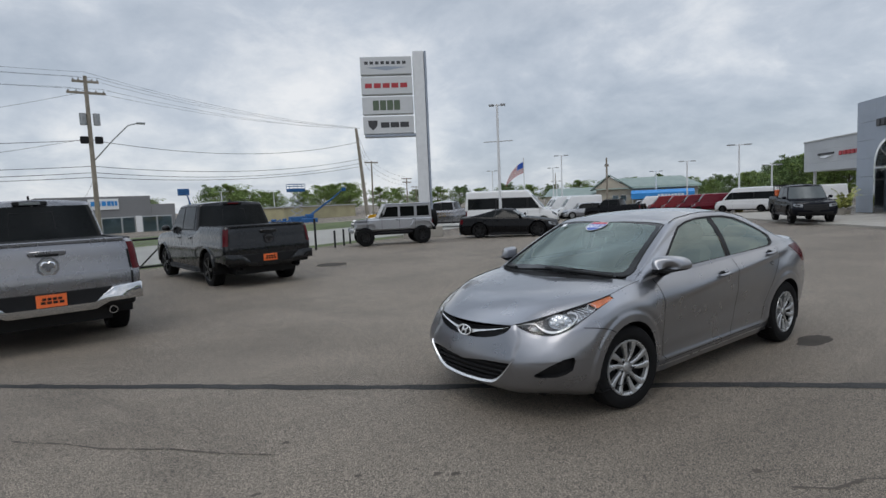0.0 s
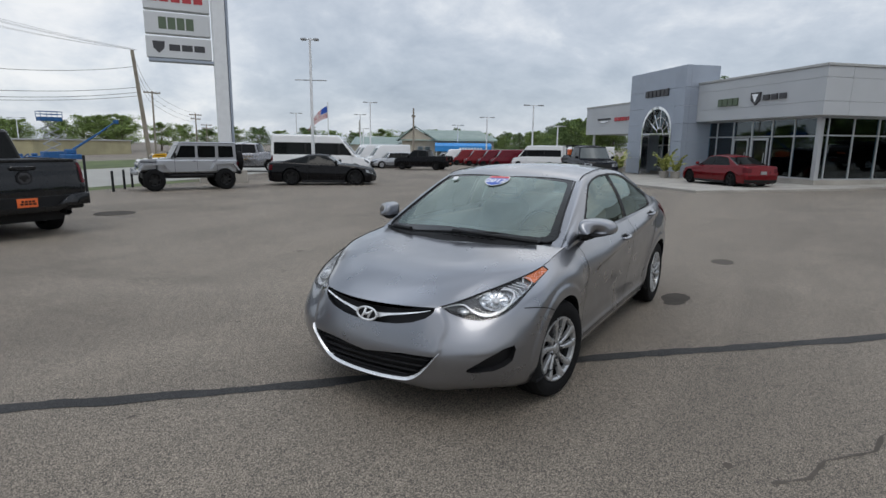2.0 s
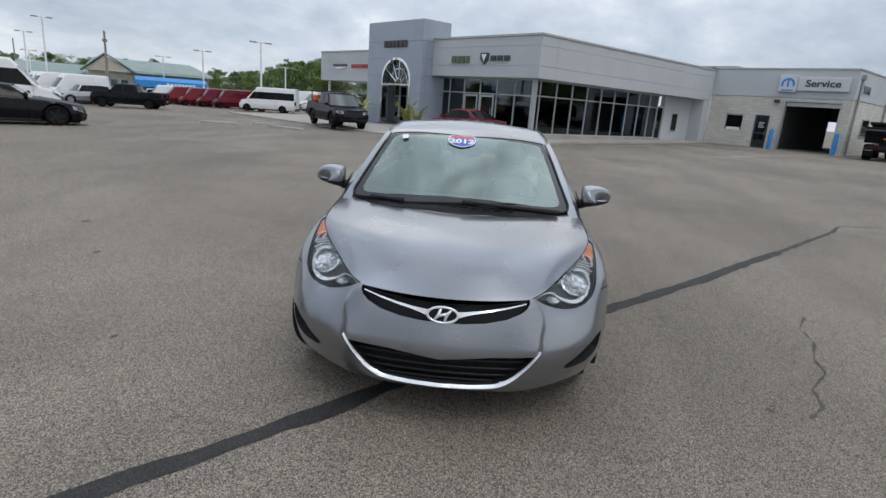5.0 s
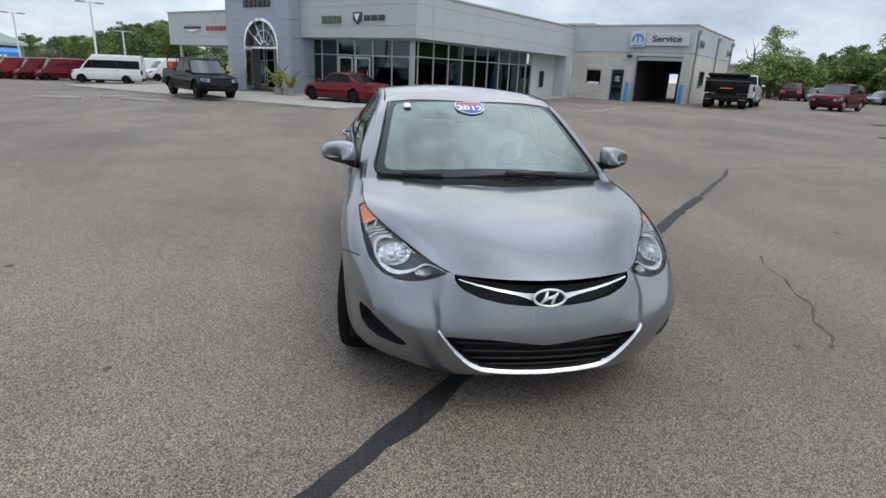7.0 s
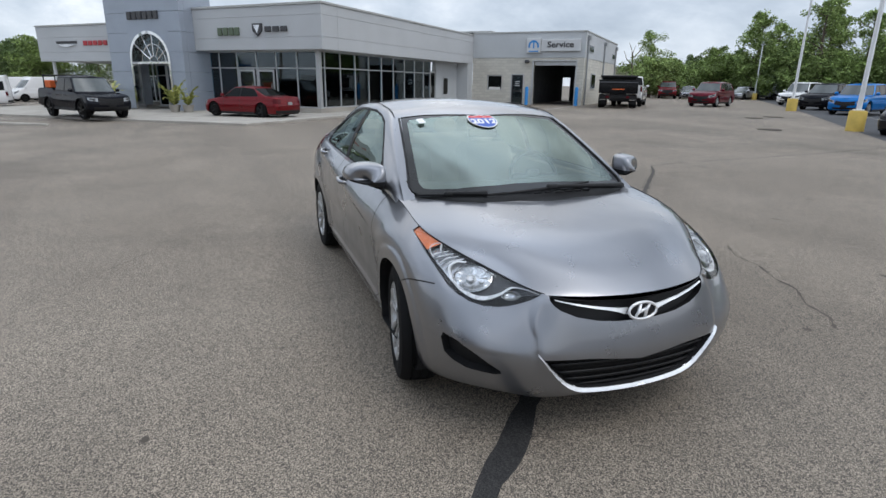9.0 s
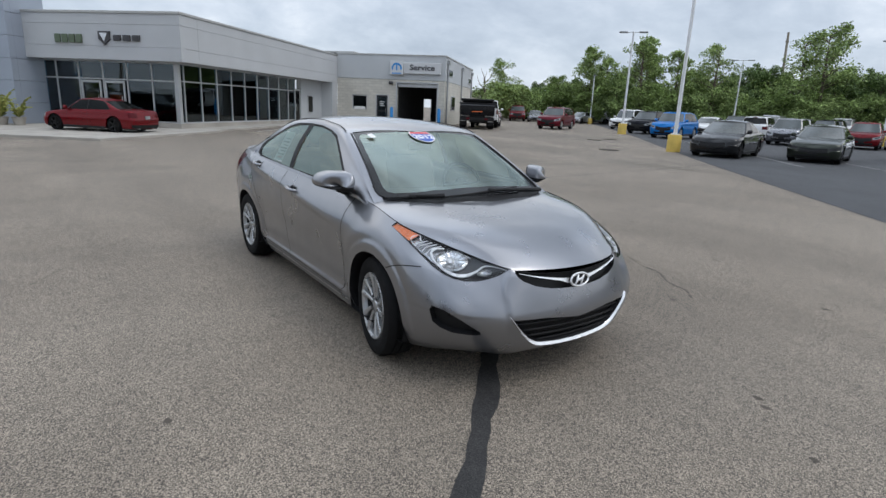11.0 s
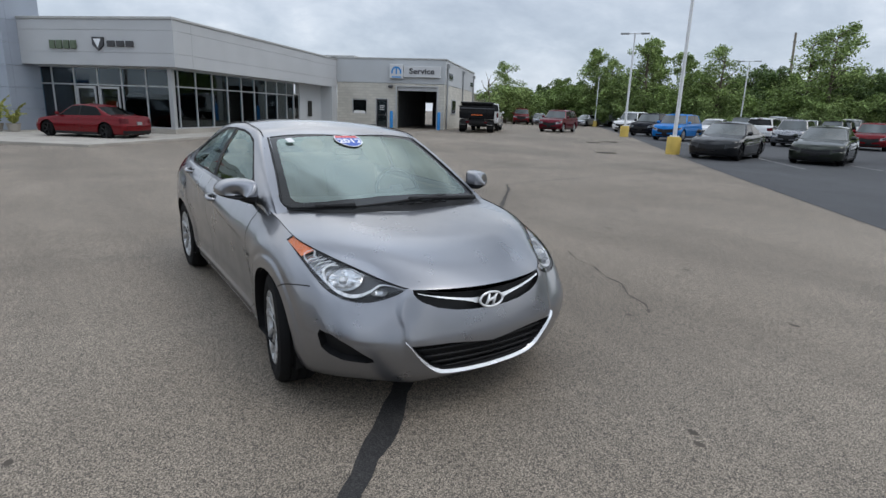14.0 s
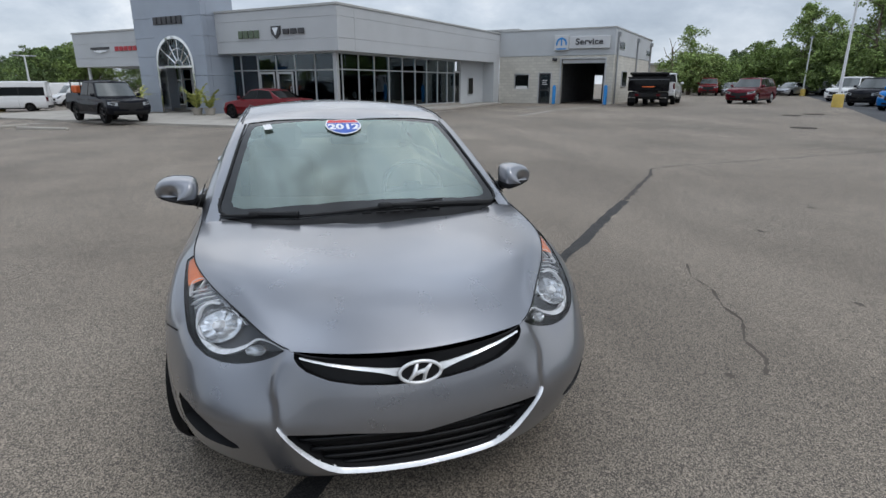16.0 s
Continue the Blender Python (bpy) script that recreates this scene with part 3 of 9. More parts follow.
part("roof", Geo().box((-1.0, SY + 0.3, 4.7), (SX - 0.3, 31.6, 4.8)), M_coping, hall)
part("roof_hatch", Geo().box((-3.2, 18.6, 5.12), (1.2, 22.5, 5.25), 0.02).box((-2.8, 19.0, 4.3), (0.8, 22.0, 5.12)), M_coping, hall)
part("service_floor", Geo().box((0.0, SY, -0.3), (SX - 0.3, 31.6, 0.17)), M_concrete, hall)
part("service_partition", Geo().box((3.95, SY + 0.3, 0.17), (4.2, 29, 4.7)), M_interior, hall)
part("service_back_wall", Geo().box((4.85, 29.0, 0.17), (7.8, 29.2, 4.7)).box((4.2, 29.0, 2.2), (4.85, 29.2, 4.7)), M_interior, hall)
part("garage_frame", Geo().box((4.5, SY - 0.04, 0.1), (4.6, SY + 0.2, 3.12), 0.006).box((7.55, SY - 0.04, 0.1), (7.65, SY + 0.2, 3.12), 0.006).box((4.5, SY - 0.04, 3.121), (7.65, SY + 0.2, 3.2), 0.006), M_alu, hall)
part("roller_door", Geo().box((4.62, SY + 0.12, 2.85), (7.53, SY + 0.2, 3.11), 0.02), M_alu, hall)
svc_door = part("door", Geo().box((3.03, SY + 0.05, 0.15), (3.89, SY + 0.11, 2.24), 0.006), M_char, hall, "dark glazed service entrance door")
part("door_frame", Geo().box((2.99, SY - 0.02, 0.12), (3.04, SY + 0.15, 2.27)).box((3.88, SY - 0.02, 0.12), (3.93, SY + 0.15, 2.27)).box((3.04, SY - 0.02, 2.22), (3.88, SY + 0.15, 2.27)), M_alu, svc_door)
part("door_pane", Geo().box((3.14, SY + 0.04, 1.15), (3.78, SY + 0.055, 2.12)).box((3.14, SY + 0.04, 0.30), (3.78, SY + 0.055, 1.05)), M_storeglass, svc_door)
part("door_handle", Geo().tube([(3.76, SY + 0.03, 1.0), (3.76, SY - 0.03, 1.02), (3.76, SY - 0.03, 1.25), (3.76, SY + 0.03, 1.27)], 0.012), M_alu, svc_door)
for k in range(3):
    part("notice_bars", Geo().box((3.28, SY + 0.034, 1.72 - 0.13 * k), (3.64 - 0.06 * (k % 2), SY + 0.039, 1.77 - 0.13 * k)), M_white, svc_door)
svc_win = part("window", Geo().box((1.15, SY + 0.06, 1.15), (2.3, SY + 0.16, 1.23)).box((1.15, SY + 0.06, 2.12), (2.3, SY + 0.16, 2.2)).box((1.15, SY + 0.06, 1.23), (1.22, SY + 0.16, 2.12)).box((2.23, SY + 0.06, 1.23), (2.3, SY + 0.16, 2.12)), M_alu, hall)
part("pane", Geo().box((1.22, SY + 0.1, 1.23), (2.23, SY + 0.115, 2.12)), M_carglass, svc_win)
part("window_box", Geo().box((1.3, SY + 0.02, 1.16), (2.15, SY + 0.09, 1.36), 0.02), M_white, svc_win)
part("wall_lamp", Geo().box((4.0, SY - 0.3, 3.02), (4.3, SY, 3.22), 0.05), M_char, hall)
for y in (18.75, 25.4, 31.2):
    part("downpipe", Geo().tube([(SX + 0.1, y, 0.2), (SX + 0.1, y, 4.55)], 0.06, 10).box((SX + 0.031, y - 0.14, 4.5), (SX + 0.24, y + 0.14, 4.8), 0.02), M_steelgrey, hall, smooth=40)
for y, z0, z1 in ((20.9, 1.3, 2.4), (27.6, 1.3, 2.4), (19.4, 3.75, 4.3), (29.5, 3.7, 4.2)):
    w = part("window", Geo().box((SX - 0.02, y, z0), (SX + 0.06, y + 1.6, z1), 0.01), M_alu, hall)
    part("pane", Geo().box((SX + 0.05, y + 0.08, z0 + 0.08), (SX + 0.075, y + 1.52, z1 - 0.08)), M_carglass, w)
part("strip_light", Geo().box((4.7, 20.0, 4.3), (6.2, 20.15, 4.36)).box((4.9, 24.0, 4.3), (6.6, 24.15, 4.36)), M_white, hall)

# raised concrete walk along the front and the side, following the building


def walkway(name, cells, label):
    g = Geo()
    for x0, x1, y0, y1 in cells:
        n, k = max(1, int((x1 - x0) / 1.5)), max(1, int((y1 - y0) / 1.5))
        rows = []
        for j in range(k + 1):
            row = []
            for i in range(n + 1):
                p = at_site(x0 + (x1 - x0) * i / n, y0 + (y1 - y0) * j / k)
                row.append((p.x, p.y, gz(p.x, p.y) + 0.09))
            rows.append(row)
        g.grid(rows)
        ring = rows[0] + [r[-1] for r in rows[1:]] + rows[-1][-2::-1] + [r[0] for r in rows[-2:0:-1]]
        ring.append(ring[0])
        g.grid([ring, [(x, y, z - 0.4) for x, y, z in ring]])
    solid(name, g, M_concrete, label, "pavement", kind="structure")


walkway("front_pavement", ((-22, 1.2, -6.3, 0.85),), "raised pale concrete walk in front of the showroom")
walkway("side_pavement", ((-0.78, 0.75, 0.86, 17.1),), "raised pale concrete walk along the showroom side")

# ---- the grey sedan: nose towards -y, front axle at y = 0, driver's side at +x ----
P_hero = paint("grey_metallic_paint", (0.256, 0.262, 0.283), 0.91, 0.295, 0.05, 0.015)
M_frit = worn("screen_border", (0.016, 0.017, 0.018), 0.06, spread=0.05, bump=0.0, Specular_IOR_Level=0.35)
M_heroglass = glass("clear_windscreen", (0.57, 0.67, 0.62), 0.01, 2.7, (0.86, 1.0, 0.93))
M_sideglass = glass("tinted_side_glass", (0.38, 0.47, 0.44), 0.01, 2.4, (0.86, 1.0, 0.93))
M_lens = glass("lamp_lens", (0.94, 0.95, 0.96), 0.02, 1.36)
M_bowl = worn("bright_bowl", (0.58, 0.59, 0.61), 0.20, metal=0.75, scale=40, spread=0.08, bump=0.1)
M_satin = worn("bright_trim", (0.86, 0.87, 0.88), 0.22, metal=0.45, spread=0.03, bump=0.0)
M_amber = worn("amber_lens", (0.78, 0.25, 0.11), 0.12, scale=14, spread=0.25, grain=90, bump=0.3)
M_guide = worn("pale_lamp_band", (0.82, 0.83, 0.84), 0.25, metal=0.25, spread=0.03, bump=0.0)
M_reflector = worn("lamp_reflector", (0.56, 0.57, 0.58), 0.16, metal=0.85, scale=30, spread=0.25, bump=0.0)
M_lampgrey = worn("lamp_panel_grey", (0.060, 0.062, 0.067), 0.35, metal=0.3, spread=0.1, bump=0.0)
M_lampblack = worn("lamp_bezel", (0.008, 0.008, 0.009), 0.35, metal=0.0, spread=0.1, bump=0.0, Specular_IOR_Level=0.25)
M_beige = worn("beige_trim", (0.40, 0.36, 0.29), 0.8, scale=5, spread=0.1, grain=150)
M_dash = worn("dark_dash", (0.14, 0.145, 0.135), 0.8, scale=5, spread=0.1, grain=200, bump=0.2)
M_hubcap = worn("hubcap_silver", (0.50, 0.51, 0.52), 0.30, metal=0.75, scale=9, spread=0.08, bump=0.0)
M_redsticker = worn("sticker_red", (0.62, 0.03, 0.04), 0.4, spread=0.03, bump=0.0)
M_bluesticker = worn("sticker_blue", (0.02, 0.09, 0.45), 0.4, spread=0.03, bump=0.0)


def spline(knots, n):
    """Points on a Catmull-Rom curve through the knots: n steps for each span."""
    k = np.asarray(knots, float)
    k = np.concatenate([[2 * k[0] - k[1]], k, [2 * k[-1] - k[-2]]])
    out = []
    for i in range(1, len(k) - 2):
        for t in np.arange(n) / n:
            a, b, c, d = k[i - 1], k[i], k[i + 1], k[i + 2]
            out.append(0.5 * (2 * b + (c - a) * t + (2 * a - 5 * b + 4 * c - d) * t * t + (3 * b - a - 3 * c + d) * t**3))
    out.append(k[-2])
    return np.array(out)


# columns of the lower body from the middle of the nose to the middle of the tail: x, y at seven heights, bottom and top height
FRACTIONS = (0.0, 0.10, 0.27, 0.46, 0.63, 0.82, 1.0)
FRONT_Y = ((-0.780, -0.848, -0.885, -0.897, -0.884, -0.860, -0.830), (-0.766, -0.834, -0.870, -0.882, -0.868, -0.843, -0.812), (-0.728, -0.796, -0.830, -0.842, -0.823, -0.791, -0.750))
FRONT_TOP = (0.663, 0.672, 0.697)
SIDE = (
    (0.55, (-0.61, -0.69, -0.738, -0.758, -0.725, -0.655, -0.585), (0.55, 0.60, 0.622, 0.63, 0.615, 0.592, 0.545), 0.188, 0.742),
    (0.70, (-0.48, -0.56, -0.61, -0.635, -0.605, -0.535, -0.40), (0.69, 0.735, 0.76, 0.77, 0.755, 0.73, 0.66), 0.182, 0.795),
    (0.80, (-0.33, -0.40, -0.44, -0.455, -0.43, -0.37, -0.26), (0.785, 0.82, 0.842, 0.85, 0.844, 0.826, 0.73), 0.175, 0.832),
    (0.83, (-0.14, -0.18, -0.20, -0.21, -0.20, -0.17, -0.11), (0.82, 0.852, 0.87, 0.880, 0.880, 0.866, 0.775), 0.17, 0.866),
    (0.86, (0.12, 0.12, 0.12, 0.12, 0.12, 0.12, 0.12), (0.825, 0.855, 0.872, 0.882, 0.888, 0.878, 0.775), 0.18, 0.912),
    (0.87, (0.5, 0.5, 0.5, 0.5, 0.5, 0.5, 0.5), (0.805, 0.838, 0.850, 0.858, 0.882, 0.876, 0.785), 0.175, 0.948),
    (0.87, (1.2, 1.2, 1.2, 1.2, 1.2, 1.2, 1.2), (0.795, 0.830, 0.838, 0.848, 0.878, 0.874, 0.800), 0.175, 0.967),
    (0.87, (1.9, 1.9, 1.9, 1.9, 1.9, 1.9, 1.9), (0.795, 0.830, 0.838, 0.848, 0.878, 0.878, 0.800), 0.175, 0.988),
    (0.87, (2.45, 2.45, 2.45, 2.45, 2.45, 2.45, 2.45), (0.81, 0.842, 0.854, 0.868, 0.886, 0.878, 0.790), 0.18, 1.012),
    (0.87, (2.85, 2.85, 2.85, 2.85, 2.85, 2.85, 2.85), (0.82, 0.85, 0.87, 0.882, 0.888, 0.866, 0.765), 0.19, 1.028),
    (0.80, (3.2, 3.2, 3.2, 3.2, 3.2, 3.2, 3.18), (0.76, 0.80, 0.83, 0.846, 0.845, 0.818, 0.715), 0.21, 1.036),
    (0.70, (3.40, 3.44, 3.47, 3.49, 3.48, 3.46, 3.40), (0.66, 0.70, 0.73, 0.745, 0.74, 0.72, 0.62), 0.22, 1.042),
    (0.40, (3.50, 3.55, 3.59, 3.61, 3.59, 3.57, 3.51), (0.38, 0.40, 0.41, 0.41, 0.41, 0.40, 0.36), 0.23, 1.052),
    (0.00, (3.53, 3.58, 3.62, 3.64, 3.62, 3.60, 3.54), (0.0, 0.0, 0.0, 0.0, 0.0, 0.0, 0.0), 0.23, 1.056),
)
columns = []
for ys, x, zt in zip(FRONT_Y, (0.0, 0.23, 0.425), FRONT_TOP):
    columns.append([(x, y, 0.19 + (zt - 0.19) * f) for y, f in zip(ys, FRACTIONS)])
for _, ys, xs_, zb, zt in SIDE:
    columns.append([(x, y, zb + (zt - zb) * f) for x, y, f in zip(xs_, ys, FRACTIONS)])
AROUND, UPWARD = 20, 12


def fair(knots, n, start_flat=None):
    """A natural cubic curve through the knots by arc length, n steps for each span."""
    k = np.asarray(knots, float)
    h = np.maximum(np.linalg.norm(np.diff(k, axis=0), axis=1), 1e-4) ** 0.75
    m = len(k)
    a, b = np.zeros((m, m)), np.zeros(k.shape)
    a[0, 0] = a[-1, -1] = 1.0
    if start_flat is not None:
        # the curve leaves its first knot in the given direction
        a[0, 0], a[0, 1] = 2 * h[0], h[0]
        speed = np.linalg.norm(k[1] - k[0]) / h[0]
        b[0] = 6 * ((k[1] - k[0]) / h[0] - np.array(start_flat) * speed)
    for i in range(1, m - 1):
        a[i, i - 1], a[i, i], a[i, i + 1] = h[i - 1], 2 * (h[i - 1] + h[i]), h[i]
        b[i] = 6 * ((k[i + 1] - k[i]) / h[i] - (k[i] - k[i - 1]) / h[i - 1])
    c = np.linalg.solve(a, b)
    out = []
    for i in range(m - 1):
        for t in np.arange(n) / n:
            u, v = h[i] * (1 - t), h[i] * t
            out.append((c[i] * u**3 + c[i + 1] * v**3) / (6 * h[i]) + (k[i] / h[i] - c[i] * h[i] / 6) * u + (k[i + 1] / h[i] - c[i + 1] * h[i] / 6) * v)
    out.append(k[-1])
    return np.array(out)


def softened(a, axis, times):
    """Irons out small waves along one axis; the two ends stay."""
    for _ in range(times):
        a = np.moveaxis(a, axis, 0)
        inner = 0.25 * a[:-2] + 0.5 * a[1:-1] + 0.25 * a[2:]
        a = np.moveaxis(np.concatenate([a[:1], inner, a[-1:]]), 0, axis)
    return a


rails = np.array([fair(np.array(columns)[:, k], AROUND, (1, 0, 0)) for k in range(7)])
rails = softened(rails, 1, 60)
hero_rows = np.array([fair(rails[:, s], UPWARD) for s in range(rails.shape[1])])
hero_rows = softened(hero_rows, 1, 10)
AXLES = (0.0, 2.70)


def rise(a, b, v):
    """0 below a, 1 above b, smooth between."""
    t = min(max((v - a) / (b - a), 0.0), 1.0)
    return t * t * (3 - 2 * t)


def relief(p):
    """How far the pressed lines of the body stand out from its smooth form, at a point."""
    x, y, z = p
    out = 0.0
    if y < -0.30:
        # the edge beside the grille, bowed outwards, with the middle of the bumper proud of the cheek
        edge = 0.434 + 0.050 * math.sin(min(max((z - 0.455) / 0.235, 0), 1) * math.pi) + 0.040 * rise(0.54, 0.44, z)
        span = rise(0.34, 0.47, z) * rise(0.712, 0.655, z)
        d = x - edge
        inside, outside = math.exp(-max(-d, 0) / 0.13), math.exp(-max(d, 0) / 0.045)
        out += span * (0.011 * inside * rise(0.017, -0.017, d) - 0.002 * outside * rise(-0.022, 0.022, d))
        # the scoop that leads into the blank beside the intake, under a line that fades inwards
        line = 0.452 + 0.10 * max(x - 0.66, 0)
        reach = rise(0.52, 0.70, x) * rise(0.88, 0.80, x)
        out -= 0.0035 * reach * rise(line + 0.005, line - 0.008, z) * math.exp(-max(line - z, 0) / 0.04)
    if x > 0.5 and -0.5 < y < 3.3:
        for ay in AXLES:
            d = math.hypot(y - ay, z - 0.315)
            out += 0.012 * rise(0.432, 0.400, d) * rise(0.20, 0.34, z)
            out += 0.010 * math.exp(-(((d - 0.47) / 0.06) ** 2)) * rise(0.45, 0.6, z) * (1 if ay == 0 else 0.7)
        zc = 0.832 + 0.095 * (y - 1.40)
        fade = rise(0.30, 0.95, y) * rise(3.1, 2.6, y)
        if fade > 0:
            above, under = max(z - zc, 0), max(zc - z, 0)
            out += fade * (0.013 * math.exp(-((above / 0.085) ** 2)) * math.exp(-((under / 0.030) ** 2)) - 0.011 * rise(0.0, 0.05, under) * math.exp(-(((under - 0.10) / 0.10) ** 2)))
        # the sill turns out again at the foot of the doors
        sill_fade = rise(0.38, 0.50, y) * rise(2.32, 2.20, y)
        out += sill_fade * (0.012 * rise(0.300, 0.275, z) - 0.006 * math.exp(-(((z - 0.34) / 0.05) ** 2)))
    return out


du = np.gradient(hero_rows, axis=0)
dv = np.gradient(hero_rows, axis=1)
body_normals = np.cross(du, dv)
body_normals /= np.maximum(np.linalg.norm(body_normals, axis=2, keepdims=True), 1e-9)
if body_normals[len(hero_rows) // 2, 20, 0] < 0:
    body_normals = -body_normals
push = np.array([[relief(p) for p in row] for row in hero_rows])
push[:, -1] *= 0.0
hero_rows = hero_rows + body_normals * push[:, :, None]
hero_rows[0, :, 0] = hero_rows[-1, :, 0] = 0.0
top_edge = hero_rows[:, -1]

hero = thing("sedan_car", pose(0, 0, 0), "clean metallic grey four-door sedan parked on the asphalt", "car")


def grid_bm(rows):
    bm = bmesh.new()
    vs = [[bm.verts.new(p) for p in row] for row in rows]
    for a, b in zip(vs, vs[1:]):
        for i in range(len(a) - 1):
            quad = [a[i], a[i + 1], b[i + 1], b[i]]
            try:
                bm.faces.new(quad)
            except ValueError:
                pass
    bmesh.ops.remove_doubles(bm, verts=bm.verts, dist=1e-5)
    bm.normal_update()
    return bm


def carve(bm, poly, d, reach=0.6):
    """The faces of bm inside the prism over a convex outline, cut clean along its edges."""
    poly = [Vector(p) for p in poly]
    d = Vector(d).normalized()
    mid = sum(poly, Vector()) / len(poly)
    faces = [f for f in bm.faces if (f.calc_center_median() - mid).length < reach and abs(f.normal.dot(d)) > 0.05]
    for p, q in zip(poly, poly[1:] + poly[:1]):
        n = d.cross(q - p)
        if n.dot(mid - p) < 0:
            n = -n
        if n.length < 1e-9:
            continue
        geom = set(faces)
        for f in faces:
            geom.update(f.edges)
            geom.update(f.verts)
        res = bmesh.ops.bisect_plane(bm, geom=list(geom), plane_co=p, plane_no=n, dist=1e-6)
        faces = [f for f in res["geom"] if isinstance(f, bmesh.types.BMFace) and (f.calc_center_median() - p).dot(n) > 0]
    return faces


def lift(bm, faces, offset=0.0, remove=True):
    """A copy of some faces as verts and faces, pushed along the vertex normals; taken out of bm if asked."""
    g, at = Geo(), {}
    vs, fs = [], []
    for f in faces:
        for v in f.verts:
            if v not in at:
                at[v] = len(vs)
                vs.append(v.co + v.normal * offset)
        fs.append([at[v] for v in f.verts])
    g.add(vs, fs)
    if remove:
        bmesh.ops.delete(bm, geom=faces, context="FACES")
    return g


def rim_walls(bm, faces, depth):
    """Side walls running inwards from the border of some faces."""
    g = Geo()
    inside = set(faces)
    for f in faces:
        for e in f.edges:
            if sum(k in inside for k in e.link_faces) == 1 and max(abs(v.co.x) for v in e.verts) > 1e-4:
                a, b = e.verts
                g.add([a.co, b.co, b.co + b.normal * depth, a.co + a.normal * depth], [(0, 1, 2, 3)])
    return g


def flipped(g):
    o = Geo()
    o.v = [(-x, y, z) for x, y, z in g.v]
    o.f = [f[::-1] for f in g.f]
    return o


low = grid_bm(hero_rows)
outward = sum((f.normal.x for f in low.faces if f.calc_center_median().x > 0.7), 0.0)
if outward < 0:
    bmesh.ops.reverse_faces(low, faces=low.faces)
low.normal_update()

# wheel openings
for ay in AXLES:
    ring = [(0.9, ay + 0.352 * math.cos(a), 0.315 + 0.352 * math.sin(a)) for a in (2 * math.pi * k / 40 for k in range(40))]
    hole = carve(low, ring, (1, 0, 0), 0.8)
    low.normal_update()
    lip = rim_walls(low, [f for f in hole], -0.03)
    for flip in (False, True):
        part("wheel_arch_lip", flipped(lip) if flip else lip, M_black, hero, smooth=True)
    bmesh.ops.delete(low, geom=hole, context="FACES")
    liner = Geo().spin([(0.52, 0.20), (0.52, 0.365), (0.86, 0.358)], 40)
    liner.v = [(x, y + ay, max(z + 0.315, 0.20)) for x, y, z in liner.v]
    for flip in (False, True):
        part("wheel_arch_liner", flipped(liner) if flip else liner, M_black, hero, smooth=40)

# headlamps: laid out on the lens by u along it and w down from its upper edge
LAMP_O = Vector((0.440, -0.725, 0.693))
LAMP_D = Vector((-0.58, 0.70, -0.42)).normalized()
LAMP_U = Vector((0.812, -0.105, 0.852)) - LAMP_O
LAMP_U = (LAMP_U - LAMP_D * LAMP_U.dot(LAMP_D)).normalized()
LAMP_W = LAMP_D.cross(LAMP_U)


def lamp_point(u, w):
    return LAMP_O + LAMP_U * u + LAMP_W * w


LAMP = [lamp_point(u, w) for u, w in ((-0.012, 0.002), (0.016, 0.040), (0.046, 0.070), (0.083, 0.102), (0.121, 0.128), (0.180, 0.154), (0.243, 0.166), (0.310, 0.163), (0.377, 0.147), (0.430, 0.125), (0.50, 0.0955), (0.56, 0.070), (0.64, 0.036), (0.725, 0.0), (0.70, -0.05), (0.40, -0.08), (0.10, -0.06), (-0.01, -0.02))]
lamp_faces = carve(low, LAMP, LAMP_D, 0.60)
low.normal_update()


def split(bm, faces, co, no):
    """Cuts the faces along a plane."""
    geom = set(faces)
    for f in faces:
        geom.update(f.edges)
        geom.update(f.verts)
    return [f for f in bmesh.ops.bisect_plane(bm, geom=list(geom), plane_co=co, plane_no=no, dist=1e-6)["geom"] if isinstance(f, bmesh.types.BMFace)]


def lamp_side(f, a, b):
    """On which side of the line from a to b, both given as u and w, a face lies."""
    q = f.calc_center_median() - LAMP_O
    u, w = q.dot(LAMP_U), q.dot(LAMP_W)
    return (b[0] - a[0]) * (w - a[1]) - (b[1] - a[1]) * (u - a[0])


AMBER_CUT = ((0.612, 0.085), (0.512, -0.035))
CHROME_CUT = ((0.340, 0.20), (0.340, -0.10))
SKIRT_CUT = ((0.30, 0.146), (0.56, 0.056))
INNER_CUT = ((-0.02, -0.006), (0.20, 0.122))
for a, b in (AMBER_CUT, CHROME_CUT, SKIRT_CUT, INNER_CUT):
    along = lamp_point(*b) - lamp_point(*a)
    lamp_faces = split(low, lamp_faces, lamp_point(*a), along.cross(LAMP_D))
low.normal_update()
sides = {f: (lamp_side(f, *AMBER_CUT) > 0, lamp_side(f, *CHROME_CUT) > 0, lamp_side(f, *SKIRT_CUT) > 0 or (lamp_side(f, *CHROME_CUT) <= 0 and lamp_side(f, *INNER_CUT) > 0)) for f in lamp_faces}
lens = lift(low, lamp_faces, -0.003, False)
amber = lift(low, [f for f in lamp_faces if sides[f][0] and not sides[f][2]], -0.010, False)
chrome_bed = lift(low, [f for f in lamp_faces if sides[f][1] and not sides[f][0] and not sides[f][2]], -0.030, False)
dark_bed = lift(low, [f for f in lamp_faces if sides[f][2]], -0.022, False)
grey_bed = lift(low, [f for f in lamp_faces if not sides[f][1] and not sides[f][2]], -0.026, False)
wall = rim_walls(low, lamp_faces, -0.045)
bmesh.ops.delete(low, geom=lamp_faces, context="FACES")
from mathutils.bvhtree import BVHTree  # noqa: E402

lens_tree = BVHTree.FromPolygons([Vector(v) for v in lens.v], lens.f)


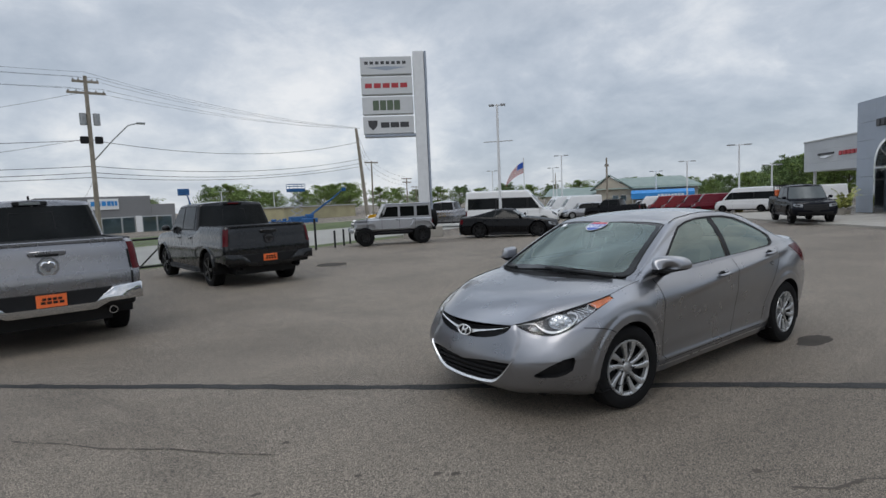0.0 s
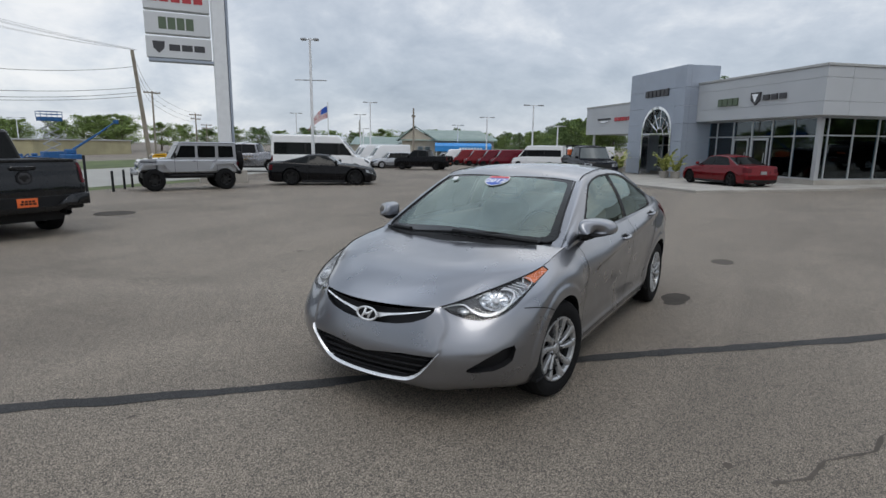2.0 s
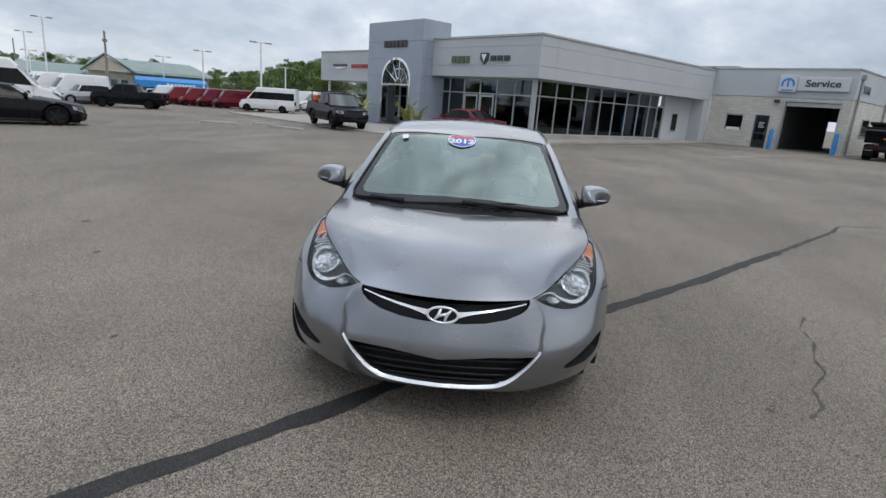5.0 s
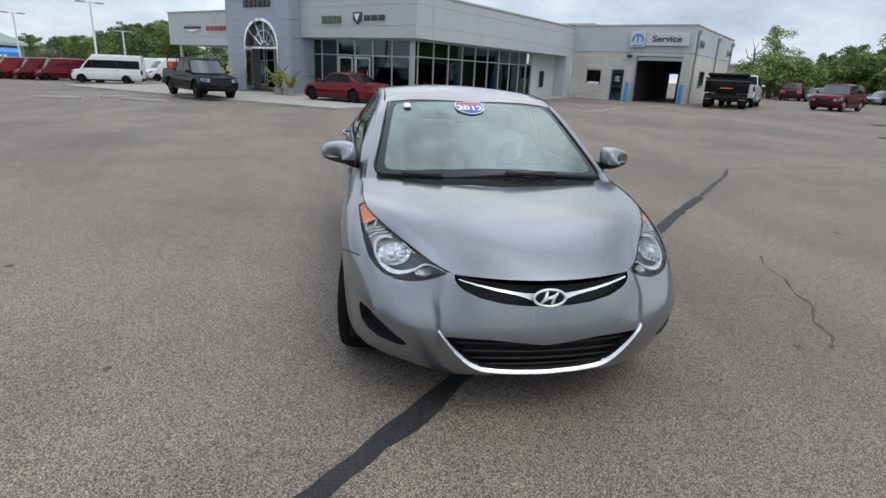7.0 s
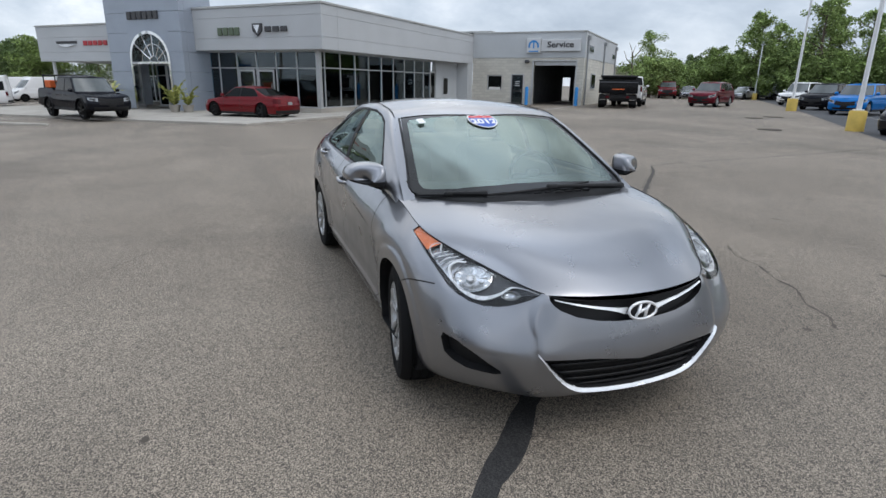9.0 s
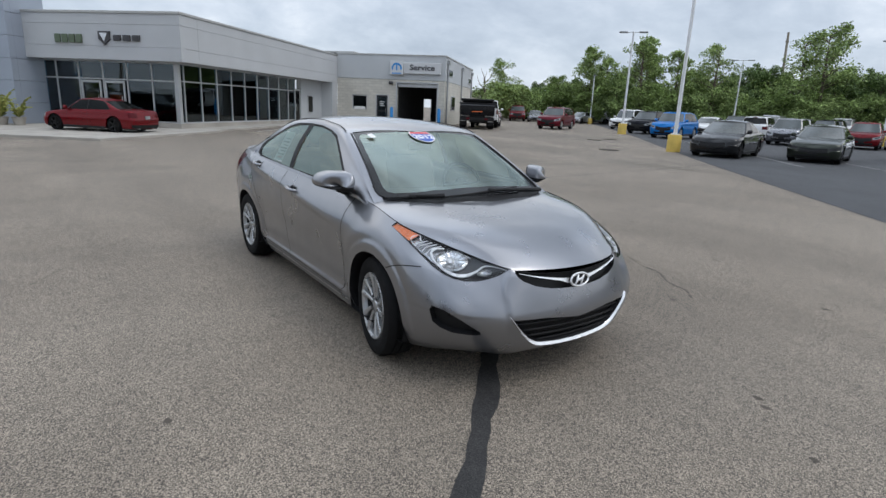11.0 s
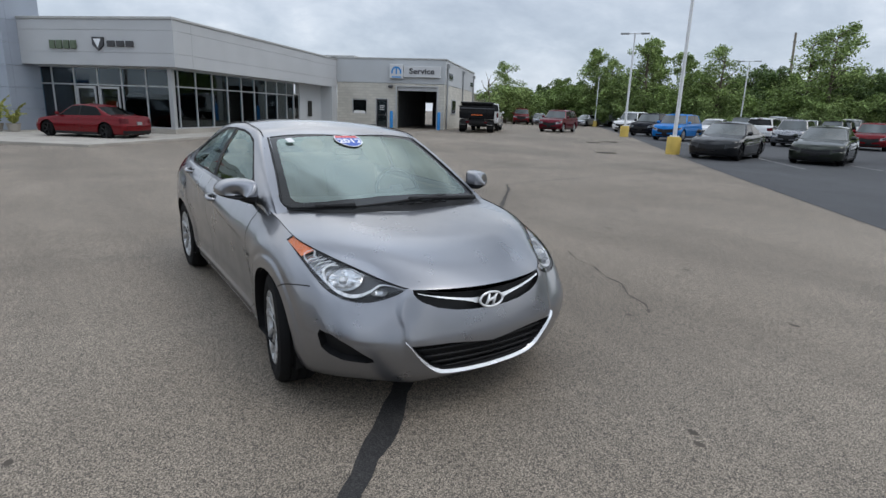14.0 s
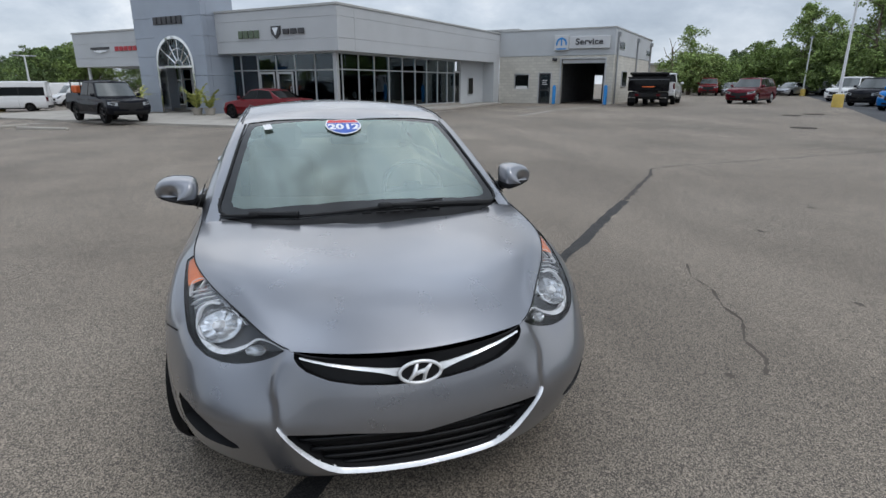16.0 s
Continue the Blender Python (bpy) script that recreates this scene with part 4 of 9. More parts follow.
def in_lamp(u, w, deep):
    """A point behind the lens, as deep as given along the lamp's axis."""
    p = lamp_point(u, w)
    hit = lens_tree.ray_cast(p - LAMP_D * 0.4, LAMP_D, 0.8)[0]
    if hit is None:
        hit = lens_tree.find_nearest(p)[0]
    return hit + LAMP_D * deep


def lamp_dish(uc, wc, ru, rw, turn, deep, n=36):
    """A bright cup: rim, fluted bowl and the shade before the bulb."""
    rows = []
    for k, (f, dd) in enumerate(((1.10, 0.020), (1.06, 0.008), (1.0, 0.006), (0.95, 0.012), (0.86, deep * 0.45), (0.70, deep * 0.70), (0.50, deep * 0.88), (0.28, deep * 0.97), (0.02, deep))):
        row = []
        for i in range(n):
            a = 2 * math.pi * i / n
            flute = 0.0022 * math.cos(9 * a) if k in (4, 5, 6) else 0.0
            pu, pw = f * ru * math.cos(a), f * rw * math.sin(a)
            row.append(in_lamp(uc + pu * math.cos(turn) - pw * math.sin(turn), wc + pu * math.sin(turn) + pw * math.cos(turn), dd + flute))
        rows.append(row)
    return Geo().grid(rows, close=True)


def lamp_band(points, n=10):
    """A raised bright band along points of u, w and width."""
    c = spline(points, n)
    rows = [[], [], [], []]
    for k, (u, w, wide) in enumerate(c):
        d = c[min(k + 1, len(c) - 1)] - c[max(k - 1, 0)]
        m = math.hypot(d[0], d[1]) or 1.0
        nu, nw = -d[1] / m * wide / 2, d[0] / m * wide / 2
        for j, (f, dd) in enumerate(((-1, 0.020), (-0.8, 0.007), (0.8, 0.007), (1, 0.020))):
            rows[j].append(in_lamp(u + nu * f, w + nw * f, dd))
    return Geo().grid(rows)


main_dish = lamp_dish(0.295, 0.071, 0.085, 0.060, 0.36, 0.019)
bulb_cap = lamp_dish(0.300, 0.074, 0.020, 0.016, 0.36, 0.008, 16)
small_dish = lamp_dish(0.100, 0.062, 0.040, 0.021, 0.5, 0.016, 24)
swoosh = lamp_band(((-0.008, 0.000, 0.003), (0.066, 0.010, 0.005), (0.118, 0.030, 0.009), (0.145, 0.074, 0.015), (0.190, 0.120, 0.021), (0.245, 0.140, 0.020), (0.320, 0.135, 0.014), (0.385, 0.108, 0.012), (0.420, 0.072, 0.013), (0.405, 0.038, 0.013), (0.365, 0.020, 0.008)))
amber_rim = lamp_band(((0.520, 0.070, 0.004), (0.560, 0.050, 0.005), (0.572, 0.028, 0.006), (0.552, 0.004, 0.006), (0.520, -0.014, 0.005)))
flutes = [lamp_band(((u0, 0.012, 0.004), (u0 + 0.045, 0.050, 0.005), (u0 + 0.06, 0.085 if u0 < 0.42 else 0.066, 0.003)), 6) for u0 in (0.385, 0.415, 0.445, 0.475)]
flutes.append(lamp_band(((0.20, 0.018, 0.003), (0.24, 0.012, 0.004), (0.30, 0.010, 0.003)), 6))
for flip in (False, True):
    f = flipped if flip else (lambda g: g)
    shell_ = part("headlight", f(lens), M_lens, hero, "clear headlight with amber corner", smooth=True)
    part("lamp_bed", f(chrome_bed), M_bowl, shell_, smooth=True)
    part("lamp_housing", f(dark_bed), M_lampblack, shell_, smooth=True)
    part("lamp_panel", f(grey_bed), M_lampgrey, shell_, smooth=True)
    part("lamp_wall", f(wall), M_lampblack, shell_)
    part("reflector", f(main_dish), M_reflector, shell_, smooth=40)
    part("bulb_cap", f(bulb_cap), M_guide, shell_, smooth=40)
    part("side_reflector", f(small_dish), M_reflector, shell_, smooth=40)
    part("light_guide", f(swoosh), M_guide, shell_, smooth=40)
    part("amber_rim", f(amber_rim), M_guide, shell_, smooth=40)
    for g in flutes:
        part("flute", f(g), M_guide, shell_, smooth=40)
    part("turn_signal", f(amber), M_amber, shell_, smooth=True)

# upper grille with wing bar, lower intake, fog-lamp pockets
UPPER = [(x, -0.9, z) for x, z in ((-0.01, 0.72), (0.30, 0.72), (0.405, 0.70), (0.408, 0.676), (0.396, 0.656), (0.37, 0.636), (0.30, 0.607), (0.20, 0.586), (0.10, 0.577), (-0.01, 0.575))]
up_faces = carve(low, UPPER, (0, 1, 0), 0.5)
low.normal_update()
grille_back = lift(low, up_faces, -0.035, False)
grille_wall = rim_walls(low, [f for f in up_faces], -0.035)
bmesh.ops.delete(low, geom=up_faces, context="FACES")
grille_part = part("upper_grille", grille_back.mirror(), M_black, hero, "black upper grille with chrome wing bar", smooth=True)
part("grille_wall", grille_wall.mirror(), M_black, grille_part)
LOWER = [(x, -0.9, z) for x, z in ((-0.01, 0.425), (0.25, 0.431), (0.472, 0.455), (0.41, 0.382), (0.35, 0.322), (0.30, 0.292), (0.256, 0.280), (0.15, 0.270), (-0.01, 0.266))]
low_faces = carve(low, LOWER, (0, 1, 0), 0.6)
low.normal_update()
intake = lift(low, low_faces, -0.045, False)
intake_wall = rim_walls(low, low_faces, -0.045)
bmesh.ops.delete(low, geom=low_faces, context="FACES")
intake_part = part("lower_grille", intake.mirror(), M_black, hero, "black slatted lower intake with chrome edge", smooth=True)
part("intake_wall", intake_wall.mirror(), M_black, intake_part)
FOG = ((0.806, -0.555, 0.496), (0.812, -0.545, 0.470), (0.800, -0.56, 0.405), (0.776, -0.60, 0.376), (0.735, -0.66, 0.354), (0.650, -0.755, 0.348), (0.628, -0.775, 0.356), (0.632, -0.772, 0.372), (0.70, -0.69, 0.438), (0.76, -0.61, 0.484))
fog_faces = carve(low, FOG, (-0.62, 0.78, 0), 0.4)
low.normal_update()
pocket = lift(low, fog_faces, -0.04, False)
pocket_wall = rim_walls(low, fog_faces, -0.04)
bmesh.ops.delete(low, geom=fog_faces, context="FACES")
for flip in (False, True):
    f = flipped if flip else (lambda g: g)
    fog_part = part("fog_pocket", f(pocket), M_black, hero, "black fog-lamp blank", smooth=True)
    part("pocket_wall", f(pocket_wall), M_black, fog_part)

# tail lamps
TAIL = ((0.88, 3.02, 0.985), (0.88, 3.22, 0.80), (0.80, 3.45, 0.78), (0.55, 3.62, 0.80), (0.52, 3.62, 0.92), (0.72, 3.46, 0.995))
tail_faces = carve(low, TAIL, (-0.75, -0.66, 0), 0.6)
low.normal_update()
tail_lens = lift(low, tail_faces, 0.002, False)
bmesh.ops.delete(low, geom=tail_faces, context="FACES")
for flip in (False, True):
    part("tail_light", (flipped if flip else (lambda g: g))(tail_lens), M_tail, hero, smooth=True)

skin = Geo()
skin.add([v.co.copy() for v in low.verts], [])
low.verts.index_update()
skin.f = [tuple(v.index for v in f.verts) for f in low.faces]
skin_tree = BVHTree.FromPolygons([Vector(v) for v in skin.v], skin.f)
part("lower_body", skin.mirror(), P_hero, hero, smooth=32)
low.free()


def ribbon(points, way, wide=0.006, proud=0.0012, tree=None):
    """A narrow strip laid on the body along points, dropped onto it along the given way."""
    pts = []
    way = Vector(way).normalized()
    for p in points:
        hit, nrm, *_ = (tree or skin_tree).ray_cast(Vector(p) - way * 0.5, way, 1.2)
        if hit:
            if nrm.dot(way) > 0:
                nrm = -nrm
            pts.append((hit + nrm * proud, nrm))
    g = Geo()
    rows = [[], []]
    for k, (p, nrm) in enumerate(pts):
        d = (pts[min(k + 1, len(pts) - 1)][0] - pts[max(k - 1, 0)][0]).normalized()
        side = d.cross(nrm).normalized() * wide / 2
        rows[0].append(p - side)
        rows[1].append(p + side)
    if len(pts) > 1:
        g.grid(rows)
    return g


def dense(points, n=12):
    return [tuple(p) for p in spline(points, n)]


seams = {
    "fender_seam": [(1.0, -0.44, 0.682), (1.0, -0.36, 0.674), (1.0, -0.27, 0.655), (1.0, -0.19, 0.622)],
    "front_door_seam": [(1.0, 0.42, 0.93), (1.0, 0.44, 0.80), (1.0, 0.46, 0.55), (1.0, 0.47, 0.33), (1.0, 0.52, 0.27)],
    "centre_door_seam": [(1.0, 1.68, 0.97), (1.0, 1.68, 0.75), (1.0, 1.66, 0.45), (1.0, 1.60, 0.28)],
    "rear_door_seam": [(1.0, 2.62, 1.0), (1.0, 2.56, 0.88), (1.0, 2.40, 0.72), (1.0, 2.28, 0.50), (1.0, 2.22, 0.32)],
    "sill_seam": [(1.0, 0.5, 0.262), (1.0, 1.2, 0.262), (1.0, 2.24, 0.275)],
}
for name, pts in seams.items():
    g = ribbon(dense(pts), (-1, 0, 0))
    for flip in (False, True):
        part("panel_seam", flipped(g) if flip else g, M_black, hero)
sill = ribbon(dense([(1.0, 0.42, 0.232), (1.0, 1.2, 0.226), (1.0, 2.3, 0.236)]), (-1, 0, 0), 0.012, 0.004)
for flip in (False, True):
    part("sill_moulding", flipped(sill) if flip else sill, M_hubcap, hero)

# chrome: wing bar, intake edge
wing = Geo()
for s, (z0, z1) in ((0.062, (0.630, 0.602)), (0.085, (0.631, 0.606)), (0.11, (0.633, 0.616)), (0.15, (0.638, 0.627)), (0.22, (0.648, 0.640)), (0.30, (0.661, 0.656)), (0.36, (0.673, 0.670)), (0.39, (0.680, 0.678))):
    wing.v.append((s, z0, z1))
bar_rows = [[], []]
for s, z0, z1 in wing.v:
    for j, z in enumerate((z0, z1)):
        yf = -0.848 + 0.075 * (s / 0.4) ** 2.2
        bar_rows[j].append((s, yf - 0.007 * j, z))
wing_geo = Geo().grid(bar_rows)
wing_geo.grid([[(x, y + 0.005, z) for x, y, z in bar_rows[0]], bar_rows[0]])
wing_geo.grid([bar_rows[1], [(x, y + 0.005, z) for x, y, z in bar_rows[1]]])
part("wing_bar", wing_geo.mirror(), M_satin, grille_part, smooth=30)
edge_pts = dense([(0.478, -1.2, 0.460), (0.412, -1.2, 0.376), (0.350, -1.2, 0.314), (0.30, -1.2, 0.284), (0.256, -1.2, 0.271), (0.15, -1.2, 0.261), (0.0, -1.2, 0.257)], 8)
lip_g = ribbon(edge_pts, (0, 1, 0), 0.002, 0.002)
half_n = len(lip_g.v) // 2
lip_line = [Vector(tuple((a + b) / 2 for a, b in zip(lip_g.v[k], lip_g.v[half_n + k]))) for k in range(half_n)]
strip_rows = [[], [], [], []]
for k, p in enumerate(lip_line):
    d = (lip_line[min(k + 1, half_n - 1)] - lip_line[max(k - 1, 0)]).normalized()
    away = Vector((0, -1, 0))
    across = d.cross(away).normalized()
    if across.z > 0:
        across = -across
    wide = 0.0035 + 0.0075 * min(1.0, k / (half_n * 0.45))
    for j, (f, o) in enumerate(((-1, -0.004), (-0.75, 0.001), (0.75, 0.011), (1, 0.004))):
        strip_rows[j].append(p + across * wide * f + away * o)
part("intake_chrome", Geo().grid(strip_rows).mirror(), M_satin, intake_part, smooth=40)
slats = Geo()
for z, half in ((0.400, 0.41), (0.362, 0.375), (0.324, 0.335), (0.290, 0.27)):
    pts = [(half * (k / 8 - 1), -0.872 + 0.25 * max(0.36 - z, 0) + 0.050 * (half / 0.43 * (k / 8 - 1)) ** 2, z) for k in range(17)]
    slats.tube([(x, y + 0.005, z_) for x, y, z_ in pts], 0.008, 6)
part("intake_slats", slats, M_lampblack, intake_part, smooth=True)
badge = Geo()
ring = [(0.072 * math.cos(a), 0.0, 0.037 * math.sin(a)) for a in (2 * math.pi * k / 40 for k in range(41))]
badge.tube(ring, 0.0065, 8, cap=False)
badge.tube([(-0.040, 0, -0.026), (-0.020, 0, -0.004), (-0.010, 0, 0.030)], [0.005, 0.009, 0.006], 8)
badge.tube([(0.010, 0, -0.030), (0.020, 0, 0.004), (0.040, 0, 0.026)], [0.006, 0.009, 0.005], 8)
badge.tube([(-0.020, 0, -0.006), (0.020, 0, 0.006)], 0.0075, 8)
badge.moved(pose(0, -0.868, 0.618, -10, 0, 0))
part("oval_emblem", badge, M_satin, grille_part, smooth=True)
part("emblem_plate", Geo().prism([(0.07 * math.cos(a), 0, 0.035 * math.sin(a)) for a in (2 * math.pi * k / 32 for k in range(32))], (0, 0.012, 0)).moved(pose(0, -0.865, 0.618, -10, 0, 0)), M_lampblack, grille_part)

# bonnet and boot lid: laid between the top edges of the two flanks
edge_front = 2 * AROUND
cowl = next(k for k in range(len(top_edge)) if top_edge[k][1] > 0.40)


# the height of the bonnet along its middle
BONNET_Y = np.linspace(-0.80, 0.62, 76)
BONNET_Z = softened(np.interp(BONNET_Y, (-0.752, -0.70, -0.6, -0.35, 0.0, 0.3, 0.62), (0.664, 0.712, 0.780, 0.850, 0.908, 0.948, 0.990)), 0, 60)


def deck(k0, k1, dy, zc, ridge=None):
    """A lid between the two top edges; ridge(f) gives how far out its pressed edge lies."""
    rows = []
    ks = np.linspace(k0, k1, 60)
    steps = np.linspace(-1, 1, 101)
    for k in ks:
        i = min(int(k), len(top_edge) - 2)
        e = top_edge[i] + (top_edge[i + 1] - top_edge[i]) * (k - i)
        f = (k - k0) / (k1 - k0)
        top, bow = zc(e[1]), 2
        if ridge is None:
            zs = e[2] + (top - e[2]) * (1 - np.abs(steps) ** 2.3)
        else:
            top, bow = zc(e[1] - 0.15 * f), 2 + 2 * f
            at = ridge(f)
            shoulder = e[2] + (top - e[2]) * 0.78
            out = np.clip((np.abs(steps) - at) / (1 - at), 0, 1)
            zs = np.where(np.abs(steps) < at, top - (top - shoulder) * (np.abs(steps) / at) ** 2.2, shoulder + (e[2] - shoulder) * (0.55 * out + 0.45 * out**2))
            zs = softened(zs, 0, 1)
        rows.append([(a * e[0], e[1] + dy(f) * (1 - abs(a) ** bow), z - 0.0005) for a, z in zip(steps, zs)])
    return Geo().grid(rows)


bonnet = deck(edge_front, cowl, lambda f: -0.100 - 0.325 * f, lambda y: float(np.interp(y, BONNET_Y, BONNET_Z)), lambda f: float(np.interp(f, (0, 0.15, 0.45, 0.75, 1.0), (0.97, 0.88, 0.79, 0.84, 0.93))))
part("bonnet", bonnet, P_hero, hero, smooth=True)
boot0 = next(k for k in range(len(top_edge)) if top_edge[k][1] > 2.8)
boot = deck(boot0, len(top_edge) - 43, lambda f: 0.13 * f, lambda y: 1.062)
part("boot_lid", boot, P_hero, hero, smooth=True)
tail_fill = Geo().grid([[(x, y, z + 0.001) for x, y, z in top_edge[-43:]], [(0, y, z + 0.012) for x, y, z in top_edge[-43:]]])
part("boot_edge", tail_fill.mirror(), P_hero, hero, smooth=True)
part("chassis", Geo().box((-0.58, -0.62, 0.17), (0.58, 3.4, 0.24), 0.02).box((-0.74, 0.5, 0.17), (0.74, 2.2, 0.239), 0.02), M_black, hero)
part("nose_floor", Geo().grid([[(x, y + 0.004, z + 0.004) for x, y, z in hero_rows[:7 * AROUND, 0]], [(x * 0.9, -0.3, 0.185) for x, y, z in hero_rows[:7 * AROUND, 0]]]).mirror(), M_black, hero)
shut = Geo().tube([tuple(p + np.array((0, 0, 0.001))) for p in top_edge[edge_front:cowl + 1]], 0.0022, 5)
for flip in (False, True):
    part("bonnet_seam", flipped(shut) if flip else shut, M_black, hero)
part("bonnet_edge", Geo().tube([(x, y - 0.001, z - 0.004) for x, y, z in top_edge[edge_front:0:-1]] + [(-x, y - 0.001, z - 0.004) for x, y, z in top_edge[:edge_front + 1]], 0.0026, 5), M_black, hero)

# cabin shell: three lengthwise rails (middle, roof rail, waist) between the foot of the windscreen and of the rear window
MIDDLE = ((0.0, -0.02, 0.952), (0.0, 0.46, 1.170), (0.0, 0.955, 1.362), (0.0, 1.25, 1.414), (0.0, 1.65, 1.435), (0.0, 2.25, 1.408), (0.0, 2.72, 1.242), (0.0, 3.10, 1.062))
RAIL = ((0.745, 0.200, 0.915), (0.682, 0.60, 1.142), (0.612, 0.985, 1.328), (0.590, 1.28, 1.376), (0.582, 1.65, 1.393), (0.572, 2.22, 1.350), (0.600, 2.72, 1.200), (0.640, 3.08, 1.046))
WAIST = ((0.788, 0.21, 0.872), (0.800, 0.60, 0.940), (0.808, 0.98, 0.955), (0.808, 1.3, 0.965), (0.808, 1.68, 0.975), (0.806, 2.22, 0.998), (0.790, 2.72, 1.018), (0.740, 3.12, 1.030))
mid_c, rail_c, waist_c = (spline(k, 12) for k in (MIDDLE, RAIL, WAIST))
A_STEPS = [0, 0.1, 0.2, 0.3, 0.4, 0.5, 0.6, 0.7, 0.8, 0.87, 0.94, 1.0]
cab_rows = []
for m_, r_, w_ in zip(mid_c, rail_c, waist_c):
    row = []
    for a in A_STEPS:
        p = m_ + (r_ - m_) * a * a
        p[0] = r_[0] * a
        row.append(p)
    for t in [0.04, 0.09] + [k / 16 for k in range(2, 17)]:
        p = r_ + (w_ - r_) * t
        p = p + np.array([0.028 * math.sin(math.pi * min(1, t * 1.05)) + 0.004 * math.sin(math.pi * min(1, t * 8)), 0, 0.006 * math.sin(math.pi * min(1, t * 6))])
        row.append(p)
    cab_rows.append(row)
cab = grid_bm(cab_rows)
if sum(f.normal.z for f in cab.faces) < 0:
    bmesh.ops.reverse_faces(cab, faces=cab.faces)
cab.normal_update()


def by_side(points):
    return [(0.9, y, z) for y, z in points]


FRONT_WIN = by_side(((0.70, 0.983), (0.72, 1.085), (0.88, 1.185), (1.06, 1.285), (1.20, 1.322), (1.40, 1.345), (1.60, 1.350), (1.615, 0.998)))
REAR_WIN = by_side(((1.695, 0.999), (1.68, 1.350), (1.90, 1.342), (2.12, 1.310), (2.34, 1.245), (2.52, 1.165), (2.58, 1.115), (2.56, 1.055), (2.50, 1.030)))
side_panes = []
for poly in (FRONT_WIN, REAR_WIN):
    fs = carve(cab, poly, (1, 0, 0), 1.4)
    fs = [f for f in fs if f.calc_center_median().x > 0]
    cab.normal_update()
    side_panes.append(lift(cab, fs, -0.008, True))
FRAME = by_side(((0.50, 0.965), (0.68, 1.085), (0.87, 1.200), (1.05, 1.302), (1.20, 1.338), (1.40, 1.360), (1.66, 1.365), (1.92, 1.356), (2.15, 1.322), (2.36, 1.256), (2.55, 1.175), (2.63, 1.118), (2.60, 1.045), (2.52, 1.018)))
fs = carve(cab, FRAME, (1, 0, 0), 1.5)
cab.normal_update()
window_frame = lift(cab, fs, -0.003, True)
SCREEN = [(x, y, 2.0) for x, y in ((-0.01, 0.045), (0.30, 0.075), (0.55, 0.155), (0.655, 0.210), (0.696, 0.262), (0.700, 0.310), (0.655, 0.52), (0.60, 0.82), (0.568, 0.985), (0.50, 0.975), (0.25, 0.958), (-0.01, 0.952))]
fs = carve(cab, SCREEN, (0, 0, 1), 1.2)
cab.normal_update()
BORDER = [(x, y, 2.0) for x, y in ((-0.01, 0.118), (0.25, 0.132), (0.47, 0.180), (0.59, 0.230), (0.632, 0.264), (0.643, 0.310), (0.606, 0.53), (0.562, 0.77), (0.541, 0.875), (0.520, 0.912), (0.48, 0.922), (0.25, 0.910), (-0.01, 0.905))]
inner = carve(cab, BORDER, (0, 0, 1), 1.2)
cab.normal_update()
windscreen = lift(cab, inner, -0.004, True)
fs = [f for f in cab.faces if f.calc_center_median().y < 0.97]
fs = carve(cab, SCREEN, (0, 0, 1), 1.2)
cab.normal_update()
screen_border = lift(cab, fs, -0.0042, True)
BACK = [(x, y, 2.0) for x, y in ((-0.01, 2.36), (0.30, 2.35), (0.48, 2.34), (0.545, 2.75), (0.56, 2.98), (0.30, 3.02), (-0.01, 3.03))]
fs = carve(cab, BACK, (0, 0, 1), 1.2)
cab.normal_update()
back_pane = lift(cab, fs, -0.003, True)
# nothing of the shell shows before the foot of the windscreen
foot = [f for f in cab.faces if f.calc_center_median().z < 1.02 and f.calc_center_median().x < 0.70 and f.calc_center_median().y < 0.12 + 0.30 * (f.calc_center_median().x / 0.7) ** 2]
bmesh.ops.delete(cab, geom=foot, context="FACES")
roof_geo = Geo()
cab.verts.index_update()
roof_geo.add([v.co.copy() for v in cab.verts], [tuple(v.index for v in f.verts) for f in cab.faces])
cab.free()
part("roof_shell", roof_geo.mirror(), P_hero, hero, smooth=45)
screen_part = part("windscreen", windscreen.mirror(), M_heroglass, hero, "green-tinted windscreen", smooth=True)
part("windscreen_border", screen_border.mirror(), M_frit, screen_part, smooth=True)
part("rear_window", back_pane.mirror(), M_sideglass, hero, smooth=True)
for g in side_panes:
    for flip in (False, True):
        part("side_window", flipped(g) if flip else g, M_sideglass, hero, smooth=True)
for flip in (False, True):
    part("window_frame", flipped(window_frame) if flip else window_frame, M_black, hero, smooth=True)
for o in hero.children_recursive:
    if o.name.split(".")[0] in ("windscreen", "side_window", "rear_window", "headlight"):
        o.visible_shadow = False
# roof ditch
for side in (1, -1):
    pts = [(side * (x - 0.012), y, z + 0.009) for x, y, z in rail_c[24:66]]
    part("roof_moulding", Geo().tube(pts, 0.0035, 6), M_black, hero, smooth=True)
# scuttle panel and wipers
scuttle = Geo()
rows = [[], []]
for k in range(25):
    a = -1 + k / 12
    rows[0].append((a * 0.74, -0.06 + 0.27 * a * a, 0.932 - 0.030 * a * a))
    rows[1].append((a * 0.70, 0.075 + 0.205 * a * a, 0.984 - 0.030 * a * a))
scuttle.grid(rows)
part("scuttle_panel", scuttle, M_black, hero)
vents = Geo()
for k in range(9):
    x = -0.26 + 0.068 * k
    y = 0.03 + 0.235 * (x / 0.72) ** 2
    z = 0.970 - 0.03 * (x / 0.72) ** 2
    vents.box((x, y, z - 0.006), (x + 0.048, y + 0.032, z + 0.002), 0.002)
part("scuttle_vent", vents, M_lampblack, hero)


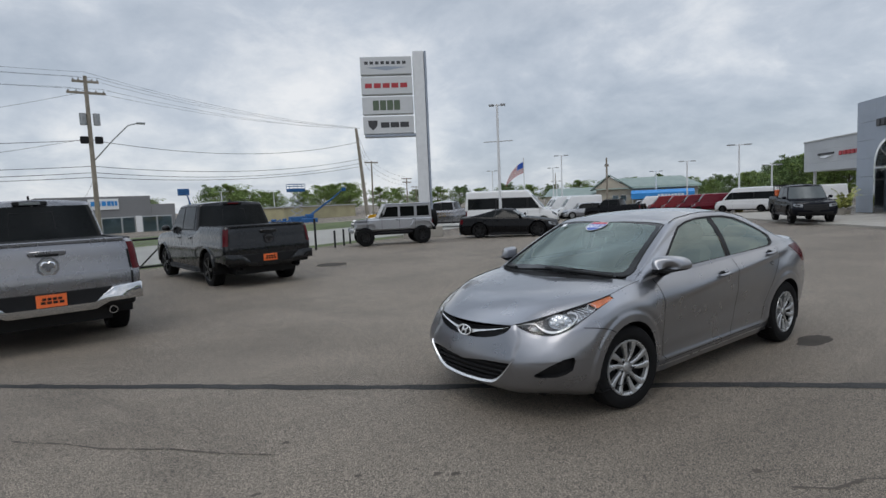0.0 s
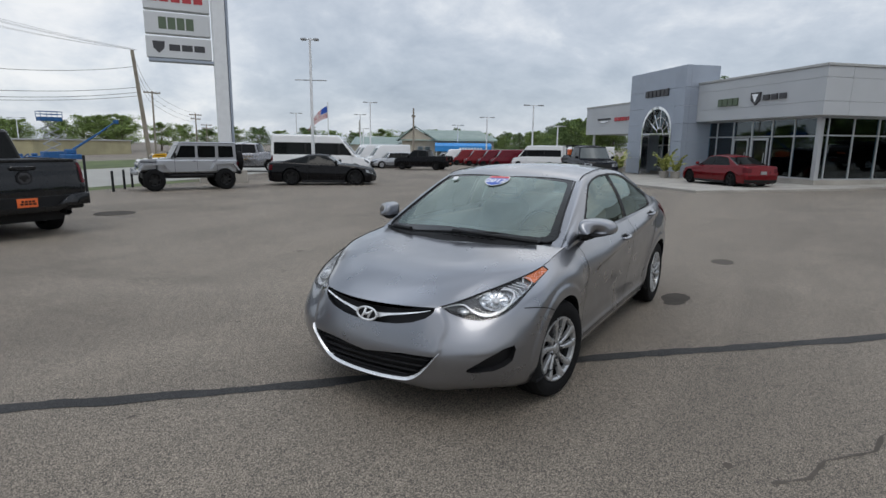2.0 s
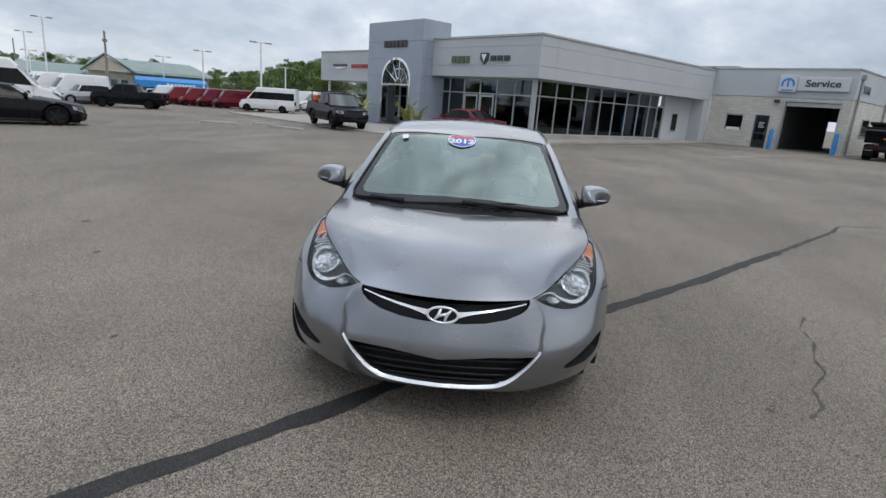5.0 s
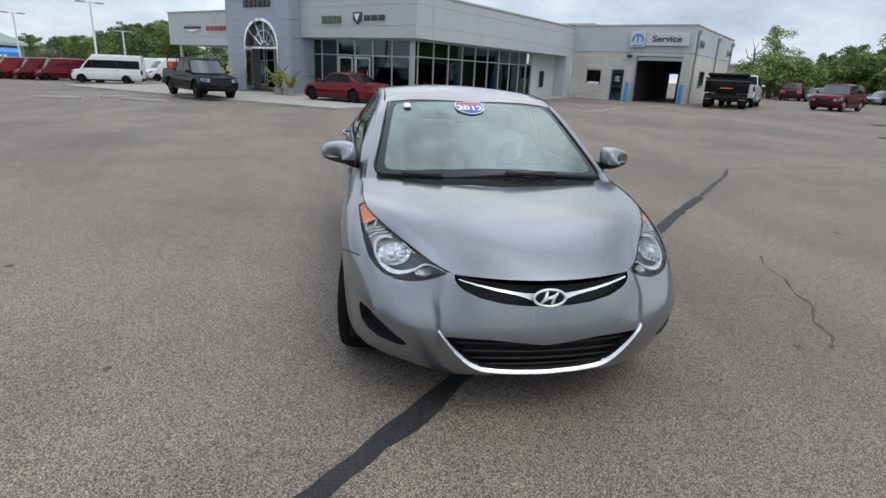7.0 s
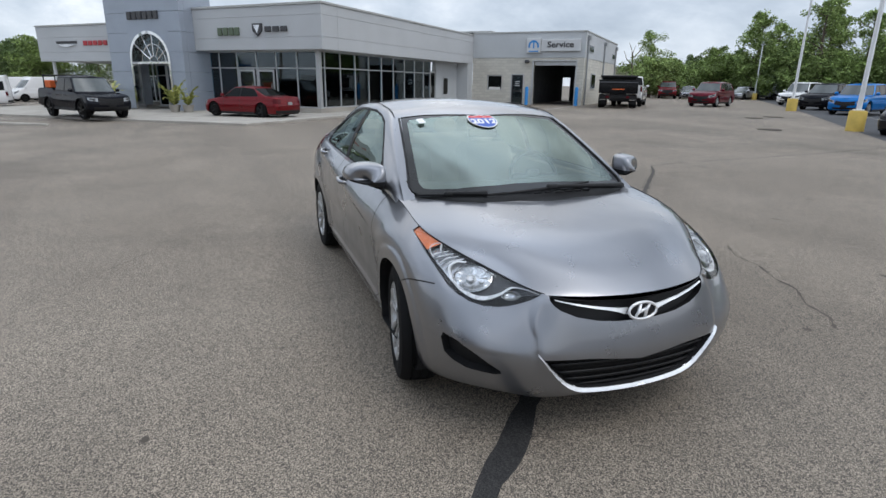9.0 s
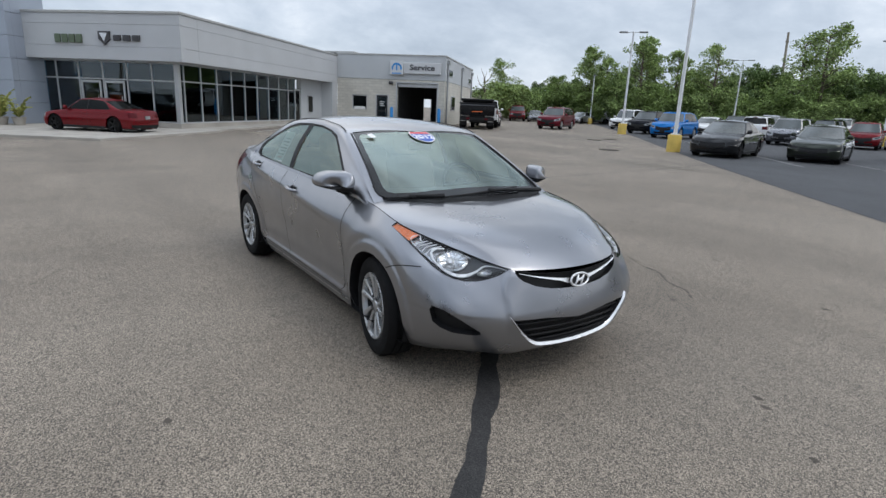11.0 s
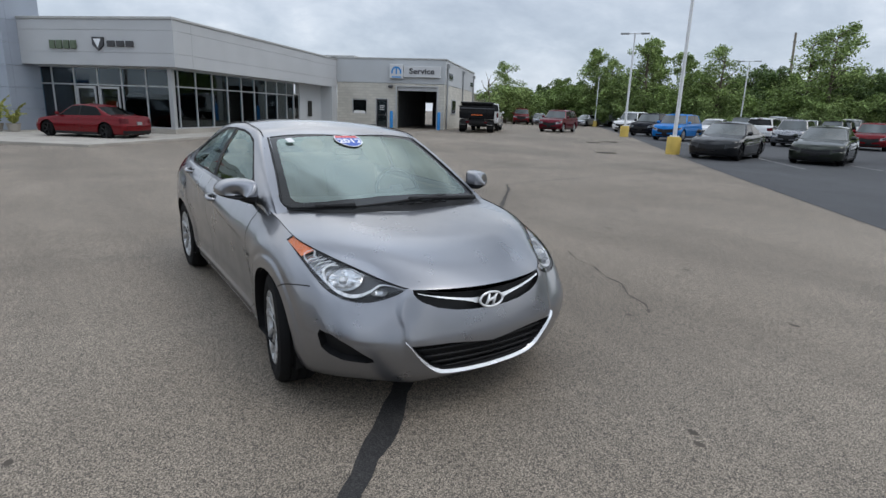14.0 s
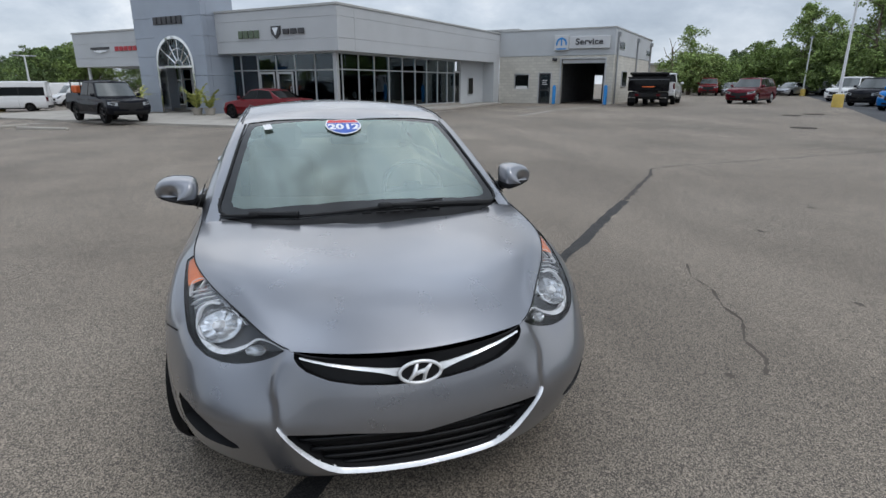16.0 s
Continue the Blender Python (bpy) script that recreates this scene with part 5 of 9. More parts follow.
def on_screen(x, f, h=0.0):
    """A point on the windscreen, f of the way from its foot to its head."""
    k = f * 24
    i = min(int(k), len(mid_c) - 2)
    m_, r_ = mid_c[i] + (mid_c[i + 1] - mid_c[i]) * (k - i), rail_c[i] + (rail_c[i + 1] - rail_c[i]) * (k - i)
    a = abs(x) / r_[0]
    p = m_ + (r_ - m_) * a * a
    return (x, p[1] - 0.4 * h, p[2] + h)


def wiper(joint, arm, blade):
    """An arm from its pivot to the clip in the middle of a blade; all as x and the share of the screen's height."""
    line = lambda p, q, h: [on_screen(p[0] + (q[0] - p[0]) * k / 10, p[1] + (q[1] - p[1]) * k / 10, h) for k in range(11)]
    w = part("wiper", Geo().tube(line(arm, joint, 0.024), [0.017 - 0.0007 * k for k in range(11)], 8), M_black, hero, "black windscreen wiper", smooth=40)
    c = Vector(on_screen(*joint, 0.026))
    part("wiper_clip", Geo().box((-0.036, -0.017, -0.014), (0.036, 0.017, 0.010), 0.011).moved(Matrix.Translation(c) @ pose(0, 0, 0, 24, 0, 0)), M_black, w, smooth=40)
    ends = blade if blade[0][0] < blade[1][0] else blade[::-1]
    spine = line(ends[0], joint, 0.014)[:-1] + line(joint, ends[1], 0.014)
    part("wiper_blade", Geo().tube(spine, [0.004 + 0.006 * math.sin(math.pi * k / (len(spine) - 1)) for k in range(len(spine))], 6), M_black, w, smooth=True)
    part("wiper_rubber", Geo().tube([(x, y, z - 0.009) for x, y, z in spine], 0.004, 5), M_lampgrey, w, smooth=True)


wiper((0.055, 0.062), (0.62, 0.030), ((-0.36, 0.022), (0.36, 0.100)))
wiper((-0.525, 0.042), (-0.34, 0.026), ((-0.69, 0.055), (-0.36, 0.024)))
# black rubber along the sides and lower corners of the windscreen
for side in (1, -1):
    seal = []
    for x, y in ((0.62, 0.195), (0.660, 0.218), (0.694, 0.262), (0.700, 0.310), (0.680, 0.405), (0.655, 0.52), (0.628, 0.67), (0.600, 0.82), (0.575, 0.95)):
        lo, hi = 0.0, 1.0
        for _ in range(30):
            mid_f = (lo + hi) / 2
            lo, hi = (mid_f, hi) if on_screen(x, mid_f)[1] < y else (lo, mid_f)
        seal.append(on_screen(side * x, lo, -0.001))
    part("screen_seal", Geo().tube(seal, 0.0075, 6), M_black, hero, smooth=True)

# mirrors
for side in (1, -1):
    house = Geo()
    rim = spline([(-0.100, -0.024), (-0.104, 0.020), (-0.090, 0.064), (-0.030, 0.072), (0.030, 0.066), (0.078, 0.048), (0.104, 0.016), (0.106, -0.012), (0.088, -0.034), (0.030, -0.050), (-0.040, -0.060), (-0.092, -0.058), (-0.100, -0.024)], 4)[:-1]
    split_a = 30
    rows = []
    for grow, y, shift in ((0.93, 0.572, 0.0), (1.0, 0.560, 0.0), (1.0, 0.530, 0.0), (0.99, 0.500, -0.001), (0.97, 0.470, -0.003), (0.93, 0.447, -0.005), (0.84, 0.429, -0.008), (0.66, 0.419, -0.012), (0.36, 0.413, -0.016), (0.05, 0.411, -0.018)):
        rows.append([(side * (0.912 + x * grow + shift), y + 0.050 * x / 0.10, 1.034 + z * grow - 0.024 * (1 - grow)) for x, z in rim])
    n_rim = len(rim)
    # painted shell above, black base below
    house.grid([r[:split_a + 1] for r in rows])
    mirror = part("door_mirror", house, P_hero, hero, smooth=50)
    part("mirror_base", Geo().grid([[r[k % n_rim] for k in range(split_a, n_rim + 1)] for r in rows]), M_black, mirror, smooth=True)
    glass_g = Geo().add([(x, y + 0.004, z) for x, y, z in rows[0]], [tuple(range(n_rim))])
    part("mirror_glass", glass_g, M_chrome, mirror)
    part("mirror_arm", Geo().tube([(side * 0.770, 0.58, 0.962), (side * 0.82, 0.545, 0.970), (side * 0.870, 0.525, 0.988)], [0.042, 0.032, 0.028], 10), M_black, mirror, smooth=True)
    tri = [(side * 0.812, 0.43, 0.952), (side * 0.815, 0.60, 0.962), (side * 0.785, 0.62, 1.045)]
    part("mirror_sail", Geo().prism(tri, (side * 0.006, 0, 0)), M_black, mirror)
    for y, z in ((1.40, 0.858), (2.40, 0.955)):
        hit, nrm, *_ = skin_tree.ray_cast(Vector((1.4, y, z)), Vector((-1, 0, 0)))
        hx = hit.x if hit else 0.88
        handle = part("door_handle", Geo().tube([(side * (hx - 0.01), y - 0.085, z - 0.006), (side * (hx + 0.032), y - 0.06, z - 0.003), (side * (hx + 0.036), y, z + 0.001), (side * (hx + 0.032), y + 0.06, z + 0.004), (side * (hx - 0.01), y + 0.09, z + 0.006)], [0.012, 0.015, 0.015, 0.015, 0.012], 10), P_hero, hero, smooth=True)
        part("handle_cup", Geo().spin([(0.0, 0.0), (0.003, 0.055), (-0.004, 0.062)], 20).moved(Matrix.Translation((side * (hx + 0.001), y - 0.02, z)) @ Matrix.Scale(side, 4, (1, 0, 0)) @ Matrix.Scale(0.55, 4, (0, 0, 1))), M_lampblack, handle)

# wheels: tyre, trim with ten blades
TR, RIMR = 0.317, 0.208
tyre_g = Geo().spin([(-0.085, RIMR - 0.004), (-0.10, RIMR + 0.012), (-0.108, 0.262), (-0.098, 0.300), (-0.078, TR - 0.004), (-0.05, TR), (-0.049, TR - 0.007), (-0.041, TR - 0.007), (-0.040, TR), (-0.005, TR), (-0.004, TR - 0.007), (0.004, TR - 0.007), (0.005, TR), (0.040, TR), (0.041, TR - 0.007), (0.049, TR - 0.007), (0.05, TR), (0.078, TR - 0.004), (0.098, 0.300), (0.108, 0.262), (0.10, RIMR + 0.012), (0.085, RIMR - 0.004)], 56)
hero_tyre = tyre_g.mesh("tyre", M_rubber, 40)
back_g = Geo().spin([(0.088, RIMR + 0.002), (0.06, RIMR - 0.012), (0.03, RIMR - 0.02), (0.028, 0.0)], 40).mesh("rim_back", M_lampblack, 40)
trim_g = Geo().spin([(0.084, RIMR + 0.006), (0.100, RIMR + 0.001), (0.101, RIMR - 0.006), (0.092, RIMR - 0.018), (0.070, RIMR - 0.022)], 56)
trim_g.spin([(0.05, 0.072), (0.070, 0.068), (0.074, 0.058), (0.076, 0.036), (0.082, 0.032), (0.085, 0.024), (0.086, 0.0)], 32)
for k in range(10):
    a = 2 * math.pi * k / 10
    rows = []
    for rad, hw, x in ((0.045, 0.0150, 0.077), (0.080, 0.0125, 0.080), (0.12, 0.0150, 0.085), (0.16, 0.0195, 0.091), (0.203, 0.0280, 0.097)):
        tw = a + 0.16 * (rad / 0.2) ** 2 + (0.05 if k % 2 else -0.05)
        c, s = math.cos(tw), math.sin(tw)
        rows.append([(x + (0.0 if abs(h) > 0.6 else 0.006) - (0.02 if abs(h) > 1 else 0), rad * c - h * hw * s, rad * s + h * hw * c) for h in (-1.1, -1.0, -0.5, 0.5, 1.0, 1.1)])
    trim_g.grid(rows)
cap_trim = trim_g.mesh("wheel_trim", M_hubcap, 35)
nut_mesh = Geo().tube([(0.06, 0, 0), (0.086, 0, 0)], 0.0115, 8).mesh("wheel_nut", M_rimdark, 35)
for side in (1, -1):
    for ay in AXLES:
        w_ = part("wheel", hero_tyre, M_rubber, hero, "road tyre with silver ten-blade wheel trim")
        w_.matrix_basis = pose(side * 0.772, ay, TR, 8 * (1 if ay else 3), 0, (0 if side > 0 else 180) + (-9 if ay == 0 else 0))
        part("rim_back", back_g, M_lampblack, w_)
        part("wheel_trim", cap_trim, M_hubcap, w_)
        for k in range(5):
            a = 2 * math.pi * (k + 0.5) / 5
            part("wheel_nut", nut_mesh, M_steelgrey, w_).matrix_basis = pose(0, 0.060 * math.cos(a), 0.060 * math.sin(a))

# inside
part("dashboard", Geo().grid([[(x, 0.24 + 0.16 * (x / 0.7) ** 2 + dy, z) for x in (-0.7, -0.4, -0.15, 0.15, 0.4, 0.7)] for dy, z in ((-0.16, 0.93), (0.1, 0.955), (0.35, 0.95), (0.48, 0.90), (0.52, 0.70), (0.50, 0.45))]), M_dash, hero, smooth=True)
part("cabin_floor", Geo().box((-0.74, 0.3, 0.25), (0.74, 3.0, 0.32)), M_dash, hero)
for side in (1, -1):
    part("door_lining", Geo().box((side * 0.75, 0.5, 0.35), (side * 0.785, 2.7, 0.95), 0.02), M_beige, hero)
part("headlining", Geo().grid([[(x, y, z - 0.02 - 0.05 * (x / 0.56) ** 2) for x in (-0.56, -0.3, 0, 0.3, 0.56)] for y, z in ((1.0, 1.372), (1.25, 1.40), (1.65, 1.41), (2.25, 1.375))]), M_beige, hero, smooth=True)


def seat(x, y, wide, name):
    s = part(name, Geo().box((x - wide / 2, y - 0.02, 0.42), (x + wide / 2, y + 0.48, 0.56), 0.05), M_beige, hero, "beige cloth seat", smooth=40)
    b = Geo().box((-wide / 2, -0.07, 0.0), (wide / 2, 0.07, 0.62), 0.06).moved(pose(x, y + 0.50, 0.50, -20, 0, 0))
    part("backrest", b, M_beige, s, smooth=40)
    return s


for x in (0.37, -0.37):
    s = seat(x, 0.98, 0.50, "front_seat")
    part("headrest", Geo().box((-0.13, -0.05, 0.0), (0.13, 0.05, 0.19), 0.045).moved(pose(x, 1.72, 1.09, -14, 0, 0)), M_beige, s, smooth=40)
s = seat(0.0, 1.92, 1.30, "rear_seat")
for x in (0.38, -0.38):
    part("headrest", Geo().box((-0.12, -0.045, 0.0), (0.12, 0.045, 0.14), 0.04).moved(pose(x, 2.62, 1.08, -20, 0, 0)), M_beige, s, smooth=40)
wheel_ring = [(0.18 * math.cos(a), 0.18 * math.sin(a), 0) for a in (2 * math.pi * k / 28 for k in range(29))]
steer_w = Geo().tube(wheel_ring, 0.014, 8, cap=False).box((-0.17, -0.02, -0.015), (0.17, 0.02, 0.01), 0.008).box((-0.05, -0.06, -0.03), (0.05, 0.05, 0.012), 0.012)
part("steering_wheel", steer_w.moved(pose(0.37, 0.80, 0.93, 62, 0, 0)), M_black, hero, smooth=40)
part("rear_view_mirror", Geo().box((-0.11, 0.88, 1.20), (0.11, 0.91, 1.26), 0.015), M_black, hero)


def text_geo(s, size, deep, m, bold=0.0):
    """Raised lettering in the built-in face, as a mesh."""
    cu = bpy.data.curves.new("lettering", "FONT")
    cu.body, cu.size, cu.extrude, cu.align_x, cu.align_y = s, size, deep, "CENTER", "CENTER"
    cu.resolution_u, cu.offset = 3, bold
    ob = bpy.data.objects.new("lettering", cu)
    scene.collection.objects.link(ob)
    me = bpy.data.meshes.new_from_object(ob.evaluated_get(bpy.context.evaluated_depsgraph_get()))
    g = Geo().add([m @ v.co for v in me.vertices], [tuple(p.vertices) for p in me.polygons])
    bpy.data.objects.remove(ob)
    bpy.data.curves.remove(cu)
    bpy.data.meshes.remove(me)
    return g


# year shield and small label behind the glass edge
p0, p1, p2 = (Vector(on_screen(-0.035, f)) for f in (0.775, 0.835, 0.895))
tilt = math.degrees(math.atan2(p2.z - p0.z, p2.y - p0.y))
at_sticker = Matrix.Translation(p1 + Vector((0, -0.36, 0.93)) * 0.0025) @ pose(0, 0, 0, tilt, 0, 0)
shield = [(x * 0.0949, y * 0.0927) for x, y in ((-0.92, 0.62), (-0.80, 0.88), (-0.45, 0.80), (0, 0.90), (0.45, 0.80), (0.80, 0.88), (0.92, 0.62), (1.0, 0.15), (0.90, -0.35), (0.62, -0.72), (0.3, -0.93), (0, -1.02), (-0.3, -0.93), (-0.62, -0.72), (-0.90, -0.35), (-1.0, 0.15))]
sticker = solid("year_sticker", Geo().prism([(x * 1.08, y * 1.10, 0.0) for x, y in shield], (0, 0, 0.0016)), M_white, "red, white and blue shield sticker reading 2012 on the windscreen", "sticker", m=at_sticker)
part("blue_field", Geo().prism([(-0.090, 0.041, 0.0017), (0.090, 0.041, 0.0017)] + [(x, y, 0.0017) for x, y in shield if y < 0.045], (0, 0, 0.0010)), M_bluesticker, sticker)
part("red_band", Geo().prism([(x, y, 0.0017) for x, y in shield if y > 0.045] + [(0.089, 0.047, 0.0017), (-0.089, 0.047, 0.0017)], (0, 0, 0.0010)), M_redsticker, sticker)
part("year_lettering", text_geo("2012", 0.092, 0.0006, pose(0, -0.013, 0.0036) @ Matrix.Scale(0.98, 4, (1, 0, 0)), 0.0035), M_white, sticker)
solid("paper_label", Geo().box((-0.022, -0.03, 0), (0.022, 0.03, 0.0015)), M_white, "small white paper label inside the windscreen corner", "label", m=Matrix.Translation(Vector(on_screen(-0.455, 0.86)) + Vector((0, -0.004, 0.010))) @ pose(0, 0, 0, tilt + 2, -9, 8))

# price sheet inside the rear window of the passenger side
sheet = solid("price_sheet", Geo().grid([[(-0.795 + 0.56 * (z - 1.0), y, z) for y in (1.92, 2.02, 2.13)] for z in (1.02, 1.14, 1.27)]), M_white, "white printed price sheet hung inside the rear side window", "paper sheet")
for k in range(7):
    z = 1.05 + 0.026 * k
    part("print_line", Geo().box((-0.795 + 0.56 * (z - 1.0) - 0.006, 1.94, z), (-0.795 + 0.56 * (z - 1.0) - 0.003, 2.05 + 0.05 * (k % 2), z + 0.008)), M_steelgrey, sheet)

# ---- vehicles: local y runs from the nose (negative) to the tail, z up from the ground ----


def half_outline(w, yf, yr, rf, rr, bf, br, ys):
    """Half a plan outline, from the middle of the nose round the side to the middle of the tail."""
    pts = [((w - rf) * k / 4, yf + bf * (k / 4) ** 2) for k in range(5)]
    pts += [(w - rf + rf * math.sin(a), yf + bf + rf - rf * math.cos(a)) for a in (math.pi / 2 * k / 5 for k in range(1, 6))]
    lo, hi = yf + bf + rf + 0.004, yr - br - rr - 0.004
    pts += [(w, min(max(y, lo), hi)) for y in ys]
    pts += [(w - rr + rr * math.cos(a), yr - br - rr + rr * math.sin(a)) for a in (math.pi / 2 * k / 5 for k in range(6))]
    pts += [((w - rr) * (1 - k / 4), yr - br * (1 - k / 4) ** 2) for k in range(1, 5)]
    return pts


WHEELS = {}


def wheel_meshes(r, wide, rim_r, mat, spokes):
    key = (r, wide, rim_r, mat.name, spokes)
    if key not in WHEELS:
        t = wide / 2
        tyre = Geo().spin([(-t * 0.7, rim_r), (-t * 0.95, rim_r + 0.02), (-t, r * 0.86), (-t * 0.85, r * 0.965), (-t * 0.5, r), (t * 0.5, r), (t * 0.85, r * 0.965), (t, r * 0.86), (t * 0.95, rim_r + 0.02), (t * 0.7, rim_r)], 32)
        rim = Geo().spin([(t * 0.72, rim_r * 1.01), (t * 0.95, rim_r * 0.99), (t * 0.90, rim_r * 0.92), (t * 0.3, rim_r * 0.88), (-t * 0.6, rim_r * 0.86), (-t * 0.6, 0.02)], 32)
        rim.spin([(t * 0.3, 0.0), (t * 0.84, 0.001), (t * 0.80, rim_r * 0.2), (t * 0.3, rim_r * 0.24)], 16)
        for k in range(spokes):
            a = 2 * math.pi * k / spokes
            c, s = math.cos(a), math.sin(a)
            q = []
            for rad, half, x in ((rim_r * 0.12, rim_r * 0.10, t * 0.80), (rim_r * 0.93, rim_r * 0.15, t * 0.86)):
                q.append([(x, rad * c - h * s, rad * s + h * c) for h in (-half, half)])
            rim.slab([q[0][0], q[0][1], q[1][1], q[1][0]], -0.03)
        WHEELS[key] = (tyre.mesh("tyre", M_rubber, 40), rim.mesh("rim", mat, 35))
    return WHEELS[key]


def add_wheels(car, track, ys, r, wide, rim_r, mat, spokes=5, steer=0.0):
    tyre, rim = wheel_meshes(r, wide, rim_r, mat, spokes)
    for y in ys:
        for side in (-1, 1):
            w = part("wheel", tyre, M_rubber, car)
            w.matrix_basis = pose(side * (track / 2), y, r, 0, 0, (0 if side > 0 else 180) + (steer if y == ys[0] else 0))
            part("rim", rim, mat, w)


SECTION = ((0.0, 0.075), (0.05, 0.03), (0.22, 0.008), (0.45, 0.0), (0.60, 0.0), (0.64, 0.014), (0.80, 0.024), (0.93, 0.042), (1.0, 0.075))


def lerp(a, b, t):
    return tuple(p + (q - p) * t for p, q in zip(a, b))


class Skin:
    """A half surface of rows (levels) and columns (outline), on which flush panels, lamps and panes are laid."""

    def __init__(self, levels, rows):
        self.levels, self.rows, self.n = levels, rows, len(rows[0])

    def at(self, u, f):
        k = min(max(int(np.searchsorted(self.levels, f, "right")) - 1, 0), len(self.levels) - 2)
        t = (f - self.levels[k]) / (self.levels[k + 1] - self.levels[k])
        i = min(max(int(u), 0), self.n - 2)
        v = u - i
        return lerp(lerp(self.rows[k][i], self.rows[k][i + 1], v), lerp(self.rows[k + 1][i], self.rows[k + 1][i + 1], v), t)

    def column(self, y, f, lo=9, hi=None):
        """The column on the flank at which the surface reaches y."""
        us = range(lo, (hi or self.n - 9) + 1)
        return float(np.interp(y, [self.at(u, f)[1] for u in us], list(us)))

    def lay(self, us, bands, side=1, off=0.006, nf=4):
        """A panel over the columns us; bands gives its (low, high) level at each column."""
        g, rows = Geo(), []
        for j in range(nf + 1):
            row = []
            for u, (lo, hi) in zip(us, bands):
                f = lo + (hi - lo) * j / nf
                p = Vector(self.at(u, f))
                du = Vector(self.at(min(u + 0.3, self.n - 1.0), f)) - Vector(self.at(max(u - 0.3, 0), f))
                df = Vector(self.at(u, min(f + 0.04, 1))) - Vector(self.at(u, max(f - 0.04, 0)))
                nrm = du.cross(df)
                nrm = nrm.normalized() if nrm.length > 1e-9 else Vector((0, 0, 1))
                p += nrm * off
                if u == 0 or u > self.n - 1.01:
                    p.x = 0.0
                row.append((p.x * side, p.y, p.z))
            rows.append(row)
        return g.grid(rows, flip=side < 0)

    def span(self, u0, u1, lo0, hi0, lo1, hi1, side=1, off=0.006, n=10):
        ts = [k / n for k in range(n + 1)]
        return self.lay([u0 + (u1 - u0) * t for t in ts], [(lo0 + (lo1 - lo0) * t, hi0 + (hi1 - hi0) * t) for t in ts], side, off)

    def flank(self, y00, y01, y11, y10, lo, hi, side=1, off=0.006, n=8, nf=4):
        """A pane on the flank, with its low front, high front, high rear and low rear ends in metres."""
        g, rows = Geo(), []
        for j in range(nf + 1):
            s = j / nf
            f = lo + (hi - lo) * s
            ya, yb = y00 + (y01 - y00) * s, y10 + (y11 - y10) * s
            row = []
            for k in range(n + 1):
                y = ya + (yb - ya) * k / n
                p = self.at(self.column(y, f), f)
                row.append(((p[0] + off) * side, p[1], p[2]))
            rows.append(row)
        return g.grid(rows, flip=side < 0)


def whole(geo):
    """Both halves of a panel that crosses the middle, as one piece."""
    return geo.mirror()


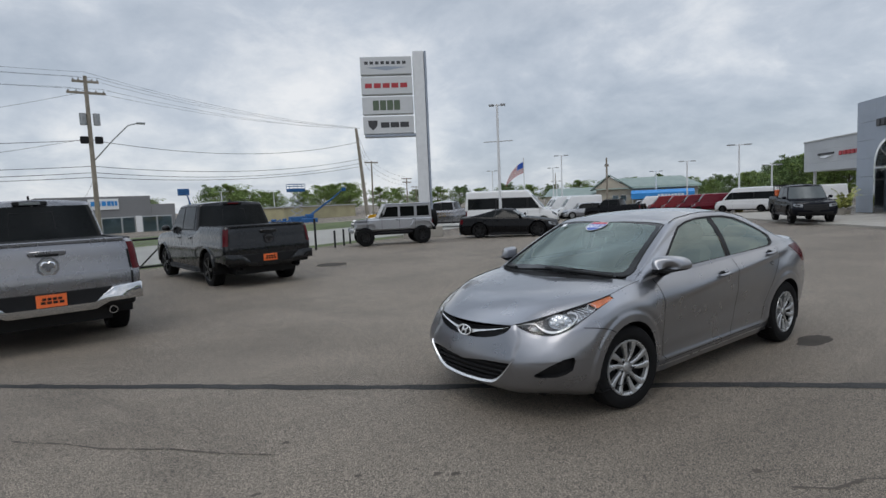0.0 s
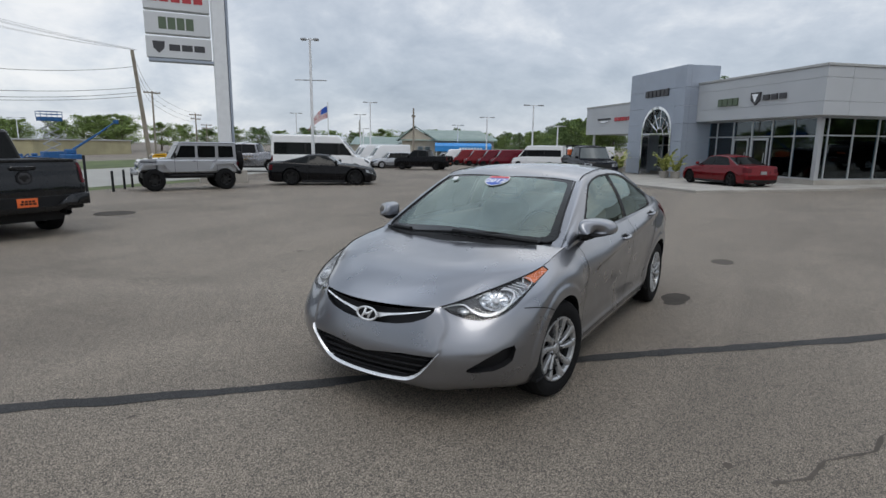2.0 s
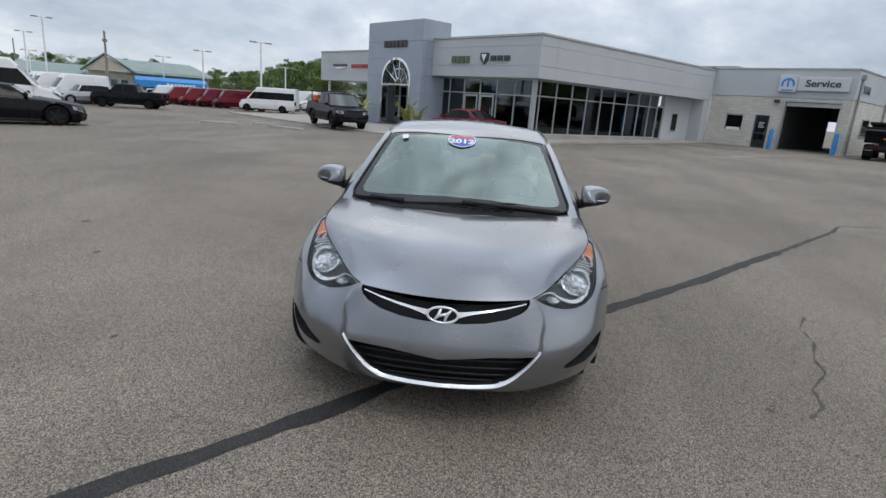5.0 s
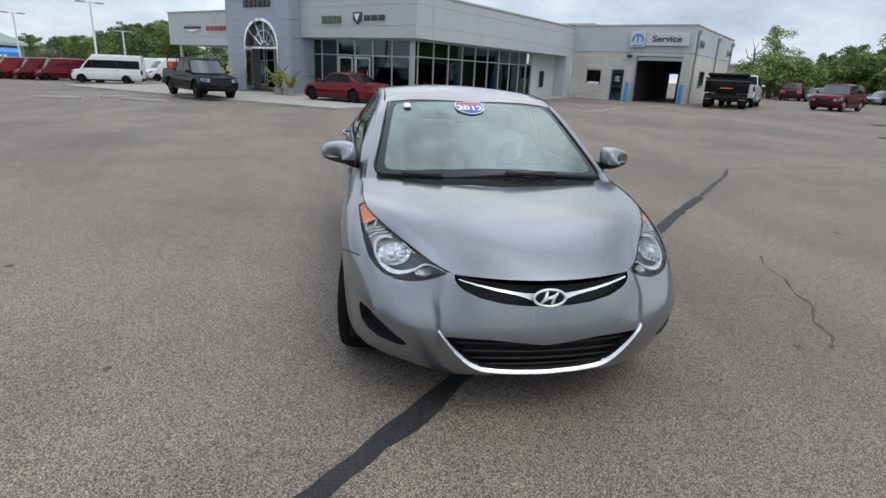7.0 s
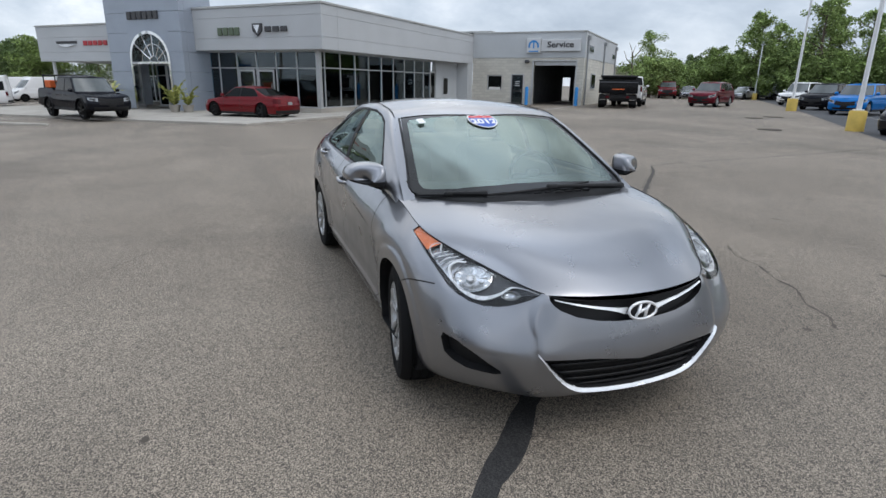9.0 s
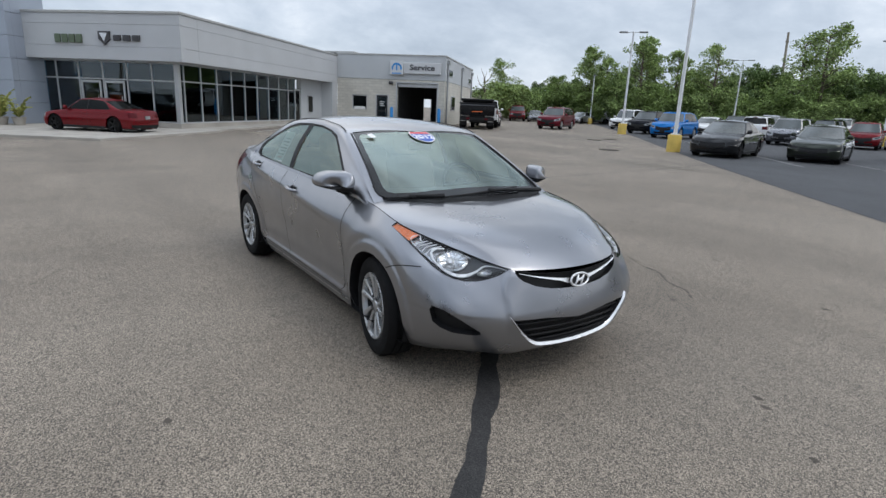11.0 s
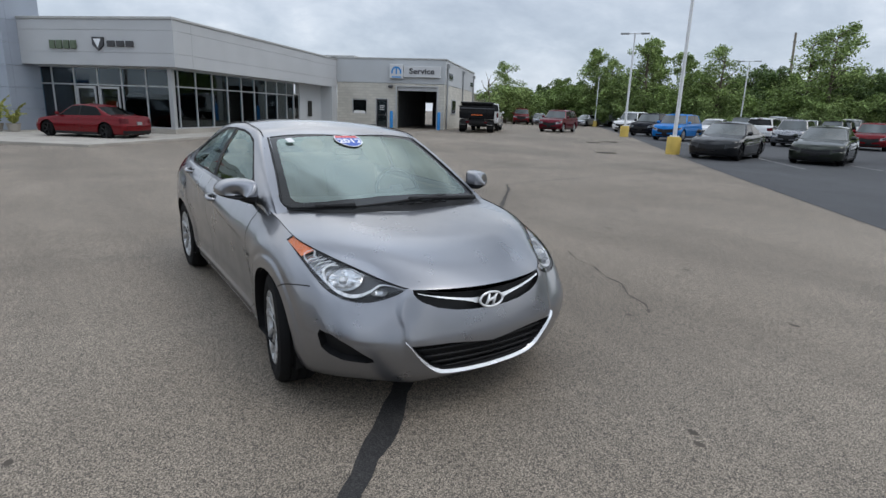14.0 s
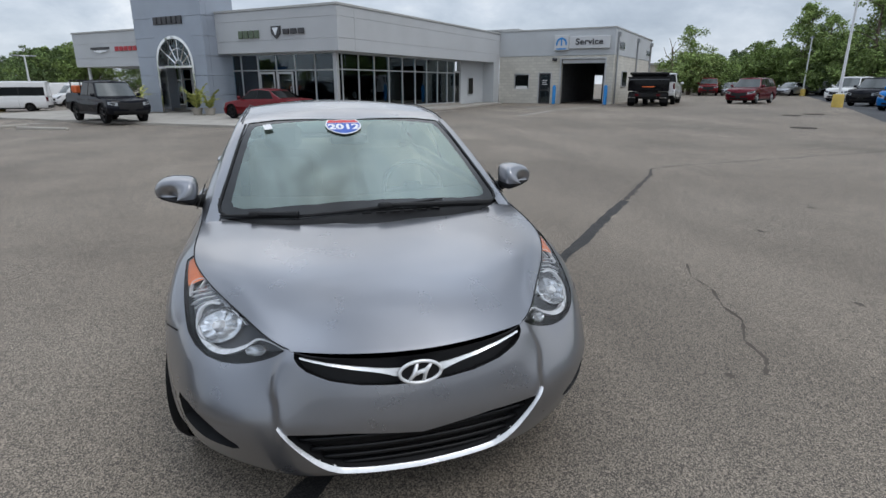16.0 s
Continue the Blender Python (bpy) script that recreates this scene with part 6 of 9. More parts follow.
def vehicle(name, m, label, category, L, W, H, body, belt, cabin, wheels, group="", clear=0.22, bow=0.14, rear_bow=0.05, corner=0.28, tail_corner=0.2, windows=(), rim=None, roof_drop=(0.05, 0.0, 0.06), lamp=(3.3, 8.6, 0.60, 0.80, 0.72, 0.92), tail=(0.0, 5.6, 0.62, 0.90, 0.66, 0.92), grille=(3.0, 0.46, 0.80), intake=(3.6, 0.08, 0.30), chrome=None, trim=None, crown=0.05, glass_back=True, roof=None, spokes=5, rear=True, grille_mat=None, skirt=None, tail_clear=0.0, win=(0.13, 0.89), head=0.93, lamp_mat=None):
    """A road vehicle.
    belt: (share of length, height) pairs along the top edge of the lower body; cabin: base half width, roof half width,
    and shares of length for the windscreen's foot and head and the rear window's head and foot; wheels: radius, width,
    rim radius, front and rear axle shares; lamp: columns from the nose and levels; tail: columns from the tail corner."""
    car = thing(name, m, label, category, group)
    yy = lambda f: -L / 2 + f * L  # noqa: E731
    bs, bz = [yy(f) for f, _ in belt], [z for _, z in belt]
    top = lambda y: float(np.interp(y, bs, bz))  # noqa: E731
    w = W / 2
    r, wide, rim_r, fa, ra = wheels
    axles = (yy(fa), yy(ra))
    big = r * 1.12 + 0.02
    ys = []
    for ya in axles:
        ys += [ya - big - 0.012] + [ya - big * math.cos(math.pi * k / 12) for k in range(13)] + [ya + big + 0.012]
    a0, a1 = ys[14], ys[15]
    ys[15:15] = [a0 + (a1 - a0) * k / 8 for k in range(1, 8)]
    ys += [ys[-1] + (yy(1) - tail_corner - rear_bow - ys[-1]) * k / 4 for k in range(1, 4)]

    def lowest(x, y):
        z = max(clear, tail_clear) if y > axles[1] + big + 0.005 else clear
        if x > w - 0.34:
            for ya in axles:
                if abs(y - ya) < big + 1e-4:
                    z = max(z, r + math.sqrt(max(big * big - (y - ya) ** 2, 0)))
        return z

    rows = []
    for f, inset in SECTION:
        line = half_outline(w - inset, yy(0) + inset * 1.3, yy(1) - inset * 1.1, corner, tail_corner, bow, rear_bow, ys)
        rows.append([(x, y, max(clear + (top(y) - clear) * f, lowest(x, y) + 0.004 * f)) for x, y in line])
    skin = Skin([f for f, _ in SECTION], rows)
    lid = [[(x * a, y, z + crown * (1 - a * a)) for x, y, z in rows[-1]] for a in (0.97, 0.85, 0.6, 0.3, 0.0)]
    part("body", Geo().grid(rows + lid).mirror(), body, car, smooth=38)
    part("underbody", Geo().box((-w + 0.34, yy(0.05), clear - 0.05), (w - 0.34, yy(0.95), clear + 0.3)), M_black, car)
    add_wheels(car, W - wide - 0.05, axles, r, wide, rim_r, rim or M_rim, spokes)
    n = skin.n
    for side in (-1, 1):
        for ya in axles:
            liner = Geo().spin([(w - 0.33, 0.02), (w - 0.33, big + 0.004), (w - 0.012, big + 0.004)], 28)
            liner.v = [(x * side, y + ya, max(z + r, clear - 0.04)) for x, y, z in liner.v]
            part("wheel_arch", liner, M_black, car, smooth=40)
            if trim:
                arc = [(side * (w - 0.002), ya - (big + 0.02) * math.cos(a), r + (big + 0.02) * math.sin(a)) for a in (math.pi * k / 16 for k in range(17))]
                part("arch_flare", Geo().tube(arc, 0.032, 6), trim, car, smooth=True)
        sill = Geo().box((side * (w - 0.06), axles[0] + big + 0.03, clear - 0.04), (side * (w - 0.004), axles[1] - big - 0.03, clear + 0.07), 0.015)
        part("sill", sill, skirt or M_black, car)
    # cabin
    x0, x1, f0, f1, f2, f3 = cabin
    mid = yy((f1 + f2) / 2)

    def roof_z(y):
        return H - float(np.interp(y, [yy(f1), mid, yy(f2)], roof_drop))

    crows, levels = [], (0.0, 0.15, 0.3, 0.45, 0.6, 0.75, 0.88, 0.96, 1.0)
    for t in levels:
        ww = x0 + (x1 - x0) * t - 0.035 * t * t - (0.03 if t > 0.97 else 0)
        ya, yb = yy(f0 + (f1 - f0) * t), yy(f3 + (f2 - f3) * t)
        line = half_outline(ww, ya, yb, 0.12, 0.12, 0.12 * (1 - 0.4 * t), 0.05, [ya + (yb - ya) * k / 13 for k in range(2, 12)])
        crows.append([(x, y, top(y) - 0.03 + (roof_z(y) - top(y) + 0.03) * t) for x, y in line])
    cab = Skin(list(levels), crows)
    lid = [[(x * a, y, z + 0.045 * (1 - a * a)) for x, y, z in crows[-1]] for a in (0.96, 0.85, 0.55, 0.25, 0.0)]
    part("cabin", Geo().grid(crows + lid).mirror(), roof or body, car, smooth=40)
    part("windscreen", whole(cab.span(0, 6.2, 0.10, head, 0.10, head, n=12)), M_frontglass, car, smooth=True, fix=False)
    c = cab.n
    if glass_back:
        part("rear_window", whole(cab.span(c - 7.4, c - 1.0, 0.16, 0.92, 0.14, 0.92, n=12)), M_carglass, car, smooth=True, fix=False)
    for side in (-1, 1):
        if windows:
            first, last = windows[0], windows[-1]
            part("window_surround", cab.flank(yy(first[0]) - 0.05, yy(first[1]) - 0.03, yy(last[2]) + 0.03, yy(last[3]) + 0.05, win[0] - 0.04, win[1] + 0.03, side, 0.003, 16), M_black, car, smooth=True, fix=False)
        for fa0, fa1, fb1, fb0 in windows:
            part("side_window", cab.flank(yy(fa0), yy(fa1), yy(fb1), yy(fb0), win[0], win[1], side, 0.007), M_carglass, car, smooth=True, fix=False)
        u0, u1, lo0, hi0, lo1, hi1 = lamp
        hl = part("headlight", skin.span(u0, u1, lo0, hi0, lo1, hi1, side, 0.006), lamp_mat or M_lamp, car, smooth=True, fix=False)
        part("lamp_housing", skin.span(u0 + 0.6, u1 - 1.4, lo0 + 0.05, hi0 - 0.04, lo1 + 0.05, hi1 - 0.05, side, 0.009), M_rimdark, hl, smooth=True, fix=False)
        t0, t1, lo0, hi0, lo1, hi1 = tail
        part("tail_light", skin.span(n - 10 + t0, n - 10 + t1, lo0, hi0, lo1, hi1, side, 0.008), M_tail, car, smooth=True, fix=False)
        ym = yy(f0 + (f1 - f0) * 0.18) + 0.12
        xm = abs(cab.at(cab.column(ym + 0.1, 0.2), 0.2)[0])
        house = Geo().box((xm + 0.06, ym, top(ym) + 0.03), (xm + 0.26, ym + 0.13, top(ym) + 0.19), 0.045)
        house.box((xm - 0.03, ym + 0.03, top(ym) + 0.02), (xm + 0.12, ym + 0.10, top(ym) + 0.06), 0.015)
        house.v = [(x * side, y, z) for x, y, z in house.v]
        part("mirror", house, body, car, smooth=50)
        if windows:
            doors = sorted({round(windows[0][0] - 0.005, 3), round((windows[0][3] + windows[min(1, len(windows) - 1)][0]) / 2, 3), round(windows[min(1, len(windows) - 1)][3] + 0.0, 3)})
            for k, f in enumerate(doors):
                if yy(f) < axles[1] - big * 0.6 or len(windows) == 1:
                    part("door_seam", skin.flank(yy(f), yy(f), yy(f) + 0.012, yy(f) + 0.012, 0.1, 0.985, side, 0.002, 1, 8), M_black, car)
                if k and k < 3:
                    p = skin.at(skin.column(yy(f) - 0.2, 0.83), 0.83)
                    part("door_handle", Geo().box(((p[0] - 0.01) * side, yy(f) - 0.27, p[2] - 0.018), ((p[0] + 0.028) * side, yy(f) - 0.08, p[2] + 0.018), 0.012), chrome or body, car)
    gx, glo, ghi = grille
    gr = part("grille", whole(skin.span(0, gx, glo, ghi, glo + 0.02, ghi, 1, 0.008)), grille_mat or M_black, car, smooth=True, fix=False)
    for k in range(3):
        f = glo + (ghi - glo) * (k + 0.7) / 3.4
        part("grille_bar", whole(skin.span(0, gx - 0.1, f, f + 0.02, f, f + 0.02, 1, 0.014)), chrome or M_rimdark, gr)
    part("lower_intake", whole(skin.span(0, intake[0], intake[1], intake[2], intake[1] + 0.03, intake[2] - 0.04, 1, 0.006)), M_black, car, smooth=True, fix=False)
    part("front_plate", Geo().box((-0.16, yy(0) - 0.012, clear + 0.16), (0.16, yy(0) + 0.1, clear + 0.26), 0.004), M_black, car)
    if rear:
        part("rear_valance", whole(skin.span(n - 8, n - 1.0, 0.02, 0.24, 0.02, 0.24, 1, 0.008)), M_black, car, smooth=True, fix=False)
        zr = top(yy(0.985))
        part("boot_seam", whole(skin.span(n - 5.6, n - 1.0, 0.52, 0.53, 0.52, 0.53, 1, 0.002)), M_black, car)
        part("rear_plate", Geo().box((-0.16, yy(1) - 0.1, zr * 0.66), (0.16, yy(1) + 0.012, zr * 0.66 + 0.14), 0.004), M_steelgrey, car)
        part("third_brake_light", Geo().box((-0.16, yy(f2) - 0.02, roof_z(yy(f2)) - 0.03), (0.16, yy(f2) + 0.05, roof_z(yy(f2)) + 0.005), 0.01), M_tail, car)
        for side in (-1, 1):
            part("exhaust_tip", Geo().spin([(yy(1) - 0.15, 0.032), (yy(1) + 0.01, 0.036), (yy(1) + 0.01, 0.028), (yy(1) - 0.1, 0.028)], 12, "y").moved(pose(side * (w - 0.42), 0, clear + 0.01)), M_chrome, car, smooth=40)
    return car, skin, cab


def heading(x, y, hx, hy, lift=0.0):
    return pose(x, y, gz(x, y) + lift, 0, 0, math.degrees(math.atan2(hx, -hy)))


SEDAN_WIN = ((0.315, 0.40, 0.515, 0.515), (0.53, 0.53, 0.68, 0.75))
SUV_WIN = ((0.32, 0.37, 0.475, 0.475), (0.49, 0.49, 0.65, 0.65), (0.67, 0.67, 0.83, 0.88))


def sedan(m, label, mat, group="parked cars in the lot", L=4.95, W=1.88, H=1.48, rim=None, name="sedan", **k):
    return vehicle(name, m, label, "car", L, W, H, mat, ((0, 0.66), (0.02, 0.72), (0.12, 0.84), (0.27, 0.95), (0.6, 0.99), (0.85, 1.03), (0.97, 1.0), (1, 0.92)), (W / 2 - 0.07, W / 2 - 0.25, 0.25, 0.40, 0.68, 0.88), (0.345, 0.235, 0.25, 0.175, 0.79), group, clear=0.2, windows=SEDAN_WIN, rim=rim or M_rimdark, **k)


def suv(m, label, mat, group="parked cars in the lot", L=4.75, W=1.9, H=1.72, rim=None, name="suv", **k):
    return vehicle(name, m, label, "car", L, W, H, mat, ((0, 0.8), (0.02, 0.9), (0.1, 1.0), (0.25, 1.06), (0.6, 1.1), (0.95, 1.14), (1, 1.05)), (W / 2 - 0.06, W / 2 - 0.22, 0.255, 0.365, 0.90, 0.965), (0.37, 0.24, 0.25, 0.185, 0.79), group, clear=0.26, windows=SUV_WIN, rim=rim, **k)


def van(m, label, mat, group="vans in the lot", L=5.4, W=2.05, H=2.52, windows=(), name="van", **k):
    return vehicle(name, m, label, "van", L, W, H, mat, ((0, 0.85), (0.02, 0.95), (0.08, 1.10), (0.2, 1.25), (0.6, 1.28), (1, 1.28)), (W / 2 - 0.06, W / 2 - 0.17, 0.13, 0.315, 0.985, 0.998), (0.35, 0.24, 0.22, 0.165, 0.76), group, clear=0.26, windows=windows, rim=k.pop("rim", M_rimdark), crown=0.02, roof_drop=(0.03, 0.0, 0.0), corner=0.35, lamp=(4.2, 8.4, 0.62, 0.82, 0.78, 0.98), tail=(1.0, 4.5, 0.55, 0.98, 0.55, 0.98), skirt=M_black, win=(0.08, 0.60) if H > 2.2 else (0.1, 0.85), head=0.74 if H > 2.2 else 0.9, glass_back=False, **k)


def pickup(m, label, mat, group="", L=5.9, W=2.06, H=1.97, r=0.42, rim=None, name="pickup_truck", clear=0.36, bright=None, flare=None, **k):
    truck, skin, cab = vehicle(name, m, label, "pickup truck", L, W, H, mat, ((0, 0.98), (0.02, 1.10), (0.12, 1.19), (0.24, 1.25), (0.66, 1.29), (0.675, 1.40), (1, 1.40)), (W / 2 - 0.07, W / 2 - 0.20, 0.235, 0.345, 0.635, 0.67), (r, 0.28, r * 0.66, 0.175, 0.795), group, clear=clear, windows=((0.305, 0.36, 0.455, 0.455), (0.47, 0.47, 0.605, 0.62)), rim=rim or M_rimdark, bow=0.10, tail_corner=0.10, corner=0.25, crown=-0.03, rear_bow=0.01, lamp=(3.1, 7.6, 0.66, 0.88, 0.72, 0.90), tail=(1.2, 4.9, 0.60, 0.95, 0.60, 0.95), grille=(2.9, 0.44, 0.93), intake=(4.5, 0.02, 0.30), chrome=bright, roof_drop=(0.05, 0.0, 0.02), trim=flare, rear=False, tail_clear=0.62, **k)
    yy = lambda f: -L / 2 + f * L  # noqa: E731
    w, e, n = W / 2, L / 2, skin.n
    for side in (-1, 1):
        part("bed_rail", Geo().box((side * (w - 0.08), yy(0.69), 1.385), (side * (w - 0.19), yy(0.98), 1.415), 0.012), M_black, truck)
        part("tailgate_seam", skin.span(n - 5.05, n - 4.9, 0.42, 0.97, 0.42, 0.97, side, 0.003, 1), M_black, truck)
        part("running_board", Geo().box((side * (w - 0.16), yy(0.28), clear - 0.05), (side * (w + 0.02), yy(0.66), clear + 0.0), 0.02), M_black, truck)
        part("exhaust_tip", Geo().spin([(e - 0.25, 0.05), (e - 0.03, 0.052), (e - 0.03, 0.042), (e - 0.2, 0.042)], 16, "y").moved(pose(side * (w - 0.36), 0, clear + 0.10)), bright or M_black, truck, smooth=40)
    part("tonneau_cover", Geo().box((-w + 0.19, yy(0.69), 1.378), (w - 0.19, yy(0.975), 1.395), 0.01), M_black, truck)
    gate = part("tailgate_lip", Geo().box((-w + 0.17, e - 0.09, 1.365), (w - 0.17, e - 0.055, 1.42), 0.012), mat, truck)
    part("crease", whole(skin.span(n - 4.7, n - 1.0, 0.60, 0.615, 0.60, 0.615, 1, 0.010)), mat, gate)
    grip = part("tailgate_handle", Geo().box((-0.20, e - 0.06, 1.24), (0.20, e + 0.008, 1.315), 0.02), mat, truck, smooth=40)
    part("grip_recess", Geo().box((-0.12, e - 0.03, 1.235), (0.12, e + 0.012, 1.268), 0.008), M_black, grip)
    badge = [(0.135 * math.cos(a) * (1.0 if abs(math.cos(a)) < 0.8 else 0.92), e - 0.03, 1.105 + 0.125 * math.sin(a)) for a in (2 * math.pi * (k + 0.5) / 8 for k in range(8))]
    ring = part("emblem", Geo().prism(badge, (0, 0.035, 0)), bright or M_black, truck)
    part("emblem_face", Geo().prism([(x * 0.8, e + 0.004, 1.105 + (z - 1.105) * 0.8) for x, y, z in badge], (0, 0.006, 0)), M_steelgrey if bright else M_char, ring)
    crest = [(-0.088, 1.125), (-0.075, 1.165), (-0.03, 1.180), (0.0, 1.165), (0.03, 1.180), (0.075, 1.165), (0.088, 1.125), (0.075, 1.080), (0.045, 1.095), (0.028, 1.045), (0.0, 1.030), (-0.028, 1.045), (-0.045, 1.095), (-0.075, 1.080)]
    shield_geo = Geo().prism([(x * 0.72, e + 0.020, 1.105 + (z - 1.105) * 0.72) for x, z in crest], (0, -0.006, 0))
    shield_geo.grid([[(x, e + 0.006, z) for x, z in crest], [(x * 0.72, e + 0.020, 1.105 + (z - 1.105) * 0.72) for x, z in crest]], close=True)
    part("emblem_crest", shield_geo, bright or M_rimdark, ring)
    part("bumper_core", Geo().box((-w + 0.09, e - 0.22, 0.52), (w - 0.09, e + 0.005, 0.80), 0.03), M_black, truck)
    face = [(-w + 0.01, 0.80), (-w + 0.01, 0.60), (-0.62, 0.585), (-0.46, 0.505), (0.46, 0.505), (0.62, 0.585), (w - 0.01, 0.60), (w - 0.01, 0.80), (w - 0.06, 0.81), (0.68, 0.785), (0.56, 0.70), (0.46, 0.59), (-0.46, 0.59), (-0.56, 0.70), (-0.68, 0.785), (-w + 0.06, 0.81)]
    bump_ = Geo()
    rows = []
    for dy, grow in ((-0.20, 0.0), (0.055, 0.0), (0.075, 0.012), (0.08, 0.03)):
        rows.append([(x - math.copysign(grow, x) * (abs(x) > 0.9), e + dy, z + (0.35 * grow if z < 0.61 else -0.35 * grow)) for x, z in face])
    bump_.grid(rows, close=True)
    half = len(face) // 2
    base = 3 * len(face)
    bump_.f += [(base + i, base + i + 1, base + len(face) - 2 - i, base + len(face) - 1 - i) for i in range(half - 1)]
    part("rear_bumper", bump_, bright or mat, truck, smooth=50)
    plate = part("rear_plate", Geo().box((-0.16, e - 0.01, 0.60), (0.16, e + 0.02, 0.755), 0.004), M_orange, truck)
    for z, wd in ((0.705, 0.11), (0.66, 0.13)):
        for k in range(4):
            x = -wd + 2 * wd * k / 4
            part("plate_letter", Geo().box((x, e + 0.02, z - 0.018), (x + wd / 2.6, e + 0.023, z + 0.014)), M_black, plate)
    yc = yy(0.635)
    part("third_brake_light", Geo().box((-0.22, yc - 0.02, H - 0.06), (0.22, yc + 0.06, H + 0.005), 0.015), M_black, truck)
    part("brake_lens", Geo().box((-0.13, yc + 0.055, H - 0.05), (0.13, yc + 0.064, H - 0.01), 0.004), M_tail if not bright else M_lamp, truck)
    part("roof_fin", Geo().prism([(-0.012, yc - 0.26, H + 0.02), (-0.012, yc - 0.08, H + 0.02), (-0.006, yc - 0.10, H + 0.09)], (0.024, 0, 0)), M_black, truck)
    part("sliding_pane_frame", Geo().tube([(-0.30, yc + 0.135, 1.46), (-0.27, yc + 0.04, 1.80), (0.27, yc + 0.04, 1.80), (0.30, yc + 0.135, 1.46)], 0.012, 4), M_black, truck)
    return truck


P_silver = paint("silver_paint", (0.24, 0.24, 0.255), 0.9, 0.26, 0.05, 0.02)
P_grey = paint("granite_paint", (0.016, 0.0165, 0.018), 0.5, 0.26, 0.06, 0.004, 0.8)
P_jeep = paint("billet_paint", (0.40, 0.41, 0.435), 0.7, 0.35, 0.05, 0.03)
P_black = paint("black_paint", (0.004, 0.004, 0.005), 0.0, 0.3, 0.0, 0.01, 0.38)
P_navy = paint("navy_paint", (0.005, 0.006, 0.010), 0.2, 0.3, 0.05, 0.01, 0.38)
P_red = paint("red_paint", (0.15, 0.006, 0.010), 0.5, 0.3, 0.05, 0.01, 0.55)
P_dred = paint("dark_red_paint", (0.115, 0.005, 0.014), 0.5, 0.3, 0.05, 0.01, 0.5)
P_white = paint("white_paint", (0.72, 0.72, 0.72), 0.0, 0.4, 0.0)
P_blue = paint("bright_blue_paint", (0.005, 0.15, 0.46), 0.3, 0.3, 0.05, 0.02, 0.6)
P_royal = paint("royal_blue_paint", (0.010, 0.035, 0.22), 0.3, 0.3, 0.05)
P_olive = paint("dark_green_paint", (0.022, 0.027, 0.019), 0.6, 0.30, 0.05, 0.01, 0.9)
P_charcoal = paint("charcoal_paint", (0.008, 0.0085, 0.010), 0.4, 0.30, 0.05, 0.01, 0.9)
P_yellow = paint("yellow_paint_car", (0.62, 0.36, 0.02), 0.0, 0.35)
VAN_WIN = ((0.20, 0.285, 0.31, 0.31), (0.335, 0.335, 0.64, 0.64), (0.66, 0.66, 0.95, 0.95))

LEFT = "vehicles along the street side"
pickup(heading(-8.14, -3.43, -0.999, -0.044), "silver crew-cab pickup truck with chrome rear bumper", P_silver, LEFT, bright=M_chrome)
pickup(heading(-12.11, 0.76, -0.998, -0.058), "dark grey crew-cab pickup truck with black wheels", P_grey, LEFT, flare=P_grey)
van(heading(-24.6, 23.6, 0.77, 0.64), "white high-roof passenger van with dark side windows", P_white, LEFT, L=6.4, windows=VAN_WIN)
vehicle("coupe", heading(-16.5, 15.5, 0.79, 0.61), "matt black sports coupe with black wheels", "car", 4.78, 1.9, 1.34, P_black, ((0, 0.62), (0.03, 0.72), (0.2, 0.86), (0.32, 0.92), (0.6, 0.95), (0.82, 1.0), (0.97, 0.98), (1, 0.88)), (0.88, 0.62, 0.30, 0.43, 0.66, 0.93), (0.36, 0.26, 0.26, 0.19, 0.775), LEFT, clear=0.17, windows=((0.375, 0.445, 0.60, 0.62), (0.635, 0.615, 0.66, 0.755)), rim=M_rimdark)
pickup(heading(-24.0, 34.3, -0.97, -0.25) @ Matrix.Scale(0.79, 4), "black crew-cab pickup truck parked by the van rows", P_black, LEFT, r=0.40)
van(heading(-17.35, 42.2, -0.99, -0.12) @ Matrix.Scale(0.78, 4), "white passenger van with a long dark side window", P_white, windows=VAN_WIN, L=6.0, H=2.45)
sedan(heading(-0.78, 23.95, -0.707, 0.707, 0.08) @ Matrix.Scale(0.85, 4), "metallic red sedan with black wheels before the showroom", P_red, "vehicles before the showroom", L=5.04, W=1.9, H=1.49)
rig = heading(-7.45, 25.6, 0.56, -0.83, 0.08) @ Matrix.Scale(0.83, 4)
pickup(rig, "lifted dark blue-black off-road pickup truck", P_navy, "vehicles before the showroom", r=0.46, H=2.02, clear=0.45, flare=M_black)
crate = thing("bed_rack", rig @ pose(0, 1.75, 1.40), "black cargo rack with an orange case on a truck bed", "rack")
for x in (-0.8, 0.8):
    part("rack_side", Geo().tube([(x, -0.75, 0.0), (x, -0.70, 0.62), (x, 0.70, 0.62), (x, 0.75, 0.0)], 0.03, 6), M_black, crate)
for y in (-0.6, 0.0, 0.6):
    part("rack_bar", Geo().box((-0.85, y - 0.12, 0.60), (0.85, y + 0.12, 0.68), 0.02), M_black, crate)
part("case", Geo().box((-0.72, 0.25, 0.02), (0.0, 0.95, 0.40), 0.04), M_orange, crate)
RIGHT = "cars in the dark lot"
suv(heading(31.9, 30.7, -0.88, -0.47), "maroon crossover with silver wheels on the drive", P_dred, RIGHT, L=5.1)
sedan(heading(21.85, 10.45, -0.965, -0.26), "near-black sedan parked nose out", P_charcoal, RIGHT, lamp_mat=M_rimdark)
sedan(heading(24.6, 7.85, -0.965, -0.26), "dark green sedan parked nose out", P_olive, RIGHT, lamp_mat=M_rimdark)
